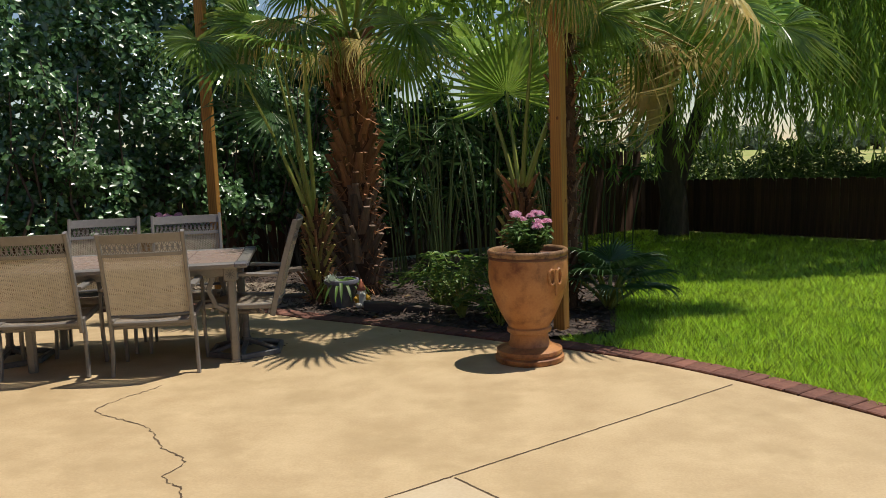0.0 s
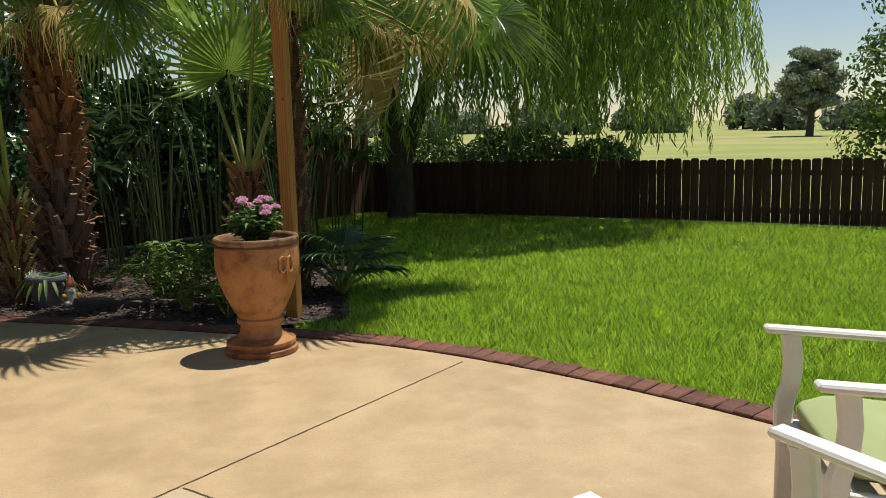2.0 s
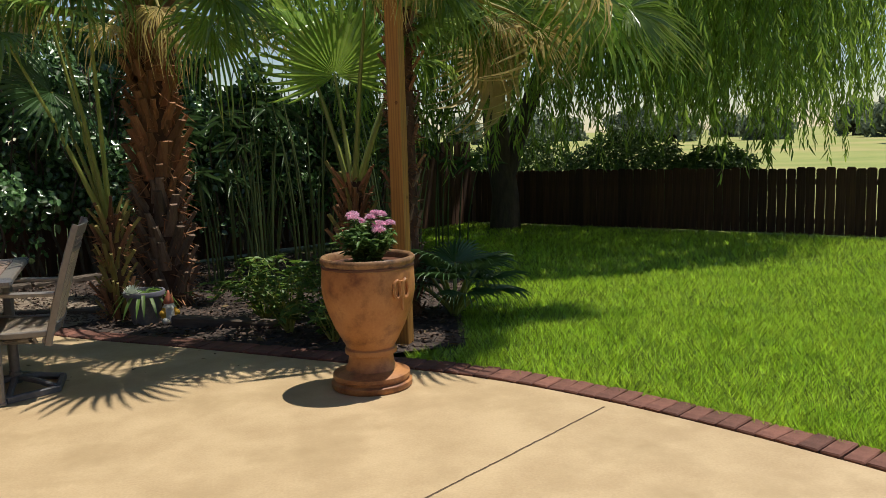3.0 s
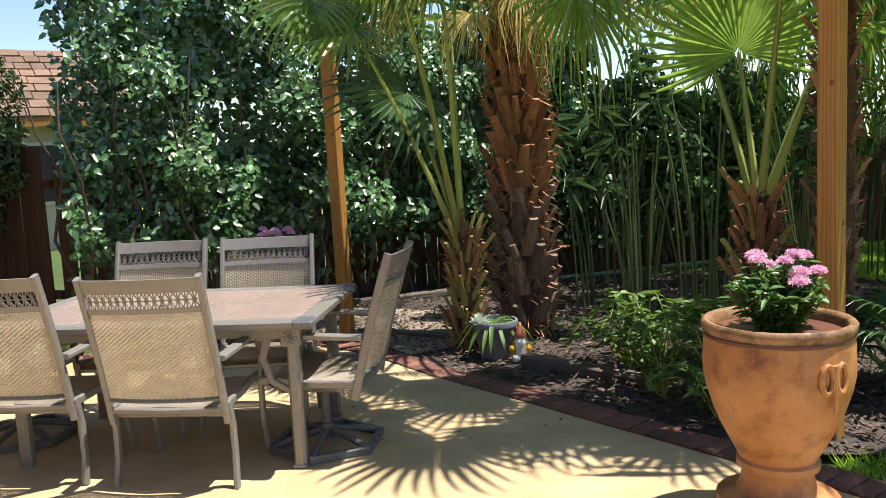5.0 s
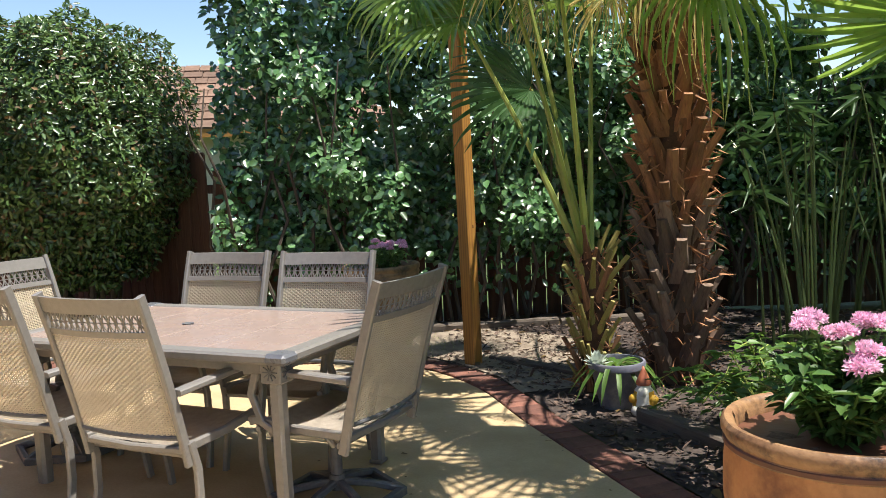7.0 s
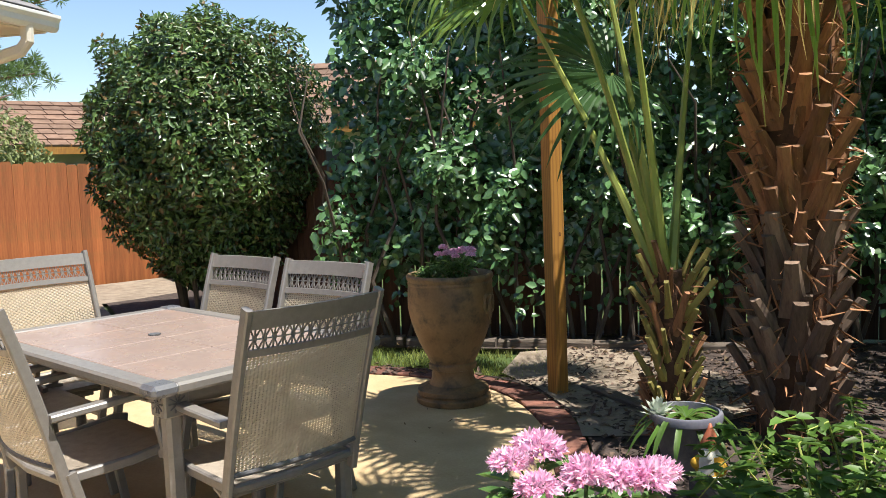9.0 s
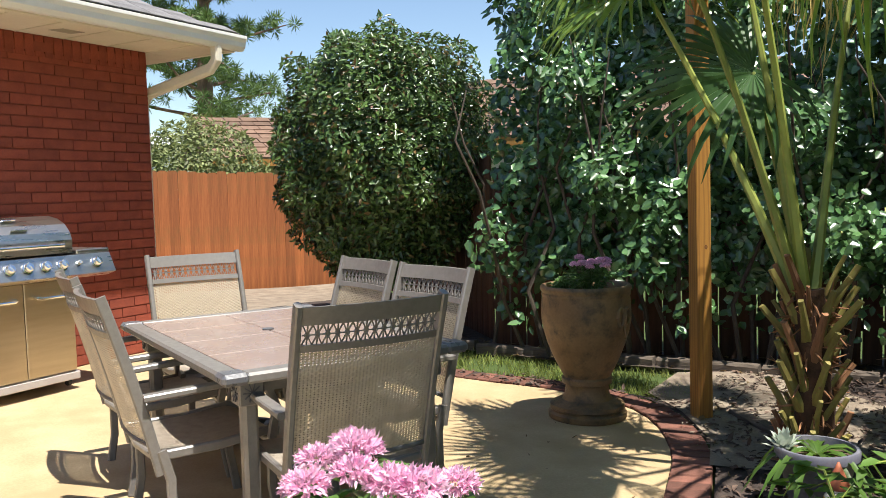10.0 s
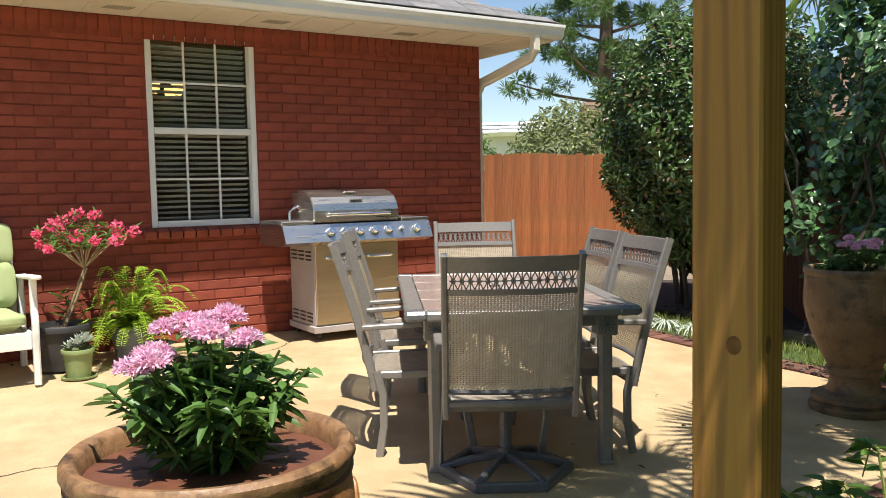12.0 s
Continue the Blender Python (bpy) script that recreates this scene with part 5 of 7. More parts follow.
def crown(t, z, n, reach, seed, keys, low=-0.5, high=1.2, keep=None):
    g = random.Random(seed)
    for i in range(n):
        a = i * 2.39996 + g.uniform(-0.3, 0.3)
        q = i / (n - 1)
        el = high + (low - high) * q
        L = reach * g.uniform(0.8, 1.15)
        d = Vector((math.cos(a), math.sin(a), 0))
        if keep and not keep(a):
            continue
        hub = Vector((0, 0, z)) + d * L * math.cos(el) + Vector((0, 0, L * math.sin(el) - 0.15 * L * math.cos(el)))
        drop = el - 0.6 - 0.5 * q
        axis = d * math.cos(drop) + Vector((0, 0, math.sin(drop)))
        up = -d * math.sin(drop) + Vector((0, 0, math.cos(drop)))
        frond(t, d * 0.06 + Vector((0, 0, z - 0.15 - 0.25 * q)), hub, axis, up, keys(q, g), g.uniform(0.85, 1.15))


def at_palm(x, y):
    return pose(x, y, ground_z(x, y))


# the large palm with a thick shaggy trunk
PA = (-0.95, 9.3)
palm_a = thing("fan_palm", at_palm(*PA), "tall fan palm with a thick shaggy brown trunk", "palm")
palm_trunk(palm_a, 2.75, 0.19, 0.16, 170, 19, 1.15, lambda s: "grey" if s < 0.38 else "brown")
crown(palm_a, 3.05, 11, 1.4, 11, lambda q, g: "fresh" if q < 0.3 else ("arched" if q < 0.6 else g.choice(["hanging", "dry", "yellow", "hanging"])), -0.2, 1.2)
# hubs above 3.2: unseen fronds, added to throw fan shadows on the patio
for hub, axis, key, size in (((-2.29, 8.25, 2.64), (-0.1, -0.62, -0.75), "fresh", 0.85), ((-0.25, 7.75, 2.66), (0.05, -0.62, -0.75), "fresh", 0.95), ((-1.45, 8.1, 2.75), (-0.2, -0.5, -0.8), "dry", 0.9), ((-0.75, 8.3, 2.6), (0.1, -0.4, -1), "dry", 0.9), ((-1.95, 9.0, 2.9), (-0.9, -0.3, -0.5), "arched", 1.0), ((0.05, 8.75, 2.6), (0.6, -0.3, -0.8), "dry", 0.9), ((-1.25, 8.95, 2.55), (-0.2, -0.3, -1.0), "dry", 0.8), ((-0.7, 8.95, 2.5), (0.2, -0.3, -1.0), "dry", 0.85), ((-0.95, 8.85, 2.65), (0.0, -0.3, -1.0), "dry", 0.8), ((-1.75, 8.5, 3.3), (-0.8, -0.6, -0.1), "fresh", 1.1), ((-1.0, 8.2, 3.35), (-0.6, -0.8, -0.1), "fresh", 1.15), ((-0.4, 7.4, 3.4), (-0.5, -0.85, -0.1), "fresh", 1.2)):
    h = Vector(hub) - Vector((*PA, ground_z(*PA)))
    frond(palm_a, (h.x * 0.05, h.y * 0.05, 2.7), h, axis, (0.25, -0.75, 0.62) if hub[2] < 3.2 else (0, 0, 1), key, size, 0.16)

# the small palm before it, with green cut stalks
PB = (-1.33, 8.72)
palm_b = thing("fan_palm", at_palm(*PB), "young fan palm with green cut leaf stalks", "palm")
palm_trunk(palm_b, 0.95, 0.085, 0.075, 60, 24, 0.75, lambda s: random.choice(["green", "brown", "green"]), 0.55)
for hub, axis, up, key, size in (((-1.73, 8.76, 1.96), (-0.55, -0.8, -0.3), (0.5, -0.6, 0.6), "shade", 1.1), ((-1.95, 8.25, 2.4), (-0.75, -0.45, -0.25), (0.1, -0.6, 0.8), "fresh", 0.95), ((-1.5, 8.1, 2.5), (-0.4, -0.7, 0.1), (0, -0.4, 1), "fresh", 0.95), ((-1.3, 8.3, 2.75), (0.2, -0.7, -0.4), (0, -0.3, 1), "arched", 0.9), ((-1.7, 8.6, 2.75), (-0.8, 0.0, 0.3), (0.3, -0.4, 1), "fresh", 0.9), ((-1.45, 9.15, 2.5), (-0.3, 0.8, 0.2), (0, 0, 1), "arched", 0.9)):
    h = Vector(hub) - Vector((*PB, ground_z(*PB)))
    frond(palm_b, (h.x * 0.08, h.y * 0.08, 0.92), h, axis, up, key, size, 0.04)

# the palm behind the terracotta urn
PC = (0.74, 7.95)
palm_c = thing("fan_palm", at_palm(*PC), "young fan palm with upright fans behind the urn", "palm")
palm_trunk(palm_c, 1.15, 0.085, 0.075, 70, 24, 0.8, lambda s: random.choice(["brown", "green", "brown"]), 0.6)
for hub, axis, up, key, size in (((0.65, 8.21, 2.03), (-0.1, -0.1, 1.0), (0.05, -1, 0.05), "fresh", 1.25), ((1.25, 7.7, 2.35), (0.8, -0.3, 0.2), (-0.2, -0.5, 0.9), "fresh", 0.9), ((0.85, 7.5, 2.6), (0.2, -0.7, 0.1), (0, -0.3, 1), "arched", 0.9), ((0.35, 8.3, 2.4), (-0.4, 0.6, 0.4), (0, -0.3, 1), "fresh", 0.9), ((1.2, 8.25, 2.1), (0.7, 0.4, 0.0), (-0.3, -0.3, 1), "arched", 0.9)):
    h = Vector(hub) - Vector((*PC, ground_z(*PC)))
    frond(palm_c, (h.x * 0.08, h.y * 0.08, 1.1), h, axis, up, key, size, 0.05)

# the palm behind the post, with long drooping fans over the lawn
PD = (1.12, 7.62)
palm_d = thing("fan_palm", at_palm(*PD), "fan palm with long yellowing fans drooping over the lawn", "palm")
palm_trunk(palm_d, 2.5, 0.085, 0.08, 70, 20, 0.65, lambda s: random.choice(["brown", "grey"]), 0.7)
crown(palm_d, 2.85, 9, 1.2, 5, lambda q, g: "fresh" if q < 0.3 else ("arched" if q < 0.6 else g.choice(["yellow", "hanging", "dry"])), -0.5, 1.2, keep=lambda a: math.cos(a + 0.9) < 0.55 or math.cos(a) > 0.4)
# hubs above 3.2: unseen flat fans, added to shade patio and urn foot
for hub, axis, key, size in (((1.75, 8.0, 2.6), (0.05, -0.35, -0.9), "hanging", 1.05), ((2.2, 8.0, 2.55), (0.25, -0.55, -0.75), "fresh", 1.2), ((2.75, 7.75, 2.5), (0.6, -0.5, -0.6), "fresh", 1.25), ((2.45, 7.55, 2.7), (0.35, -0.6, -0.7), "fresh", 1.1), ((2.5, 8.3, 2.75), (0.55, -0.1, -0.7), "yellow", 1.15), ((1.95, 7.7, 2.45), (0.2, -0.3, -0.95), "dry", 1.05), ((2.35, 7.8, 2.35), (0.45, -0.3, -0.8), "dry", 0.95), ((2.95, 7.95, 2.7), (0.85, -0.1, -0.45), "arched", 1.15), ((3.05, 7.6, 2.5), (0.75, -0.2, -0.6), "hanging", 1.0), ((2.0, 8.2, 2.8), (0.2, -0.4, -0.6), "arched", 1.2), ((0.25, 7.75, 3.55), (-0.8, -0.6, 0.0), "fresh", 1.2), ((0.95, 7.5, 3.55), (-0.7, -0.7, 0.0), "fresh", 1.2), ((0.55, 7.2, 3.6), (0.7, -0.7, 0.0), "fresh", 1.15), ((-0.35, 8.1, 3.55), (-0.3, -0.95, 0.0), "fresh", 1.15), ((0.1, 6.9, 3.3), (-0.3, -0.95, -0.1), "fresh", 1.25), ((0.75, 7.25, 3.35), (0.0, -1.0, -0.1), "fresh", 1.15), ((1.35, 7.1, 3.3), (0.2, -0.98, -0.1), "fresh", 1.15), ((2.05, 6.75, 3.3), (0.2, -0.98, -0.1), "fresh", 1.15), ((1.35, 7.15, 2.6), (0.25, -0.5, -0.9), "hanging", 0.85), ((0.84, 6.6, 2.75), (-0.05, -0.1, -1.0), "dry", 0.8), ((1.05, 6.62, 2.7), (0.05, -0.1, -1.0), "dry", 0.75), ((0.95, 6.55, 2.9), (0.02, -0.15, -1.0), "hanging", 0.8)):
    h = Vector(hub) - Vector((*PD, ground_z(*PD)))
    frond(palm_d, (h.x * 0.05, h.y * 0.05, 2.5), h, axis, (0.15, -0.75, 0.65) if hub[2] < 3.2 else (0, 0, 1), key, size, 0.14)

# low dark fan palm on the lawn's edge
PE = (1.5, 7.6)
palm_e = thing("fan_palm", at_palm(*PE), "low dark green fan palm at the lawn edge", "palm")
for i in range(13):
    a = 2.4 * i
    el = 0.25 + 0.75 * (i / 13)
    d = Vector((math.cos(a), math.sin(a), 0))
    hub = d * 0.32 * math.cos(el) + Vector((0, 0, 0.1 + 0.42 * math.sin(el)))
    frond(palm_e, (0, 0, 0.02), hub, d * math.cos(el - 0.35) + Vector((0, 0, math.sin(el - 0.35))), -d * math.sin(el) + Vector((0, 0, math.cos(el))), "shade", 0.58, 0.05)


# ---- reedy stalks in the shade ----
# stalk green darkened: the gloom under the palms is put into the colour
SHADE_STALK = mat("shade_stalk", (0.085, 0.12, 0.03), (0.05, 0.075, 0.02), scale=6, rough=0.55)

def make_reeds(x, y, n, height, spread, label, leafy=True):
    t = thing("reed_clump", pose(x, y, ground_z(x, y)), label, "plant", "shade plants under the palms")
    bm = bmesh.new()
    P, D = [], []
    for i in range(n):
        a, r = random.uniform(0, 6.28), spread * math.sqrt(random.random())
        h = height * random.uniform(0.6, 1.1)
        out = Vector((math.cos(a), math.sin(a), 0)) * random.uniform(0.05, 0.4)
        p0 = Vector((r * math.cos(a), r * math.sin(a), 0))
        pts = [p0 + out * s * s * h * 0.5 + Vector((0, 0, h * s)) for s in (0, 0.35, 0.7, 1.0)]
        tube(bm, pts, [0.013, 0.011, 0.009, 0.005], 5, False)
        if not leafy:
            part("stalk", bm, SHADE_STALK, t, "", True)
            bm = bmesh.new()
        else:
            for k in range(8):
                b = random.uniform(0, 6.28)
                P.append(pts[-1] + Vector((0, 0, -random.random() * 0.3 * h * 0.4)))
                D.append((math.cos(b), math.sin(b), random.uniform(-0.6, 0.5)))
    if leafy:
        part("stalk", bm, SHADE_STALK, t, "slender green stalks", True)
        m = len(P)
        leaves("foliage", P, D, np.tile((0, 0, 1.0), (m, 1)) + rng.normal(0, 0.3, (m, 3)), rng.uniform(0.2, 0.42, m), rng.uniform(0.02, 0.035, m), PALM_SHADED, t, "narrow dark green leaves", 0.3, 0.35)


make_reeds(0.0, 9.0, 12, 1.7, 0.16, "clump of tall slender green stalks in deep shade", False)
make_reeds(0.5, 9.7, 12, 1.9, 0.2, "clump of tall slender green stalks in deep shade", False)
make_reeds(1.35, 9.4, 12, 1.7, 0.2, "clump of tall slender green stalks in deep shade", False)
make_reeds(-0.3, 10.6, 16, 1.9, 0.4, "clump of tall leafy stalks before the fence")
make_reeds(1.2, 11.2, 18, 2.0, 0.6, "clump of tall leafy stalks before the fence")
make_reeds(2.2, 12.6, 18, 2.1, 0.7, "clump of tall leafy stalks before the fence")


# ---- climbing vines on the side fence ----
def make_vines():
    a, b = SIDE_B, BACK_A
    d = (b - a).normalized()
    n = Vector((d.y, -d.x, 0))
    t = thing("vine_hedge", pose(a.x, a.y, ground_z(a.x, a.y)), "tall glossy dark green vine hedge covering the fence", "hedge")
    L, N = 9.5, 50000
    s = rng.uniform(0.0, L, N)
    top = np.where(s < 3.8, 4.0, np.where(s < 6, 3.0, 2.3)) + 0.25 * np.sin(s * 3.1) + 0.15 * np.sin(s * 7.7)
    z = 0.25 + (top - 0.25) * rng.random(N) ** 0.85
    lump = 0.13 * np.sin(s * 4.3 + z * 2.1) + 0.10 * np.sin(s * 9.1 - z * 5.3) + 0.08 * np.sin(z * 8 + s * 2)
    depth = 0.22 + 1.3 * lump + rng.uniform(-0.3, 0.06, N) - 0.3 * np.clip(1.0 - z, 0, 1) + 0.11 * np.clip(3.0 - z, -1, 2)
    P = np.stack([d.x * s + n.x * depth, d.y * s + n.y * depth, z], axis=1)
    keep = ~((z < 0.75) & (rng.random(N) < 0.75)) & ~((np.sin(s * 5 + z * 3.3) + np.sin(s * 2.3 - z * 4.1) > 1.1) & (rng.random(N) < 0.75))
    P = P[keep]
    m = len(P)
    nn = np.tile((n.x, n.y, 1.0), (m, 1)) + rng.normal(0, 0.55, (m, 3))
    D = np.cross(nn, rng.normal(size=(m, 3))) + np.array([0, 0, -0.5])
    q = 7000
    sb = rng.uniform(0.25, L, q)
    zb = rng.random(q) * np.where(sb < 3.8, 3.0, np.where(sb < 6, 2.2, 1.5)) + 0.6
    back = np.stack([d.x * sb + n.x * 0.06, d.y * sb + n.y * 0.06, zb], axis=1)
    leaves("inner_foliage", back, np.cross(np.tile((n.x, n.y, 0.2), (q, 1)), rng.normal(size=(q, 3))), np.tile((n.x, n.y, 0.3), (q, 1)) + rng.normal(0, 0.3, (q, 3)), 0.13, 0.09, IVY, t, "shaded inner leaves")
    leaves("foliage", P, D, nn, rng.uniform(0.055, 0.11, m), rng.uniform(0.042, 0.075, m), IVY, t, "glossy dark green leaves", 0.2, 0.15)
    bm = bmesh.new()
    for i in range(90):
        s0 = random.uniform(0, L)
        q = Vector((d.x * s0, d.y * s0, 0)) + n * random.uniform(0.1, 0.42)
        pts = [q]
        for k in range(5):
            q = q + Vector((random.uniform(-0.2, 0.2), random.uniform(-0.2, 0.2), random.uniform(0.35, 0.6)))
            pts.append(q)
        tube(bm, pts, [0.02, 0.018, 0.015, 0.012, 0.009, 0.006], 6, False)
    part("stem", bm, BARK, t, "bare brown stems", True)


make_vines()


# ---- clipped round bush ----
def make_bush(x, y, rx, ry, z0, z1, n, leaf, label, material, name="round_bush", square=2.6, stems=12, brown=True):
    t = thing(name, pose(x, y, ground_z(x, y)), label, "bush")
    d = rand_dirs(n)
    zc, rz = (z0 + z1) / 2, (z1 - z0) / 2
    k = (np.abs(d[:, 0]) ** square + np.abs(d[:, 1]) ** square + np.abs(d[:, 2]) ** square) ** (-1 / square)
    lump = 1 + 0.06 * np.sin(d[:, 0] * 9 + d[:, 2] * 5) + 0.05 * np.sin(d[:, 1] * 13 + d[:, 2] * 8 + d[:, 0] * 4) + 0.03 * np.sin(d[:, 2] * 21)
    r = k * lump * (1 - 0.38 * rng.random(n) ** 2)
    P = d * r[:, None] * np.array([rx, ry, rz]) + np.array([0, 0, zc])
    low = P[:, 2] < z0 + 0.9
    P[low, :2] *= (0.75 + 0.25 * np.clip((P[low, 2] - z0) / 0.9, 0, 1))[:, None]
    nn = d + rng.normal(0, 0.5, (n, 3)) + np.array([0, 0, 0.35])
    D = np.cross(nn, rng.normal(size=(n, 3))) + d * 0.5
    cut = int(n * 0.93) if brown else n
    leaves("foliage", P[:cut], D[:cut], nn[:cut], leaf * rng.uniform(0.6, 1.3, cut), leaf * 0.45 * rng.uniform(0.7, 1.2, cut), material, t, "dense glossy leaves", 0.25, 0.15)
    if brown:
        leaves("dead_foliage", P[cut:], D[cut:], nn[cut:], leaf, leaf * 0.45, BUSH_BROWN, t, "scattered brown leaves")
    if stems:
        bm = bmesh.new()
        for i in range(stems):
            a = 6.28 * i / stems + random.uniform(-0.3, 0.3)
            q = Vector((0.3 * math.cos(a), 0.3 * math.sin(a), 0))
            e = Vector((rx * 0.75 * math.cos(a), ry * 0.75 * math.sin(a), zc + random.uniform(-0.2, 0.8) * rz))
            m = q.lerp(e, 0.5) + Vector((-0.1 * math.cos(a), -0.1 * math.sin(a), 0.15))
            tube(bm, [q, q.lerp(m, 0.5), m, e], [0.03, 0.025, 0.018, 0.008], 6, False)
        part("stem", bm, BARK, t, "crooked brown stems", True)
    return t


make_bush(-6.6, 8.48, 1.04, 1.04, 0.45, 2.97, 42000, 0.07, "large clipped round bush with glossy dark leaves", BUSH_LEAF)


# ---- trees ----
def make_willow(x, y):
    t = thing("willow_tree", pose(x, y, ground_z(x, y)), "weeping willow with dark trunk and hanging green strands", "tree")
    bm = bmesh.new()
    tube(bm, [(0, 0, -0.1), (0.02, 0, 0.6), (-0.1, 0.05, 1.6), (-0.2, 0.1, 2.8), (-0.2, 0.1, 4.4)], [0.3, 0.25, 0.24, 0.2, 0.13], 12)
    tube(bm, [(0.0, 0, 0.9), (0.25, 0, 1.6), (0.6, -0.1, 2.6), (1.2, -0.5, 4.2)], [0.2, 0.17, 0.15, 0.1], 10)
    limbs = []
    for i in range(9):
        a = 0.7 * i
        e = Vector((3.2 * math.cos(a), 3.2 * math.sin(a), 5.0 + 0.8 * math.sin(i * 2.1)))
        tube(bm, [(0.1, 0, 3.0), (e.x * 0.35, e.y * 0.35, 4.6), (e.x * 0.7, e.y * 0.7, 5.3), tuple(e)], [0.1, 0.08, 0.05, 0.025], 7, False)
    part("trunk", bm, BARK, t, "dark forked trunk", True)
    P, D = [], []
    strands = bmesh.new()
    g = random.Random(3)
    for i in range(1500):
        a = g.uniform(-2.3, 0.5)
        r = g.uniform(1.2, 6.3)
        top = Vector((r * math.cos(a), r * math.sin(a), 6.3 - 0.05 * r * r + g.uniform(-0.6, 0.5)))
        clump = math.sin(a * 9 + r * 1.7) + math.sin(a * 4.1 - r * 2.3)
        low = 2.3 + 0.55 * clump * 0.6 + g.uniform(-0.45, 0.6) + (1.0 if r < 2.5 else 0)
        if a < -1.0 and r > 4:
            low -= 0.4
        out = Vector((math.cos(a), math.sin(a), 0))
        length = max(0.6, top.z - low)
        m = int(length / 0.06)
        sway = Vector((g.uniform(-0.12, 0.12), g.uniform(-0.12, 0.12), 0))
        for k in range(m):
            s = k / m
            q = top + out * 0.35 * math.sin(s * 1.6) + sway * s * s * 2 - Vector((0, 0, length * s))
            P.append(q)
            b = g.uniform(0, 6.28)
            D.append((math.cos(b) * 0.4, math.sin(b) * 0.4, -1.0))
    # dome of larger leaves above the view, added to cast shade on the lawn
    q = 13000
    aa, rr = rng.uniform(-3.14, 3.14, q), 6.3 * np.sqrt(rng.random(q))
    top = np.stack([rr * np.cos(aa), rr * np.sin(aa), 6.5 - 0.05 * rr * rr + rng.normal(0, 0.45, q) + 0.4 * np.sin(aa * 5 + rr * 2)], axis=1)
    leaves("unseen_upper_foliage", top, rand_dirs(q), rand_dirs(q) + np.array([0, 0, 1]), 0.3, 0.13, WILLOW_LEAF, t, "dense unseen upper crown of narrow leaves, added to shade the lawn", 0.2, 0.2)
    m = len(P)
    leaves("foliage", P, D, rand_dirs(m), rng.uniform(0.11, 0.22, m), rng.uniform(0.02, 0.034, m), WILLOW_LEAF, t, "long hanging strands of narrow leaves", 0.2, 0.2)


make_willow(4.4, 16.0)


def make_tree(x, y, z, h, crown_r, material, label, n=9000, leaf=0.3, trunk_r=0.25, clumps=26, base=0.35, flat=0.6, seed=1, bark=BARK):
    t = thing("tree", pose(x, y, z), label, "tree")
    g = random.Random(seed)
    bm = bmesh.new()
    tube(bm, [(0, 0, -0.2), (0.02 * h, 0, h * 0.2), (0, 0.01 * h, h * 0.45), (0, 0, h * 0.8)], [trunk_r * 1.2, trunk_r, trunk_r * 0.8, trunk_r * 0.3], 9)
    P, D, N = [], [], []
    for i in range(clumps):
        a = 2.4 * i + g.uniform(-0.3, 0.3)
        q = (i + 0.5) / clumps
        zz = h * (base + (1 - base) * q) * g.uniform(0.92, 1.05)
        env = math.sqrt(max(0.05, 1 - ((q - 0.35) / 0.75) ** 2))
        r = crown_r * env * g.uniform(0.45, 1.0)
        c = np.array((r * math.cos(a), r * math.sin(a), zz))
        tube(bm, [(0, 0, max(h * 0.25, zz - r * 0.7)), (c[0] * 0.5, c[1] * 0.5, zz - r * 0.25), tuple(c)], [trunk_r * 0.4, trunk_r * 0.22, trunk_r * 0.08], 5, False)
        m = n // clumps
        d = rand_dirs(m)
        s = crown_r * 0.36 * g.uniform(0.7, 1.25)
        p = c + d * s * rng.uniform(0.45, 1.0, (m, 1)) * np.array([1, 1, flat])
        P.append(p)
        N.append(d + np.array([0, 0, 0.5]))
        D.append(np.cross(d, rng.normal(size=(m, 3))) + d * 0.4)
    part("trunk", bm, bark, t, "", True)
    P, D, N = (np.concatenate(v) for v in (P, D, N))
    m = len(P)
    leaves("crown", P, D, N, leaf * rng.uniform(0.6, 1.3, m), leaf * 0.5 * rng.uniform(0.6, 1.2, m), material, t)
    return t


make_tree(92, 103, -1.5, 12.5, 4.3, HAZY_FAR_LEAF, "broad dark tree standing alone on the far field", 14000, 0.6, 0.5, 34, 0.35, 0.45, 2)
make_tree(13.7, 11.2, -0.6, 5.2, 2.0, LIGHT_LEAF, "bright leafy tree beyond the back fence", 14000, 0.13, 0.14, 26, 0.25, 0.8, 4)
g_trees = random.Random(9)
for i in range(24):
    a = radians(86 - i * 3.3 + g_trees.uniform(-1, 1))
    r = g_trees.uniform(190, 280)
    make_tree(r * math.cos(a), r * math.sin(a), -1.5, g_trees.uniform(4.5, 8), g_trees.uniform(4, 7), HAZY_FAR_LEAF, "distant dark tree at the edge of the field", 1500, 1.6, 0.5, 14, 0.15, 0.7, 20 + i)
for i, (x, y, r) in enumerate(((7.3, 17.0, 1.3), (8.7, 15.9, 0.9), (5.6, 19.2, 1.5))):
    make_bush(x, y, r, r, -0.3, 1.75 - 0.35 * (i == 1), 9000, 0.12, "leafy shrub growing just beyond the back fence", TREE_LEAF, "shrub", 2.0, 6, False)
make_bush(-14.0, 7.6, 1.3, 1.2, 0.3, 2.75, 9000, 0.1, "olive green shrub beyond the cedar fence", OLIVE_LEAF, "shrub", 2.0, 6, False)
make_bush(-15.5, 4.6, 1.5, 1.5, 0.3, 2.7, 6000, 0.13, "pale green shrub beyond the cedar fence", TREE_LEAF, "shrub", 2.0, 6, False)


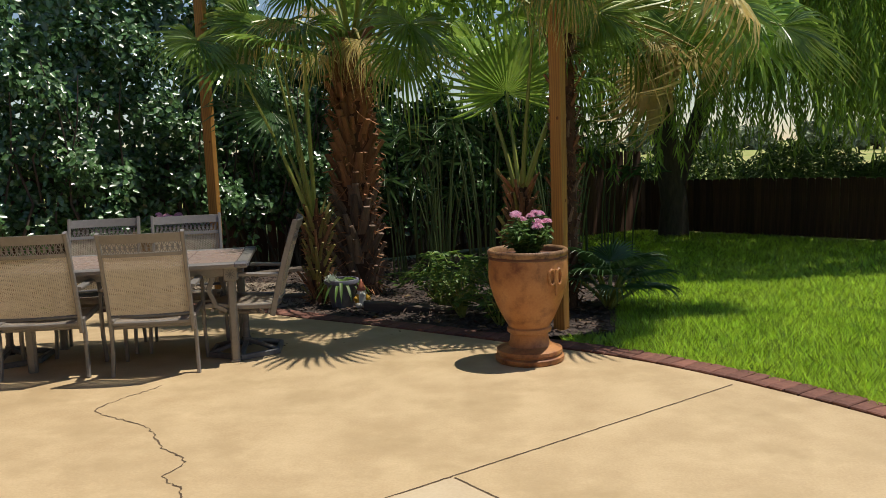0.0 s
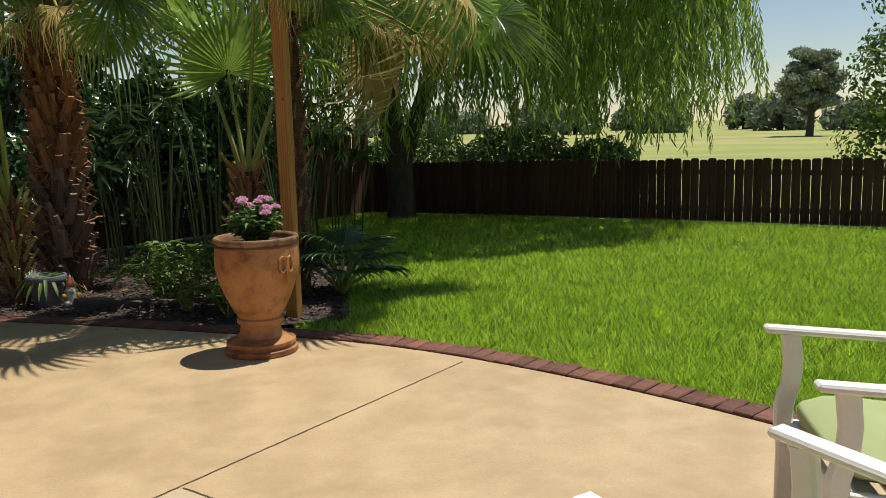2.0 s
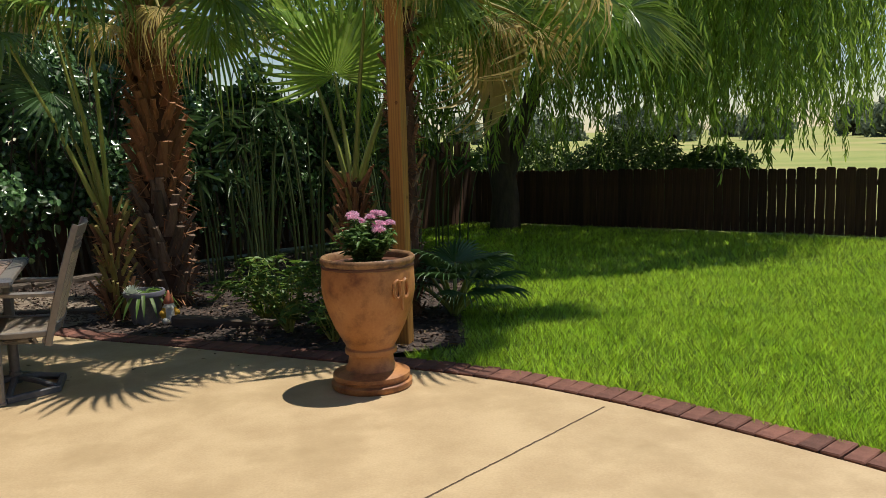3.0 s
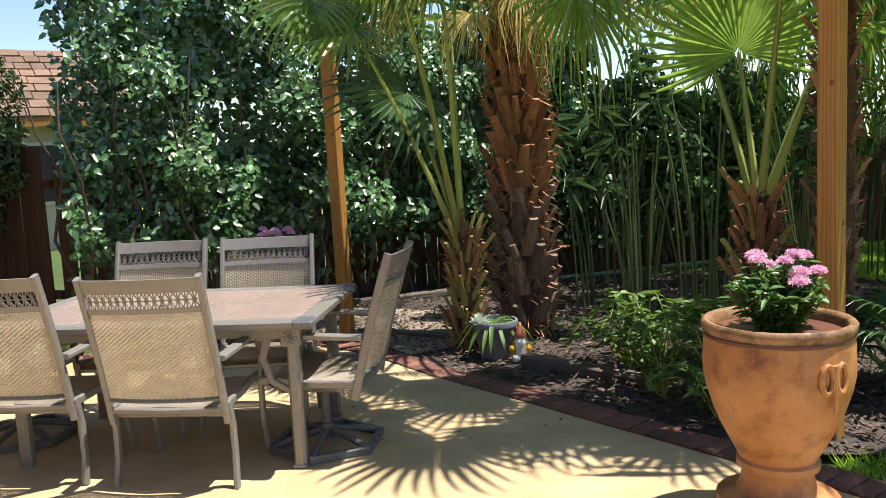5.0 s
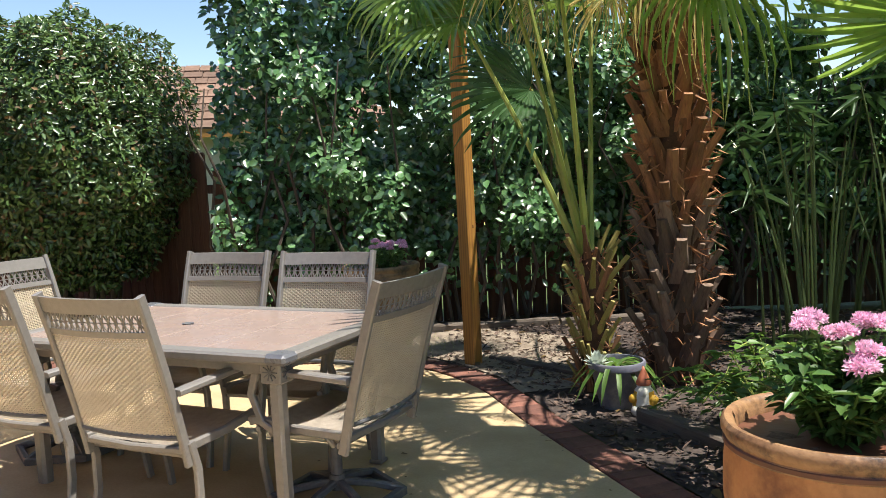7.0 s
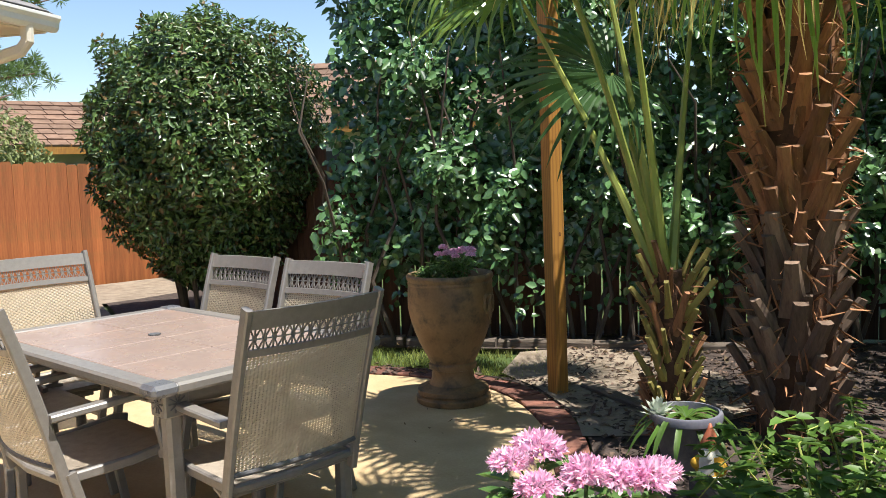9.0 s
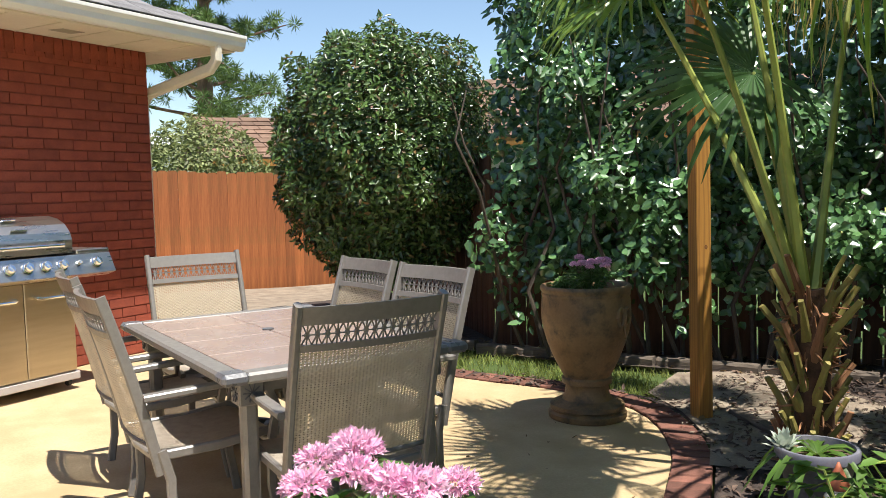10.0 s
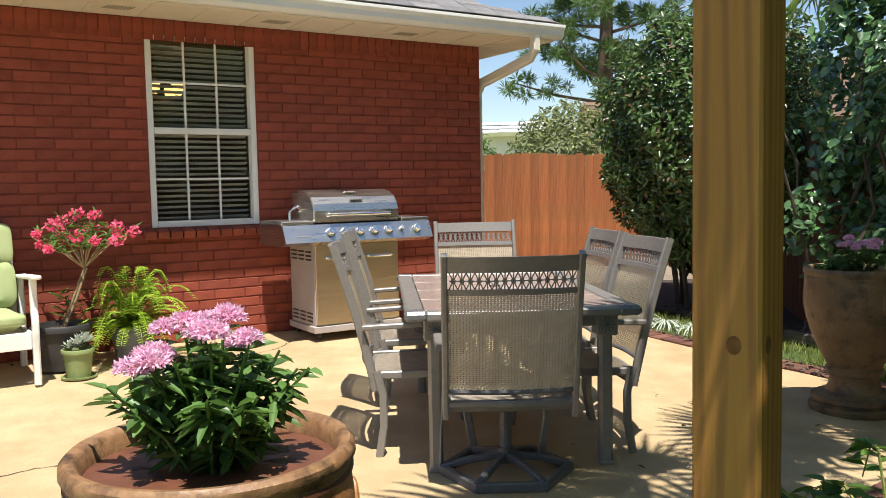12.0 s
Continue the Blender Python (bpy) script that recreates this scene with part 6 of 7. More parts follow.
def make_pine(x, y, h):
    t = thing("pine_tree", pose(x, y, 0), "tall pine tree with tufted needles behind the fence", "tree")
    bm = bmesh.new()
    tube(bm, [(0, 0, -0.3), (0.1, 0.1, h * 0.3), (-0.05, 0.2, h * 0.6), (0.1, 0.1, h)], [0.34, 0.28, 0.2, 0.05], 10)
    P, D = [], []
    g = random.Random(12)
    for i in range(34):
        z = h * (0.30 + 0.68 * i / 34)
        a = 2.4 * i
        L = (1 - 0.6 * i / 34) * g.uniform(2.2, 4.0)
        e = Vector((L * math.cos(a), L * math.sin(a), z + g.uniform(-0.5, 0.7)))
        tube(bm, [(0, 0.1, z - 0.3), (e.x * 0.5, e.y * 0.5, z), tuple(e)], [0.07, 0.05, 0.02], 6, False)
        for k in range(14):
            s = 0.35 + 0.7 * k / 13
            c = Vector((e.x * s, e.y * s, z + (e.z - z) * s)) + Vector((g.uniform(-0.5, 0.5), g.uniform(-0.5, 0.5), g.uniform(-0.35, 0.3)))
            for q in range(60):
                d = Vector((g.gauss(0, 1), g.gauss(0, 1), g.gauss(0, 0.8) + 0.1)).normalized()
                P.append(c + d * 0.05)
                D.append(d)
    part("trunk", bm, PINE_BARK, t, "grey-brown trunk and limbs", True)
    m = len(P)
    leaves("needles", P, D, rand_dirs(m), rng.uniform(0.2, 0.36, m), 0.026, PINE_NEEDLE, t, "tufts of long needles", 0.1, 0.15)


make_pine(-27.5, 9.6, 13)


# ---- neighbouring houses ----
def make_neighbour(x, y, turn, w, d, wall_h, rise, label, wall_mat, roof_mat, rows=9):
    t = thing("neighbour_house", pose(x, y, 0, 0, 0, turn), label, "house", "houses beyond the fences")
    bm = bmesh.new()
    box(bm, (w, d, wall_h + 0.3), (0, 0, wall_h / 2 - 0.15))
    wall = part("wall", bm, wall_mat, t)
    bm = bmesh.new()
    o = 0.5
    pts = [(-w / 2 - o, -d / 2 - o, wall_h), (w / 2 + o, -d / 2 - o, wall_h), (w / 2 + o, 0, wall_h + rise), (-w / 2 - o, 0, wall_h + rise), (-w / 2 - o, d / 2 + o, wall_h), (w / 2 + o, d / 2 + o, wall_h)]
    v = [bm.verts.new(p) for p in pts]
    for f in ((0, 1, 2, 3), (3, 2, 5, 4), (0, 3, 4), (1, 5, 2), (0, 4, 5, 1)):
        bm.faces.new([v[i] for i in f])
    roof = part("roof", bm, roof_mat, t)
    # courses of shingles on the near slope
    ang = math.degrees(math.atan2(rise, d / 2 + o))
    for r in range(rows):
        s = (r + 0.4) / rows
        bm = bmesh.new()
        u = -w / 2 - o
        while u < w / 2 + o - 0.1:
            k = random.uniform(0.25, 0.45)
            box(bm, (k - 0.02, (d / 2 + o) / rows * 1.15, 0.04), (u + k / 2, -(d / 2 + o) * (1 - s), wall_h + rise * s + 0.02 + random.uniform(0, 0.02)), (ang - 3, 0, 0))
            u += k
        part("shingle_course", bm, roof_mat, roof)
    bm = bmesh.new()
    box(bm, (w + 2 * o, 0.04, 0.2), (0, -d / 2 - o - 0.03, wall_h - 0.06))
    part("fascia", bm, POST_WOOD if roof_mat is BROWN_SHINGLE else WHITE_PAINT, t)
    for k in range(3):
        win = new("window")
        win.parent = t
        bm = bmesh.new()
        box(bm, (1.0, 0.06, 1.2), (-w / 2 + w * (k + 0.5) / 3, -d / 2 - 0.02, wall_h * 0.58), (0, 0, 0), 0.01)
        part("frame", bm, WHITE_PAINT, win)
        bm = bmesh.new()
        box(bm, (0.86, 0.04, 1.06), (-w / 2 + w * (k + 0.5) / 3, -d / 2 - 0.05, wall_h * 0.58))
        part("pane", bm, POT_DARK, win, "dark window pane")
    return t


make_neighbour(-15.8, 16.5, 45, 9, 7, 2.45, 1.7, "neighbour's tan house with a brown shake roof", NEIGHBOUR_WALL, BROWN_SHINGLE)
make_neighbour(-20.5, 13.3, 90, 9, 6, 2.25, 1.2, "neighbour's house with weathered brown shingles", NEIGHBOUR_WALL, BROWN_SHINGLE)
make_neighbour(-45, 6.5, 88, 16, 8, 4.0, 0.9, "distant white two-storey house", FAR_WHITE, FAR_WHITE, 3)


# ---- planting bed: soil, chips, timbers ----
sheet("dry_soil", [(-3.1, 9.12), (-2.6, 9.0), (-2.05, 8.75), (-1.72, 8.45), (-1.45, 8.75), (-1.3, 9.5), (-2.0, 10.2), (-3.2, 10.3), (-3.5, 9.7)], 0.022, 0.3, DRY_SOIL, "pale dry soil round the wooden post", category="soil")
sheet("vine_bed", [(-8.6, 8.0), (-6.6, 7.6), (-5.55, 8.5), (-4.6, 9.05), (-3.0, 10.25), (-1.6, 11.4), (-2.2, 12.2), (-5.3, 9.2), (-9, 9.4)], 0.016, 0.4, MULCH, "dark mulch strip along the vine hedge", category="mulch bed")


sheet("side_yard", [(-10.2, 2.5), (-6.95, 6.5), (-6.6, 7.55), (-8.6, 7.95), (-9, 9.35), (-10.75, 9.5)], 0.01, 0.5, DRY_SOIL, "bare dry soil between house and cedar fence", category="soil")


def scatter(name, poly, n, size, material, label, flat=0.25, lift=0.02):
    """Small chips strewn over an outline."""
    xs, ys = [p[0] for p in poly], [p[1] for p in poly]
    x, y = rng.uniform(min(xs), max(xs), n), rng.uniform(min(ys), max(ys), n)
    k = inside_many(x, y, poly)
    x, y = x[k], y[k]
    m = len(x)
    P = np.stack([x, y, ground_many(x, y) + lift + rng.uniform(0, 0.015, m)], axis=1)
    D = rand_dirs(m) * np.array([1, 1, flat])
    N = rand_dirs(m) * 0.5 + np.array([0, 0, 1])
    return tagged(leaves(name, P, D, N, size * rng.uniform(0.4, 1.6, m), size * 0.4 * rng.uniform(0.5, 1.5, m), material, None, "", 0.3, 0.1), label, "mulch", kind="stuff")


scatter("mulch_chips", BED, 26000, 0.05, CHIP, "dark shredded bark chips on the bed")
scatter("fallen_leaves", BED, 700, 0.07, BUSH_BROWN, "scattered dry brown leaves on the mulch")
scatter("soil_crumbs", [(-3.1, 9.12), (-1.72, 8.45), (-1.3, 9.5), (-2.0, 10.2), (-3.2, 10.3)], 1500, 0.022, DRY_SOIL, "crumbs and straw on the dry soil", lift=0.03)
scatter("vine_litter", [(-6.6, 7.8), (-4.6, 9.0), (-1.6, 11.4), (-2.2, 12.2), (-5.3, 9.2)], 2600, 0.06, BUSH_BROWN, "dry leaf litter under the vines")
patio_litter = [(-1.2, 6.2), (0.2, 6.4), (-1.6, 8.2), (-3.2, 8.4), (-3.6, 7.4)]
scatter("patio_litter", patio_litter, 60, 0.03, BUSH_BROWN, "a few crumbs of dry leaf on the patio", lift=0.006)
scatter("wall_litter", [(-4.8, 4.4), (-3.3, 2.4), (-3.0, 2.7), (-4.5, 4.7)], 90, 0.05, BUSH_BROWN, "dry leaves lying along the house wall", lift=0.006)

strip = []
for x, y in zip(rng.uniform(-6.2, -2.2, 26000), rng.uniform(7.4, 10.4, 26000)):
    strip.append((x, y, 1.0))
strip = np.array(strip)
ex = np.array([[p.x, p.y] for p in EDGE])
near_d = np.sqrt(((strip[:, None, :2] - ex[None, 100::2, :]) ** 2).sum(-1).min(1))
side = inside_many(strip[:, 0], strip[:, 1], [(-5.9, 7.25), (-4.9, 7.75), (-4.3, 8.3), (-3.6, 8.85), (-2.9, 9.0), (-2.9, 9.6), (-3.4, 9.85), (-4.6, 8.95), (-5.6, 8.35), (-6.3, 7.6)])
patchy = np.sin(strip[:, 0] * 6) + np.sin(strip[:, 1] * 7 + 1) + rng.normal(0, 0.6, len(strip)) > -1.2
blades("strip_grass", strip[side & (near_d > 0.2) & patchy], STRIP_GRASS, 0.07, 0.0045, "patchy grass strip between patio and vines")


def make_timber(x, y, turn, length, w, h, label, lift=0.0):
    bm = bmesh.new()
    n = 10
    rows = []
    for i in range(n + 1):
        q = -length / 2 + length * i / n
        rows.append([bm.verts.new((q, a * w / 2 + random.uniform(-1, 1) * 0.004, b + random.uniform(-1, 1) * 0.005)) for a, b in ((-1, 0), (-1, h * 0.8), (-0.75, h), (0.75, h), (1, h * 0.8), (1, 0))])
    for a, b in zip(rows, rows[1:]):
        for k in range(6):
            bm.faces.new((a[k], a[(k + 1) % 6], b[(k + 1) % 6], b[k]))
    bm.faces.new(rows[0])
    bm.faces.new(rows[-1][::-1])
    bmesh.ops.recalc_face_normals(bm, faces=bm.faces[:])
    ob = part("landscape_timber", bm, TIMBER)
    ob.matrix_world = pose(x, y, ground_z(x, y) - 0.01 + lift, 0, 0, turn)
    return tagged(ob, label, "timber", "landscape timbers")


make_timber(-0.36, 7.93, -31, 1.0, 0.11, 0.085, "weathered grey timber lying in the mulch bed", 0.012)
make_timber(-1.95, 9.15, -14, 0.95, 0.1, 0.05, "weathered timber half sunk in dry soil", 0.012)
for i in range(6):
    p = Vector((-5.75, 8.3)).lerp(Vector((-1.9, 11.2)), (i + 0.5) / 6)
    make_timber(p.x, p.y, 37 + random.uniform(-3, 3), 0.78, 0.1, 0.09, "weathered edging timber along the vine bed")


# ---- gnome, pots ----
def make_gnome(x, y):
    """A small seated figure: plain turned shape with its paint set by height."""
    bm = bmesh.new()
    lathe(bm, [(0.05, 0.0), (0.068, 0.015), (0.07, 0.05), (0.06, 0.085), (0.062, 0.11), (0.056, 0.14), (0.04, 0.16), (0.044, 0.175), (0.047, 0.19), (0.03, 0.225), (0.014, 0.26), (0.004, 0.285)], 20)
    for s in (-1, 1):
        r = bmesh.ops.create_uvsphere(bm, u_segments=10, v_segments=8, radius=0.032, matrix=pose(s * 0.038, -0.055, 0.028))
        r = bmesh.ops.create_uvsphere(bm, u_segments=10, v_segments=8, radius=0.03, matrix=pose(s * 0.058, -0.02, 0.09))
    bmesh.ops.create_uvsphere(bm, u_segments=10, v_segments=8, radius=0.034, matrix=pose(0, -0.035, 0.135))
    for f in bm.faces:
        c = f.calc_center_median()
        f.smooth = True
        if c.z > 0.182:
            f.material_index = 1
        elif 0.055 < c.z < 0.13 and abs(c.x) + (0.03 if c.y > -0.04 else 0) > 0.03:
            f.material_index = 2
    ob = part("garden_gnome", bm, GNOME_WHITE)
    ob.data.materials.append(mat("gnome_hat", (0.42, 0.13, 0.06), (0.36, 0.10, 0.05), scale=20, rough=0.6))
    ob.data.materials.append(mat("gnome_coat", (0.62, 0.36, 0.03), (0.55, 0.30, 0.03), scale=20, rough=0.6))
    ob.matrix_world = pose(x, y, ground_z(x, y) + 0.02, 0, 0, 12)
    return tagged(ob, "small painted garden gnome with pointed hat and yellow coat", "gnome")


make_gnome(-0.85, 8.36)


def make_pot(x, y, r, h, material, label, name="plant_pot", foot=0.72):
    t = thing(name, pose(x, y, ground_z(x, y) + 0.012), label, "pot")
    bm = bmesh.new()
    lathe(bm, [(r * foot, 0), (r * foot * 1.02, 0.01), (r * 0.9, h * 0.84), (r * 0.92, h * 0.85), (r, h * 0.86), (r * 1.01, h * 0.97), (r * 0.98, h), (r * 0.9, h), (r * 0.87, h * 0.85)], 32)
    part("body", bm, material, t, "", True)
    bm = bmesh.new()
    lathe(bm, [(r * 0.865, h * 0.8), (r * 0.86, h * 0.86), (r * 0.4, h * 0.88), (0.01, h * 0.88)], 24)
    part("soil", bm, SOIL, t, "dark soil")
    return t


def strap_plant(x, y, z, n, length, material, label, width=0.035):
    t = thing("strap_leaf_plant", pose(x, y, z), label, "plant")
    V, F = [], []
    for i in range(n):
        a = 2.4 * i
        d = Vector((math.cos(a), math.sin(a), 0))
        s = Vector((-d.y, d.x, 0))
        L = length * random.uniform(0.7, 1.15)
        k0 = len(V)
        up = random.uniform(0.25, 0.8)
        for j in range(6):
            q = j / 5
            p = d * L * q * 0.85 + Vector((0, 0, L * (up * q - (up + 0.55) * q * q * 0.9)))
            w = width * (0.35 + 1.2 * q * (1.25 - q)) * (0 if j == 5 else 1) * 0.5 + 0.001
            V += [p - s * w + Vector((0, 0, w * 0.4)), p, p + s * w + Vector((0, 0, w * 0.4))]
            if j:
                b = k0 + 3 * j
                F += [(b - 3, b - 2, b + 1, b), (b - 2, b - 1, b + 2, b + 1)]
    soup("foliage", [tuple(v) for v in V], F, material, t, "long arching strap leaves", True)
    return t


POTP = (-1.06, 8.47)
make_pot(*POTP, 0.175, 0.29, POT_GREY, "grey-blue glazed pot with a pale rim in the mulch", foot=0.62)
strap_plant(POTP[0], POTP[1], ground_z(*POTP) + 0.26, 17, 0.36, LIGHT_LEAF, "arching green strap-leaf plant growing in the grey pot")


def rosette(x, y, z, r, n, material, label):
    t = thing("succulent", pose(x, y, z), label, "plant")
    P, D, N = [], [], []
    for i in range(n):
        a = 2.4 * i
        e = 0.2 + 1.1 * (1 - i / n)
        d = (math.cos(a) * math.cos(e), math.sin(a) * math.cos(e), math.sin(e))
        P.append((0, 0, 0))
        D.append(d)
        N.append((-d[0], -d[1], 1))
    leaves("foliage", P, D, N, r * rng.uniform(0.8, 1.1, n), r * 0.35, material, t, "fleshy pale leaves", 0.4, -0.1)
    return t


rosette(POTP[0] - 0.09, POTP[1] - 0.1, ground_z(*POTP) + 0.27, 0.11, 30, SUCCULENT, "pale grey-green succulent rosette in the grey pot")


# ---- light green sprawling shrub beside the urn ----
def sprawl(x, y, n, reach, height, leaf, material, label):
    t = thing("sprawling_shrub", pose(x, y, ground_z(x, y)), label, "shrub")
    bm = bmesh.new()
    P, D, N = [], [], []
    for i in range(n):
        a = 2.4 * i + random.uniform(-0.3, 0.3)
        L = reach * random.uniform(0.5, 1.1)
        h = height * random.uniform(0.5, 1.1)
        d = Vector((math.cos(a), math.sin(a), 0))
        pts = [d * L * s + Vector((random.uniform(-0.02, 0.02), random.uniform(-0.02, 0.02), h * math.sin(s * 2.3))) for s in (0, 0.2, 0.4, 0.6, 0.8, 1.0)]
        tube(bm, pts, [0.006, 0.005, 0.004, 0.004, 0.003, 0.002], 5, False)
        for k in range(26):
            s = 0.12 + 0.88 * k / 25
            j = min(4, int(s * 5))
            q = pts[j].lerp(pts[j + 1], s * 5 - j)
            b = random.uniform(0, 6.28)
            P.append(q)
            D.append((math.cos(b) + d.x * 0.4, math.sin(b) + d.y * 0.4, random.uniform(-0.3, 0.5)))
            N.append((random.uniform(-0.4, 0.4), random.uniform(-0.4, 0.4), 1))
    part("stem", bm, PETIOLE, t, "thin arching green stems")
    m = len(P)
    leaves("foliage", P, D, N, leaf * rng.uniform(0.6, 1.3, m), leaf * 0.5 * rng.uniform(0.7, 1.2, m), material, t, "light green toothed leaves", 0.25, 0.2)


sprawl(0.14, 7.42, 20, 0.5, 0.55, 0.075, LIGHT_LEAF, "light green sprawling shrub beside the mulch path")
sprawl(-0.05, 8.05, 20, 0.55, 0.55, 0.075, LIGHT_LEAF, "light green shrub in the shade of the palms")
sprawl(0.45, 7.0, 14, 0.4, 0.42, 0.07, LIGHT_LEAF, "light green shrub behind the terracotta urn")


# ---- gas grill ----
def make_grill():
    t = thing("gas_grill", wall_pose(1.67, 0.06, ground_z(-5.2, 4.9) + 0.005), "stainless steel gas grill cart against the brick wall", "grill")
    bm = bmesh.new()
    box(bm, (0.76, 0.5, 0.70), (0, 0.29, 0.42), (0, 0, 0), 0.006)
    part("cabinet", bm, GREY_PANEL, t, "grey painted side panels")
    bm = bmesh.new()
    box(bm, (0.80, 0.54, 0.055), (0, 0.29, 0.075), (0, 0, 0), 0.006)
    part("base", bm, GREY_PANEL, t)
    for s in (-1, 1):
        bm = bmesh.new()
        box(bm, (0.372, 0.018, 0.64), (s * 0.189, 0.552, 0.435), (0, 0, 0), 0.004)
        door = part("door", bm, STEEL_DOOR, t, "brushed steel door")
        bm = bmesh.new()
        x = s * 0.185
        tube(bm, [(x - 0.11, 0.565, 0.66), (x - 0.11, 0.60, 0.655), (x - 0.09, 0.612, 0.65), (x + 0.09, 0.612, 0.65), (x + 0.11, 0.60, 0.655), (x + 0.11, 0.565, 0.66)], 0.011, 8)
        part("handle", bm, CHROME, door, "chrome bar handle", True)
    for z0 in (0.70, 0.20):
        for i in range(3):
            for j in range(3):
                bm = bmesh.new()
                box(bm, (0.008, 0.11, 0.014), (0.381, 0.13 + i * 0.15, z0 - j * 0.032), (0, 0, 0), 0.003)
                part("vent_slot", bm, BLACK, t, "dark vent slot")
    # control panel
    bm = bmesh.new()
    prof = [(0.10, 0.76), (0.57, 0.76), (0.665, 0.79), (0.60, 0.925), (0.10, 0.925)]
    a = [bm.verts.new((-0.66, y, z)) for y, z in prof]
    b = [bm.verts.new((0.66, y, z)) for y, z in prof]
    for k in range(5):
        bm.faces.new((a[k], a[(k + 1) % 5], b[(k + 1) % 5], b[k]))
    bm.faces.new(a[::-1])
    bm.faces.new(b)
    bmesh.ops.recalc_face_normals(bm, faces=bm.faces[:])
    panel = part("control_panel", bm, STEEL, t, "sloped stainless control panel")
    for i, x in enumerate((0.27, 0.14, 0.01, -0.12, -0.25, -0.37, -0.52)):
        bm = bmesh.new()
        m = pose(x, 0.634, 0.862, -64, 0, 0)
        r = 0.014 if i == 5 else 0.031
        b2 = bmesh.new()
        lathe(b2, [(r * 1.25, 0), (r * 1.25, 0.006), (r, 0.008), (r * 0.95, 0.032), (r * 0.8, 0.038), (0.001, 0.038)], 18)
        box(b2, (r * 0.4, r * 1.9, 0.012), (0, 0, 0.042), (0, 0, 20), 0.003)
        for v in b2.verts:
            v.co = m @ v.co
        part("knob", b2, CHROME, panel, "chrome control knob", True)
        bm.free()
    for i in range(6):
        bm = bmesh.new()
        box(bm, (0.016, 0.004, 0.022), (0.545 - i * 0.021, 0.641, 0.83), (-26, 0, 0))
        part("logo_bar", bm, GREY_PANEL, panel, "plain raised logo bar")
    # side shelves
    for s in (-1, 1):
        bm = bmesh.new()
        box(bm, (0.27, 0.47, 0.03), (s * 0.53, 0.36, 0.942), (0, 0, 0), 0.006)
        part("side_shelf", bm, STEEL, t, "steel side shelf")
    # hood
    prof = [(0.57, 0.94), (0.575, 1.03), (0.555, 1.085), (0.505, 1.14), (0.43, 1.178), (0.33, 1.198), (0.2, 1.195), (0.12, 1.17), (0.10, 0.94)]
    bm = bmesh.new()
    a = [bm.verts.new((-0.385, y, z)) for y, z in prof]
    b = [bm.verts.new((0.385, y, z)) for y, z in prof]
    for k in range(len(prof)):
        bm.faces.new((a[k], a[(k + 1) % len(prof)], b[(k + 1) % len(prof)], b[k]))
    bm.faces.new(a[::-1])
    bm.faces.new(b)
    bmesh.ops.recalc_face_normals(bm, faces=bm.faces[:])
    bmesh.ops.bevel(bm, geom=[e for e in bm.edges if abs(e.verts[0].co.x - e.verts[1].co.x) < 0.01], offset=0.008, segments=1, affect="EDGES")
    hood = part("hood", bm, STEEL, t, "rounded stainless hood")
    bm = bmesh.new()
    tube(bm, [(-0.27, 0.57, 0.995), (-0.27, 0.63, 1.0), (0.27, 0.63, 1.0), (0.27, 0.57, 0.995)], 0.015, 10)
    part("handle", bm, CHROME, hood, "chrome hood handle", True)
    bm = bmesh.new()
    box(bm, (0.12, 0.008, 0.03), (0.0, 0.545, 1.105), (-45, 0, 0), 0.003)
    part("badge", bm, CHROME, hood, "plain badge plate")
    bm = bmesh.new()
    box(bm, (0.10, 0.008, 0.055), (0.02, 0.46, 1.172), (-65, 0, 0), 0.006)
    part("thermometer", bm, CHROME, hood, "framed thermometer")
    bm = bmesh.new()
    tube(bm, [(0.44, 0.2, 0.95), (0.44, 0.2, 1.02), (0.41, 0.22, 1.05), (0.385, 0.25, 1.07)], 0.012, 8)
    part("hinge_bracket", bm, CHROME, hood, "", True)
    for x in (-0.34, 0.34):
        for y in (0.08, 0.5):
            bm = bmesh.new()
            tube(bm, [(x - 0.012, y, 0.026), (x + 0.012, y, 0.026)], 0.026, 12)
            part("caster", bm, BLACK, t, "small black caster")
            bm = bmesh.new()
            box(bm, (0.03, 0.03, 0.016), (x, y, 0.048))
            part("caster_plate", bm, CHROME, t)
    bm = bmesh.new()
    tube(bm, [(-0.6, 0.3, 0.92), (-0.62, 0.25, 0.82), (-0.5, 0.2, 0.72), (-0.4, 0.2, 0.7)], 0.008, 6)
    part("gas_hose", bm, BLACK, t, "black gas hose", True)


make_grill()


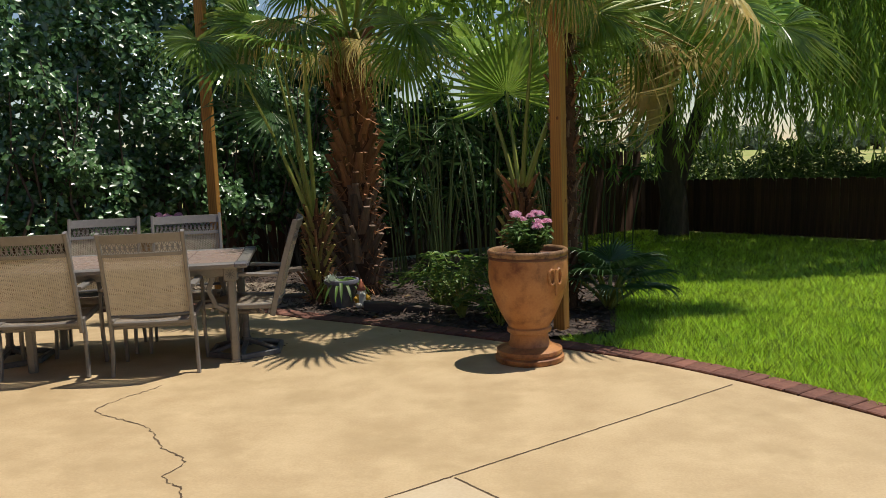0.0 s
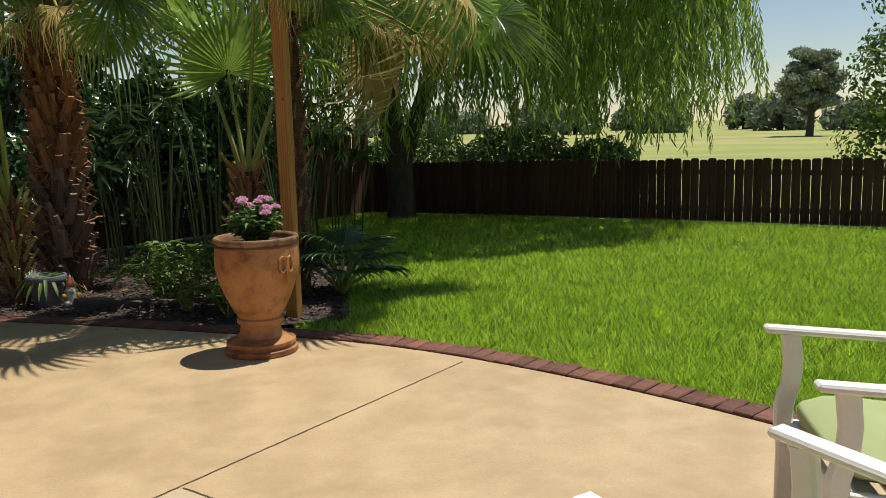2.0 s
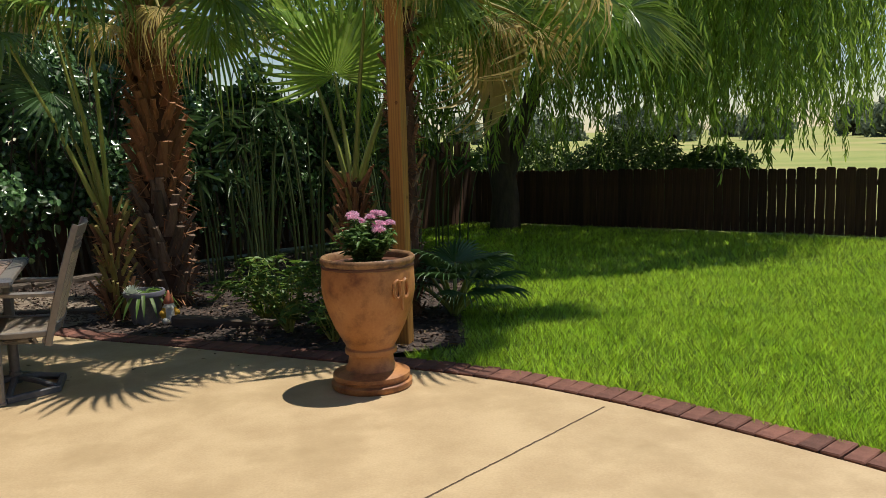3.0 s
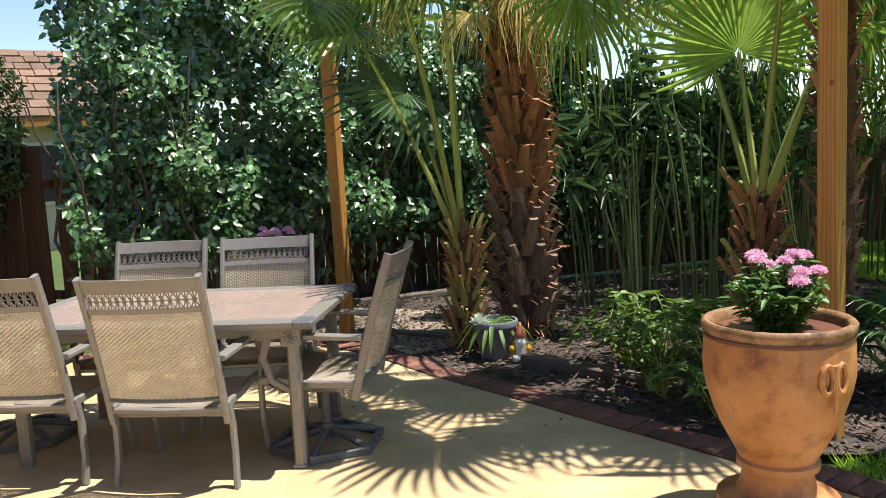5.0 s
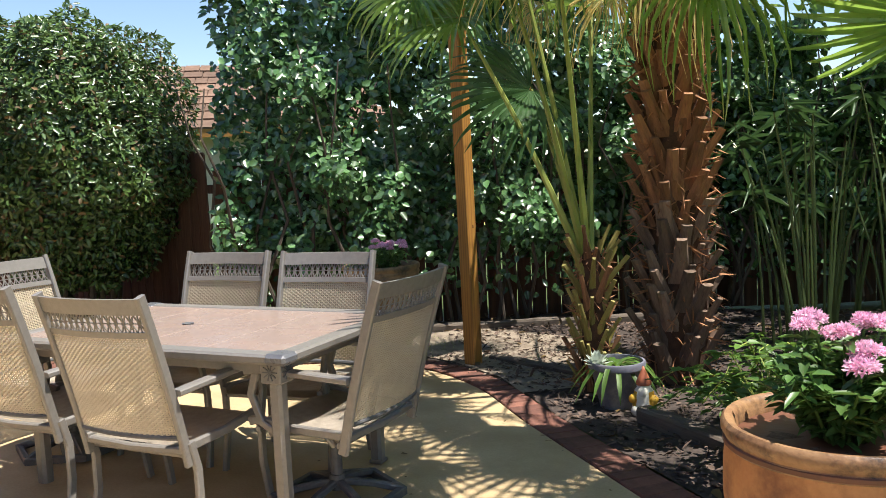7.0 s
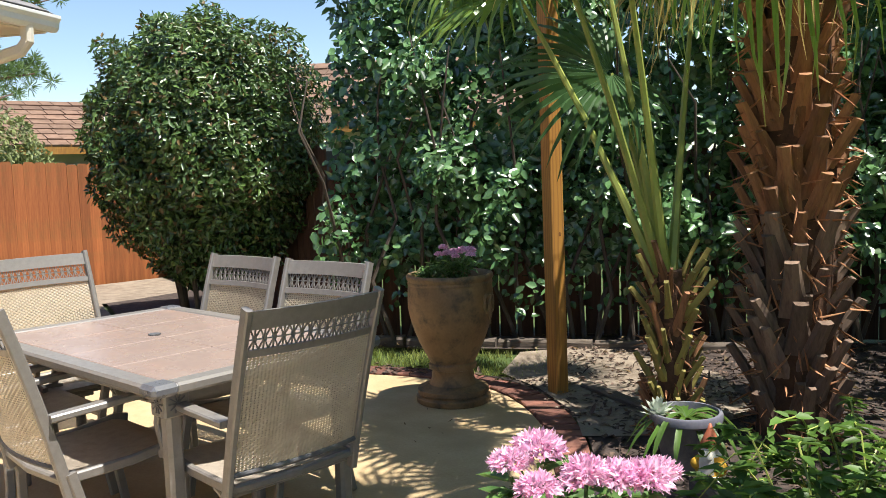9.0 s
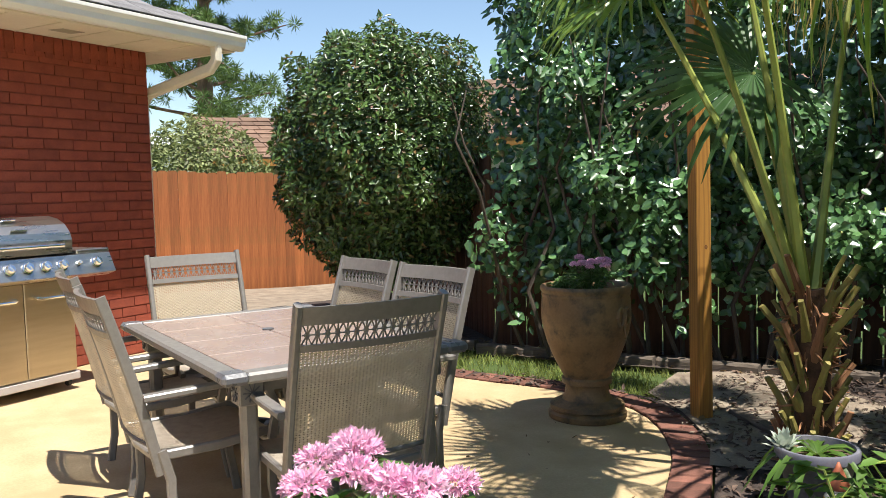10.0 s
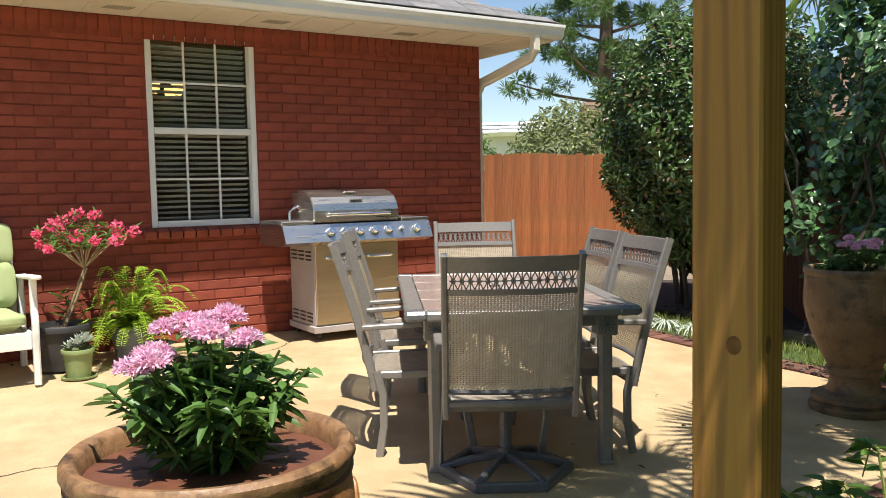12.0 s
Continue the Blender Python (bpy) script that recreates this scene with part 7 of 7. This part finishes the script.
# ---- white lounge chairs with green cushions ----
def lounge_chair(m, label, half=0.33):
    t = thing("lounge_chair", m, label, "chair", "white cushioned lounge chairs")
    for s in (-1, 1):
        bm = bmesh.new()
        bar(bm, [(s * half, 0.34, 0.0), (s * half, 0.34, 0.22), (s * half, 0.352, 0.33), (s * half, 0.352, 0.40), (s * half, 0.328, 0.49), (s * half, 0.322, 0.57), (s * half, 0.334, 0.682)], 0.04, 0.07, up=(0, 1, 0))
        part("front_leg", bm, WHITE_PAINT, t)
        bm = bmesh.new()
        bar(bm, [(s * half, -0.36, 0.0), (s * half, -0.30, 0.3), (s * half, -0.33, 0.652)], 0.04, 0.075, up=(0, 1, 0))
        part("rear_leg", bm, WHITE_PAINT, t)
        bm = bmesh.new()
        vs = box(bm, (0.085, 0.86, 0.026), (s * (half + 0.01), 0.0, 0.672), (3.5, 0, 0), 0.008)
        for v in vs:
            if v.co.y > 0.38:
                v.co.x = s * (half + 0.01) + (v.co.x - s * (half + 0.01)) * 0.75
        part("armrest", bm, WHITE_PAINT, t)
        bm = bmesh.new()
        box(bm, (0.03, 0.66, 0.11), (s * (half - 0.03), 0.0, 0.27), (4, 0, 0), 0.005)
        part("side_rail", bm, WHITE_PAINT, t)
        bm = bmesh.new()
        bar(bm, [(s * (half - 0.05), -0.28, 0.25), (s * (half - 0.05), -0.40, 0.6), (s * (half - 0.05), -0.5, 0.92)], 0.045, 0.03, up=(0, 1, 0))
        part("back_post", bm, WHITE_PAINT, t)
    bm = bmesh.new()
    box(bm, (2 * half - 0.045, 0.03, 0.11), (0, 0.325, 0.285), (0, 0, 0), 0.005)
    part("front_rail", bm, WHITE_PAINT, t)
    bm = bmesh.new()
    box(bm, (2 * half - 0.06, 0.04, 0.09), (0, -0.495, 0.905), (16, 0, 0), 0.006)
    part("top_rail", bm, WHITE_PAINT, t)
    for k in range(5):
        bm = bmesh.new()
        bar(bm, [(-half + 0.13 + (2 * half - 0.26) * k / 4, -0.29, 0.28), (-half + 0.13 + (2 * half - 0.26) * k / 4, -0.485, 0.88)], 0.05, 0.015, up=(0, 1, 0))
        part("back_slat", bm, WHITE_PAINT, t)
    for k in range(6):
        bm = bmesh.new()
        box(bm, (2 * half - 0.1, 0.07, 0.016), (0, -0.27 + 0.1 * k, 0.308), (4, 0, 0), 0.003)
        part("seat_slat", bm, WHITE_PAINT, t)
    def cushion(name, size, at, rot):
        bm = bmesh.new()
        bmesh.ops.create_cube(bm, size=1.0)
        bmesh.ops.subdivide_edges(bm, edges=bm.edges[:], cuts=7, use_grid_fill=True)
        m2 = pose(*at, *rot)
        for v in bm.verts:
            x, y, z = v.co * 2
            k = (abs(x) ** 6 + abs(y) ** 6 + abs(z) ** 6) ** (-1 / 6)
            puff = 1 - 0.45 * max(abs(x), abs(y)) ** 6
            co = Vector((x * k * size[0] / 2, y * k * size[1] / 2, z * k * size[2] / 2 * puff))
            co.z += 0.006 * noise.noise(co * 7)
            v.co = m2 @ co
        return part(name, bm, CUSHION, t, "sage green cushion", True)
    seat = cushion("seat_cushion", (2 * half - 0.06, 0.64, 0.15), (0, 0.02, 0.395), (4, 0, 0))
    cushion("back_cushion", (2 * half - 0.06, 0.34, 0.15), (0, -0.27, 0.60), (-72, 0, 0))
    cushion("head_cushion", (2 * half - 0.06, 0.32, 0.14), (0, -0.365, 0.88), (-72, 0, 0))
    return t


def lounge_pose(front, facing, half):
    """The pose at which the middle of the arms' front ends stands over the point front."""
    f = Vector((facing[0], facing[1], 0)).normalized()
    p = Vector((front[0], front[1], 0)) - f * 0.42
    return pose(p.x, p.y, ground_z(p.x, p.y) + 0.004, 0, 0, math.degrees(math.atan2(-f.x, f.y)))


lounge_chair(lounge_pose((2.02, 2.43), (-0.88, 0.46), 0.35), "white wooden lounge chair with sage green cushions beside the lawn", 0.35)
lounge_chair(lounge_pose((1.16, 1.77), (-0.27, 1.0), 0.33), "white wooden lounge chair with sage green cushions near the porch", 0.33)
lounge_chair(pose(-2.985, 2.935, ground_z(-2.985, 2.935) + 0.004, 0, 0, -52), "white wooden lounge chair with sage green cushions by the brick wall", 0.33)


# ---- potted plants by the wall ----
def wall_spot(u, out):
    p = CORNER + ALONG * u + OUT * out
    return p.x, p.y


OL = wall_spot(3.9, 0.45)
make_pot(*OL, 0.2, 0.31, POT_DARK, "large dark plastic pot with pebbles on its soil", foot=0.8)


def make_oleander(x, y, z):
    t = thing("oleander", pose(x, y, z), "potted oleander with leaning stems and deep pink flowers", "plant")
    bark = mat("oleander_stem", (0.30, 0.20, 0.12), (0.22, 0.16, 0.08), scale=12, rough=0.8)
    P, D, N, tips = [], [], [], []
    f = Vector((0.55, -0.75, 0)) * -1
    base = Vector((0, 0, 0))
    fork = Vector((f.x * 0.18, f.y * 0.18, 0.42))
    for k in range(3):
        o = Vector((random.uniform(-0.02, 0.02), random.uniform(-0.02, 0.02), 0))
        bm = bmesh.new()
        tube(bm, [base + o, base.lerp(fork, 0.5) + o * 1.5, fork + o], [0.011, 0.01, 0.009], 6)
        part("stem", bm, bark, t, "slender pale brown stem", True)
    for i in range(17):
        a = 2.4 * i
        r = 0.37 * math.sqrt((i + 0.5) / 17)
        e = fork + Vector((r * math.cos(a), r * math.sin(a), 0.46 - 0.75 * r + random.uniform(-0.06, 0.06)))
        m = fork.lerp(e, 0.5) + Vector((0, 0, 0.03))
        bm = bmesh.new()
        tube(bm, [fork, m, e], [0.006, 0.005, 0.003], 5, False)
        part("twig", bm, bark, t, "", True)
        tips.append(e)
        for k in range(14):
            s = 0.5 + 0.5 * k / 13
            b = random.uniform(0, 6.28)
            P.append(m.lerp(e, s * 2 - 1) + Vector((0, 0, 0.005)))
            D.append((math.cos(b) * 0.7, math.sin(b) * 0.7, random.uniform(0.0, 0.9)))
            N.append((0, 0, 1))
    for i in range(30):
        b = random.uniform(0, 6.28)
        P.append(Vector((-0.1 + random.uniform(-0.03, 0.03), 0.06 * random.uniform(-1, 1), random.uniform(0.05, 0.25))))
        D.append((math.cos(b), math.sin(b), 0.6))
        N.append((0, 0, 1))
    m = len(P)
    leaves("foliage", P, D, N, rng.uniform(0.07, 0.12, m), rng.uniform(0.014, 0.02, m), LIGHT_LEAF, t, "narrow green leaves", 0.3, 0.2)
    for e in tips[::1]:
        n = 46
        d = rand_dirs(n)
        q = np.array(e) + d * np.array([0.05, 0.05, 0.035]) * rng.uniform(0.4, 1.0, (n, 1)) * random.choice([0.5, 1.0, 1.15])
        leaves("flower_head", q, np.cross(d, rand_dirs(n)) + d * 0.5, d + np.array([0, 0, 0.3]), 0.032, 0.02, HOT_PINK, t, "deep pink flowers", 0.2, 0.2)


make_oleander(OL[0], OL[1], ground_z(*OL) + 0.28)
SG = wall_spot(3.85, 0.78)
make_pot(*SG, 0.105, 0.19, POT_GREEN, "small sage green pot standing on a saucer", foot=0.72)
bm = bmesh.new()
lathe(bm, [(0.09, 0), (0.11, 0.004), (0.115, 0.018), (0.105, 0.018), (0.10, 0.009), (0.001, 0.008)], 24)
ob = part("saucer", bm, POT_GREEN, None, "", True)
ob.matrix_world = pose(SG[0], SG[1], ground_z(*SG) + 0.001)
tagged(ob, "round sage green saucer under the small pot", "saucer")
for dx, dy in ((0, 0), (0.04, 0.03), (-0.05, 0.02), (0.0, -0.05), (-0.02, 0.06)):
    rosette(SG[0] + dx, SG[1] + dy, ground_z(*SG) + 0.19 + random.uniform(0, 0.05), 0.075, 22, SUCCULENT, "silvery succulent growing in the small green pot")
FP = wall_spot(3.42, 0.42)
make_pot(*FP, 0.165, 0.25, POT_GREY, "grey mottled pot under the fern", foot=0.75)


def make_fern(x, y, z):
    t = thing("fern", pose(x, y, z), "bushy yellow-green sword fern growing in a pot", "fern")
    P, D, N = [], [], []
    bm = bmesh.new()
    for i in range(84):
        a = 2.4 * i
        L = random.uniform(0.36, 0.6)
        up = random.uniform(0.5, 1.5) if i % 3 else random.uniform(1.2, 2.0)
        d = Vector((math.cos(a), math.sin(a), 0))
        s = Vector((-d.y, d.x, 0))
        pts = []
        for j in range(9):
            q = j / 8
            pts.append(d * L * q * (0.85 if up < 1.2 else 0.5) + Vector((0, 0, L * (up * q - up * 0.75 * q * q * q) - (0.3 * L * q * q if up < 1 else 0))))
        tube(bm, pts, [0.003] * 8 + [0.001], 4, False)
        for j in range(30):
            q = 0.1 + 0.9 * j / 30
            k = min(7, int(q * 8))
            p = pts[k].lerp(pts[k + 1], q * 8 - k)
            for sd in (-1, 1):
                P.append(p)
                D.append(s * sd + d * 0.35 + Vector((0, 0, -0.1)))
                N.append((random.uniform(-0.2, 0.2), random.uniform(-0.2, 0.2), 1))
    part("stem", bm, FERN_LEAF, t, "thin arching fern stems")
    m = len(P)
    leaves("foliage", P, D, N, rng.uniform(0.035, 0.055, m), 0.015, FERN_LEAF, t, "feathery yellow-green fern leaflets", 0.1, 0.1)


make_fern(FP[0], FP[1], ground_z(*FP) + 0.22)


for x, y in ((-5.35, 8.05), (-5.55, 7.85), (-5.1, 8.35), (-5.75, 7.65)):
    strap_plant(x, y, ground_z(x, y) + 0.01, 30, 0.34, SUCCULENT, "tuft of pale striped grass at the foot of the bush", 0.014)
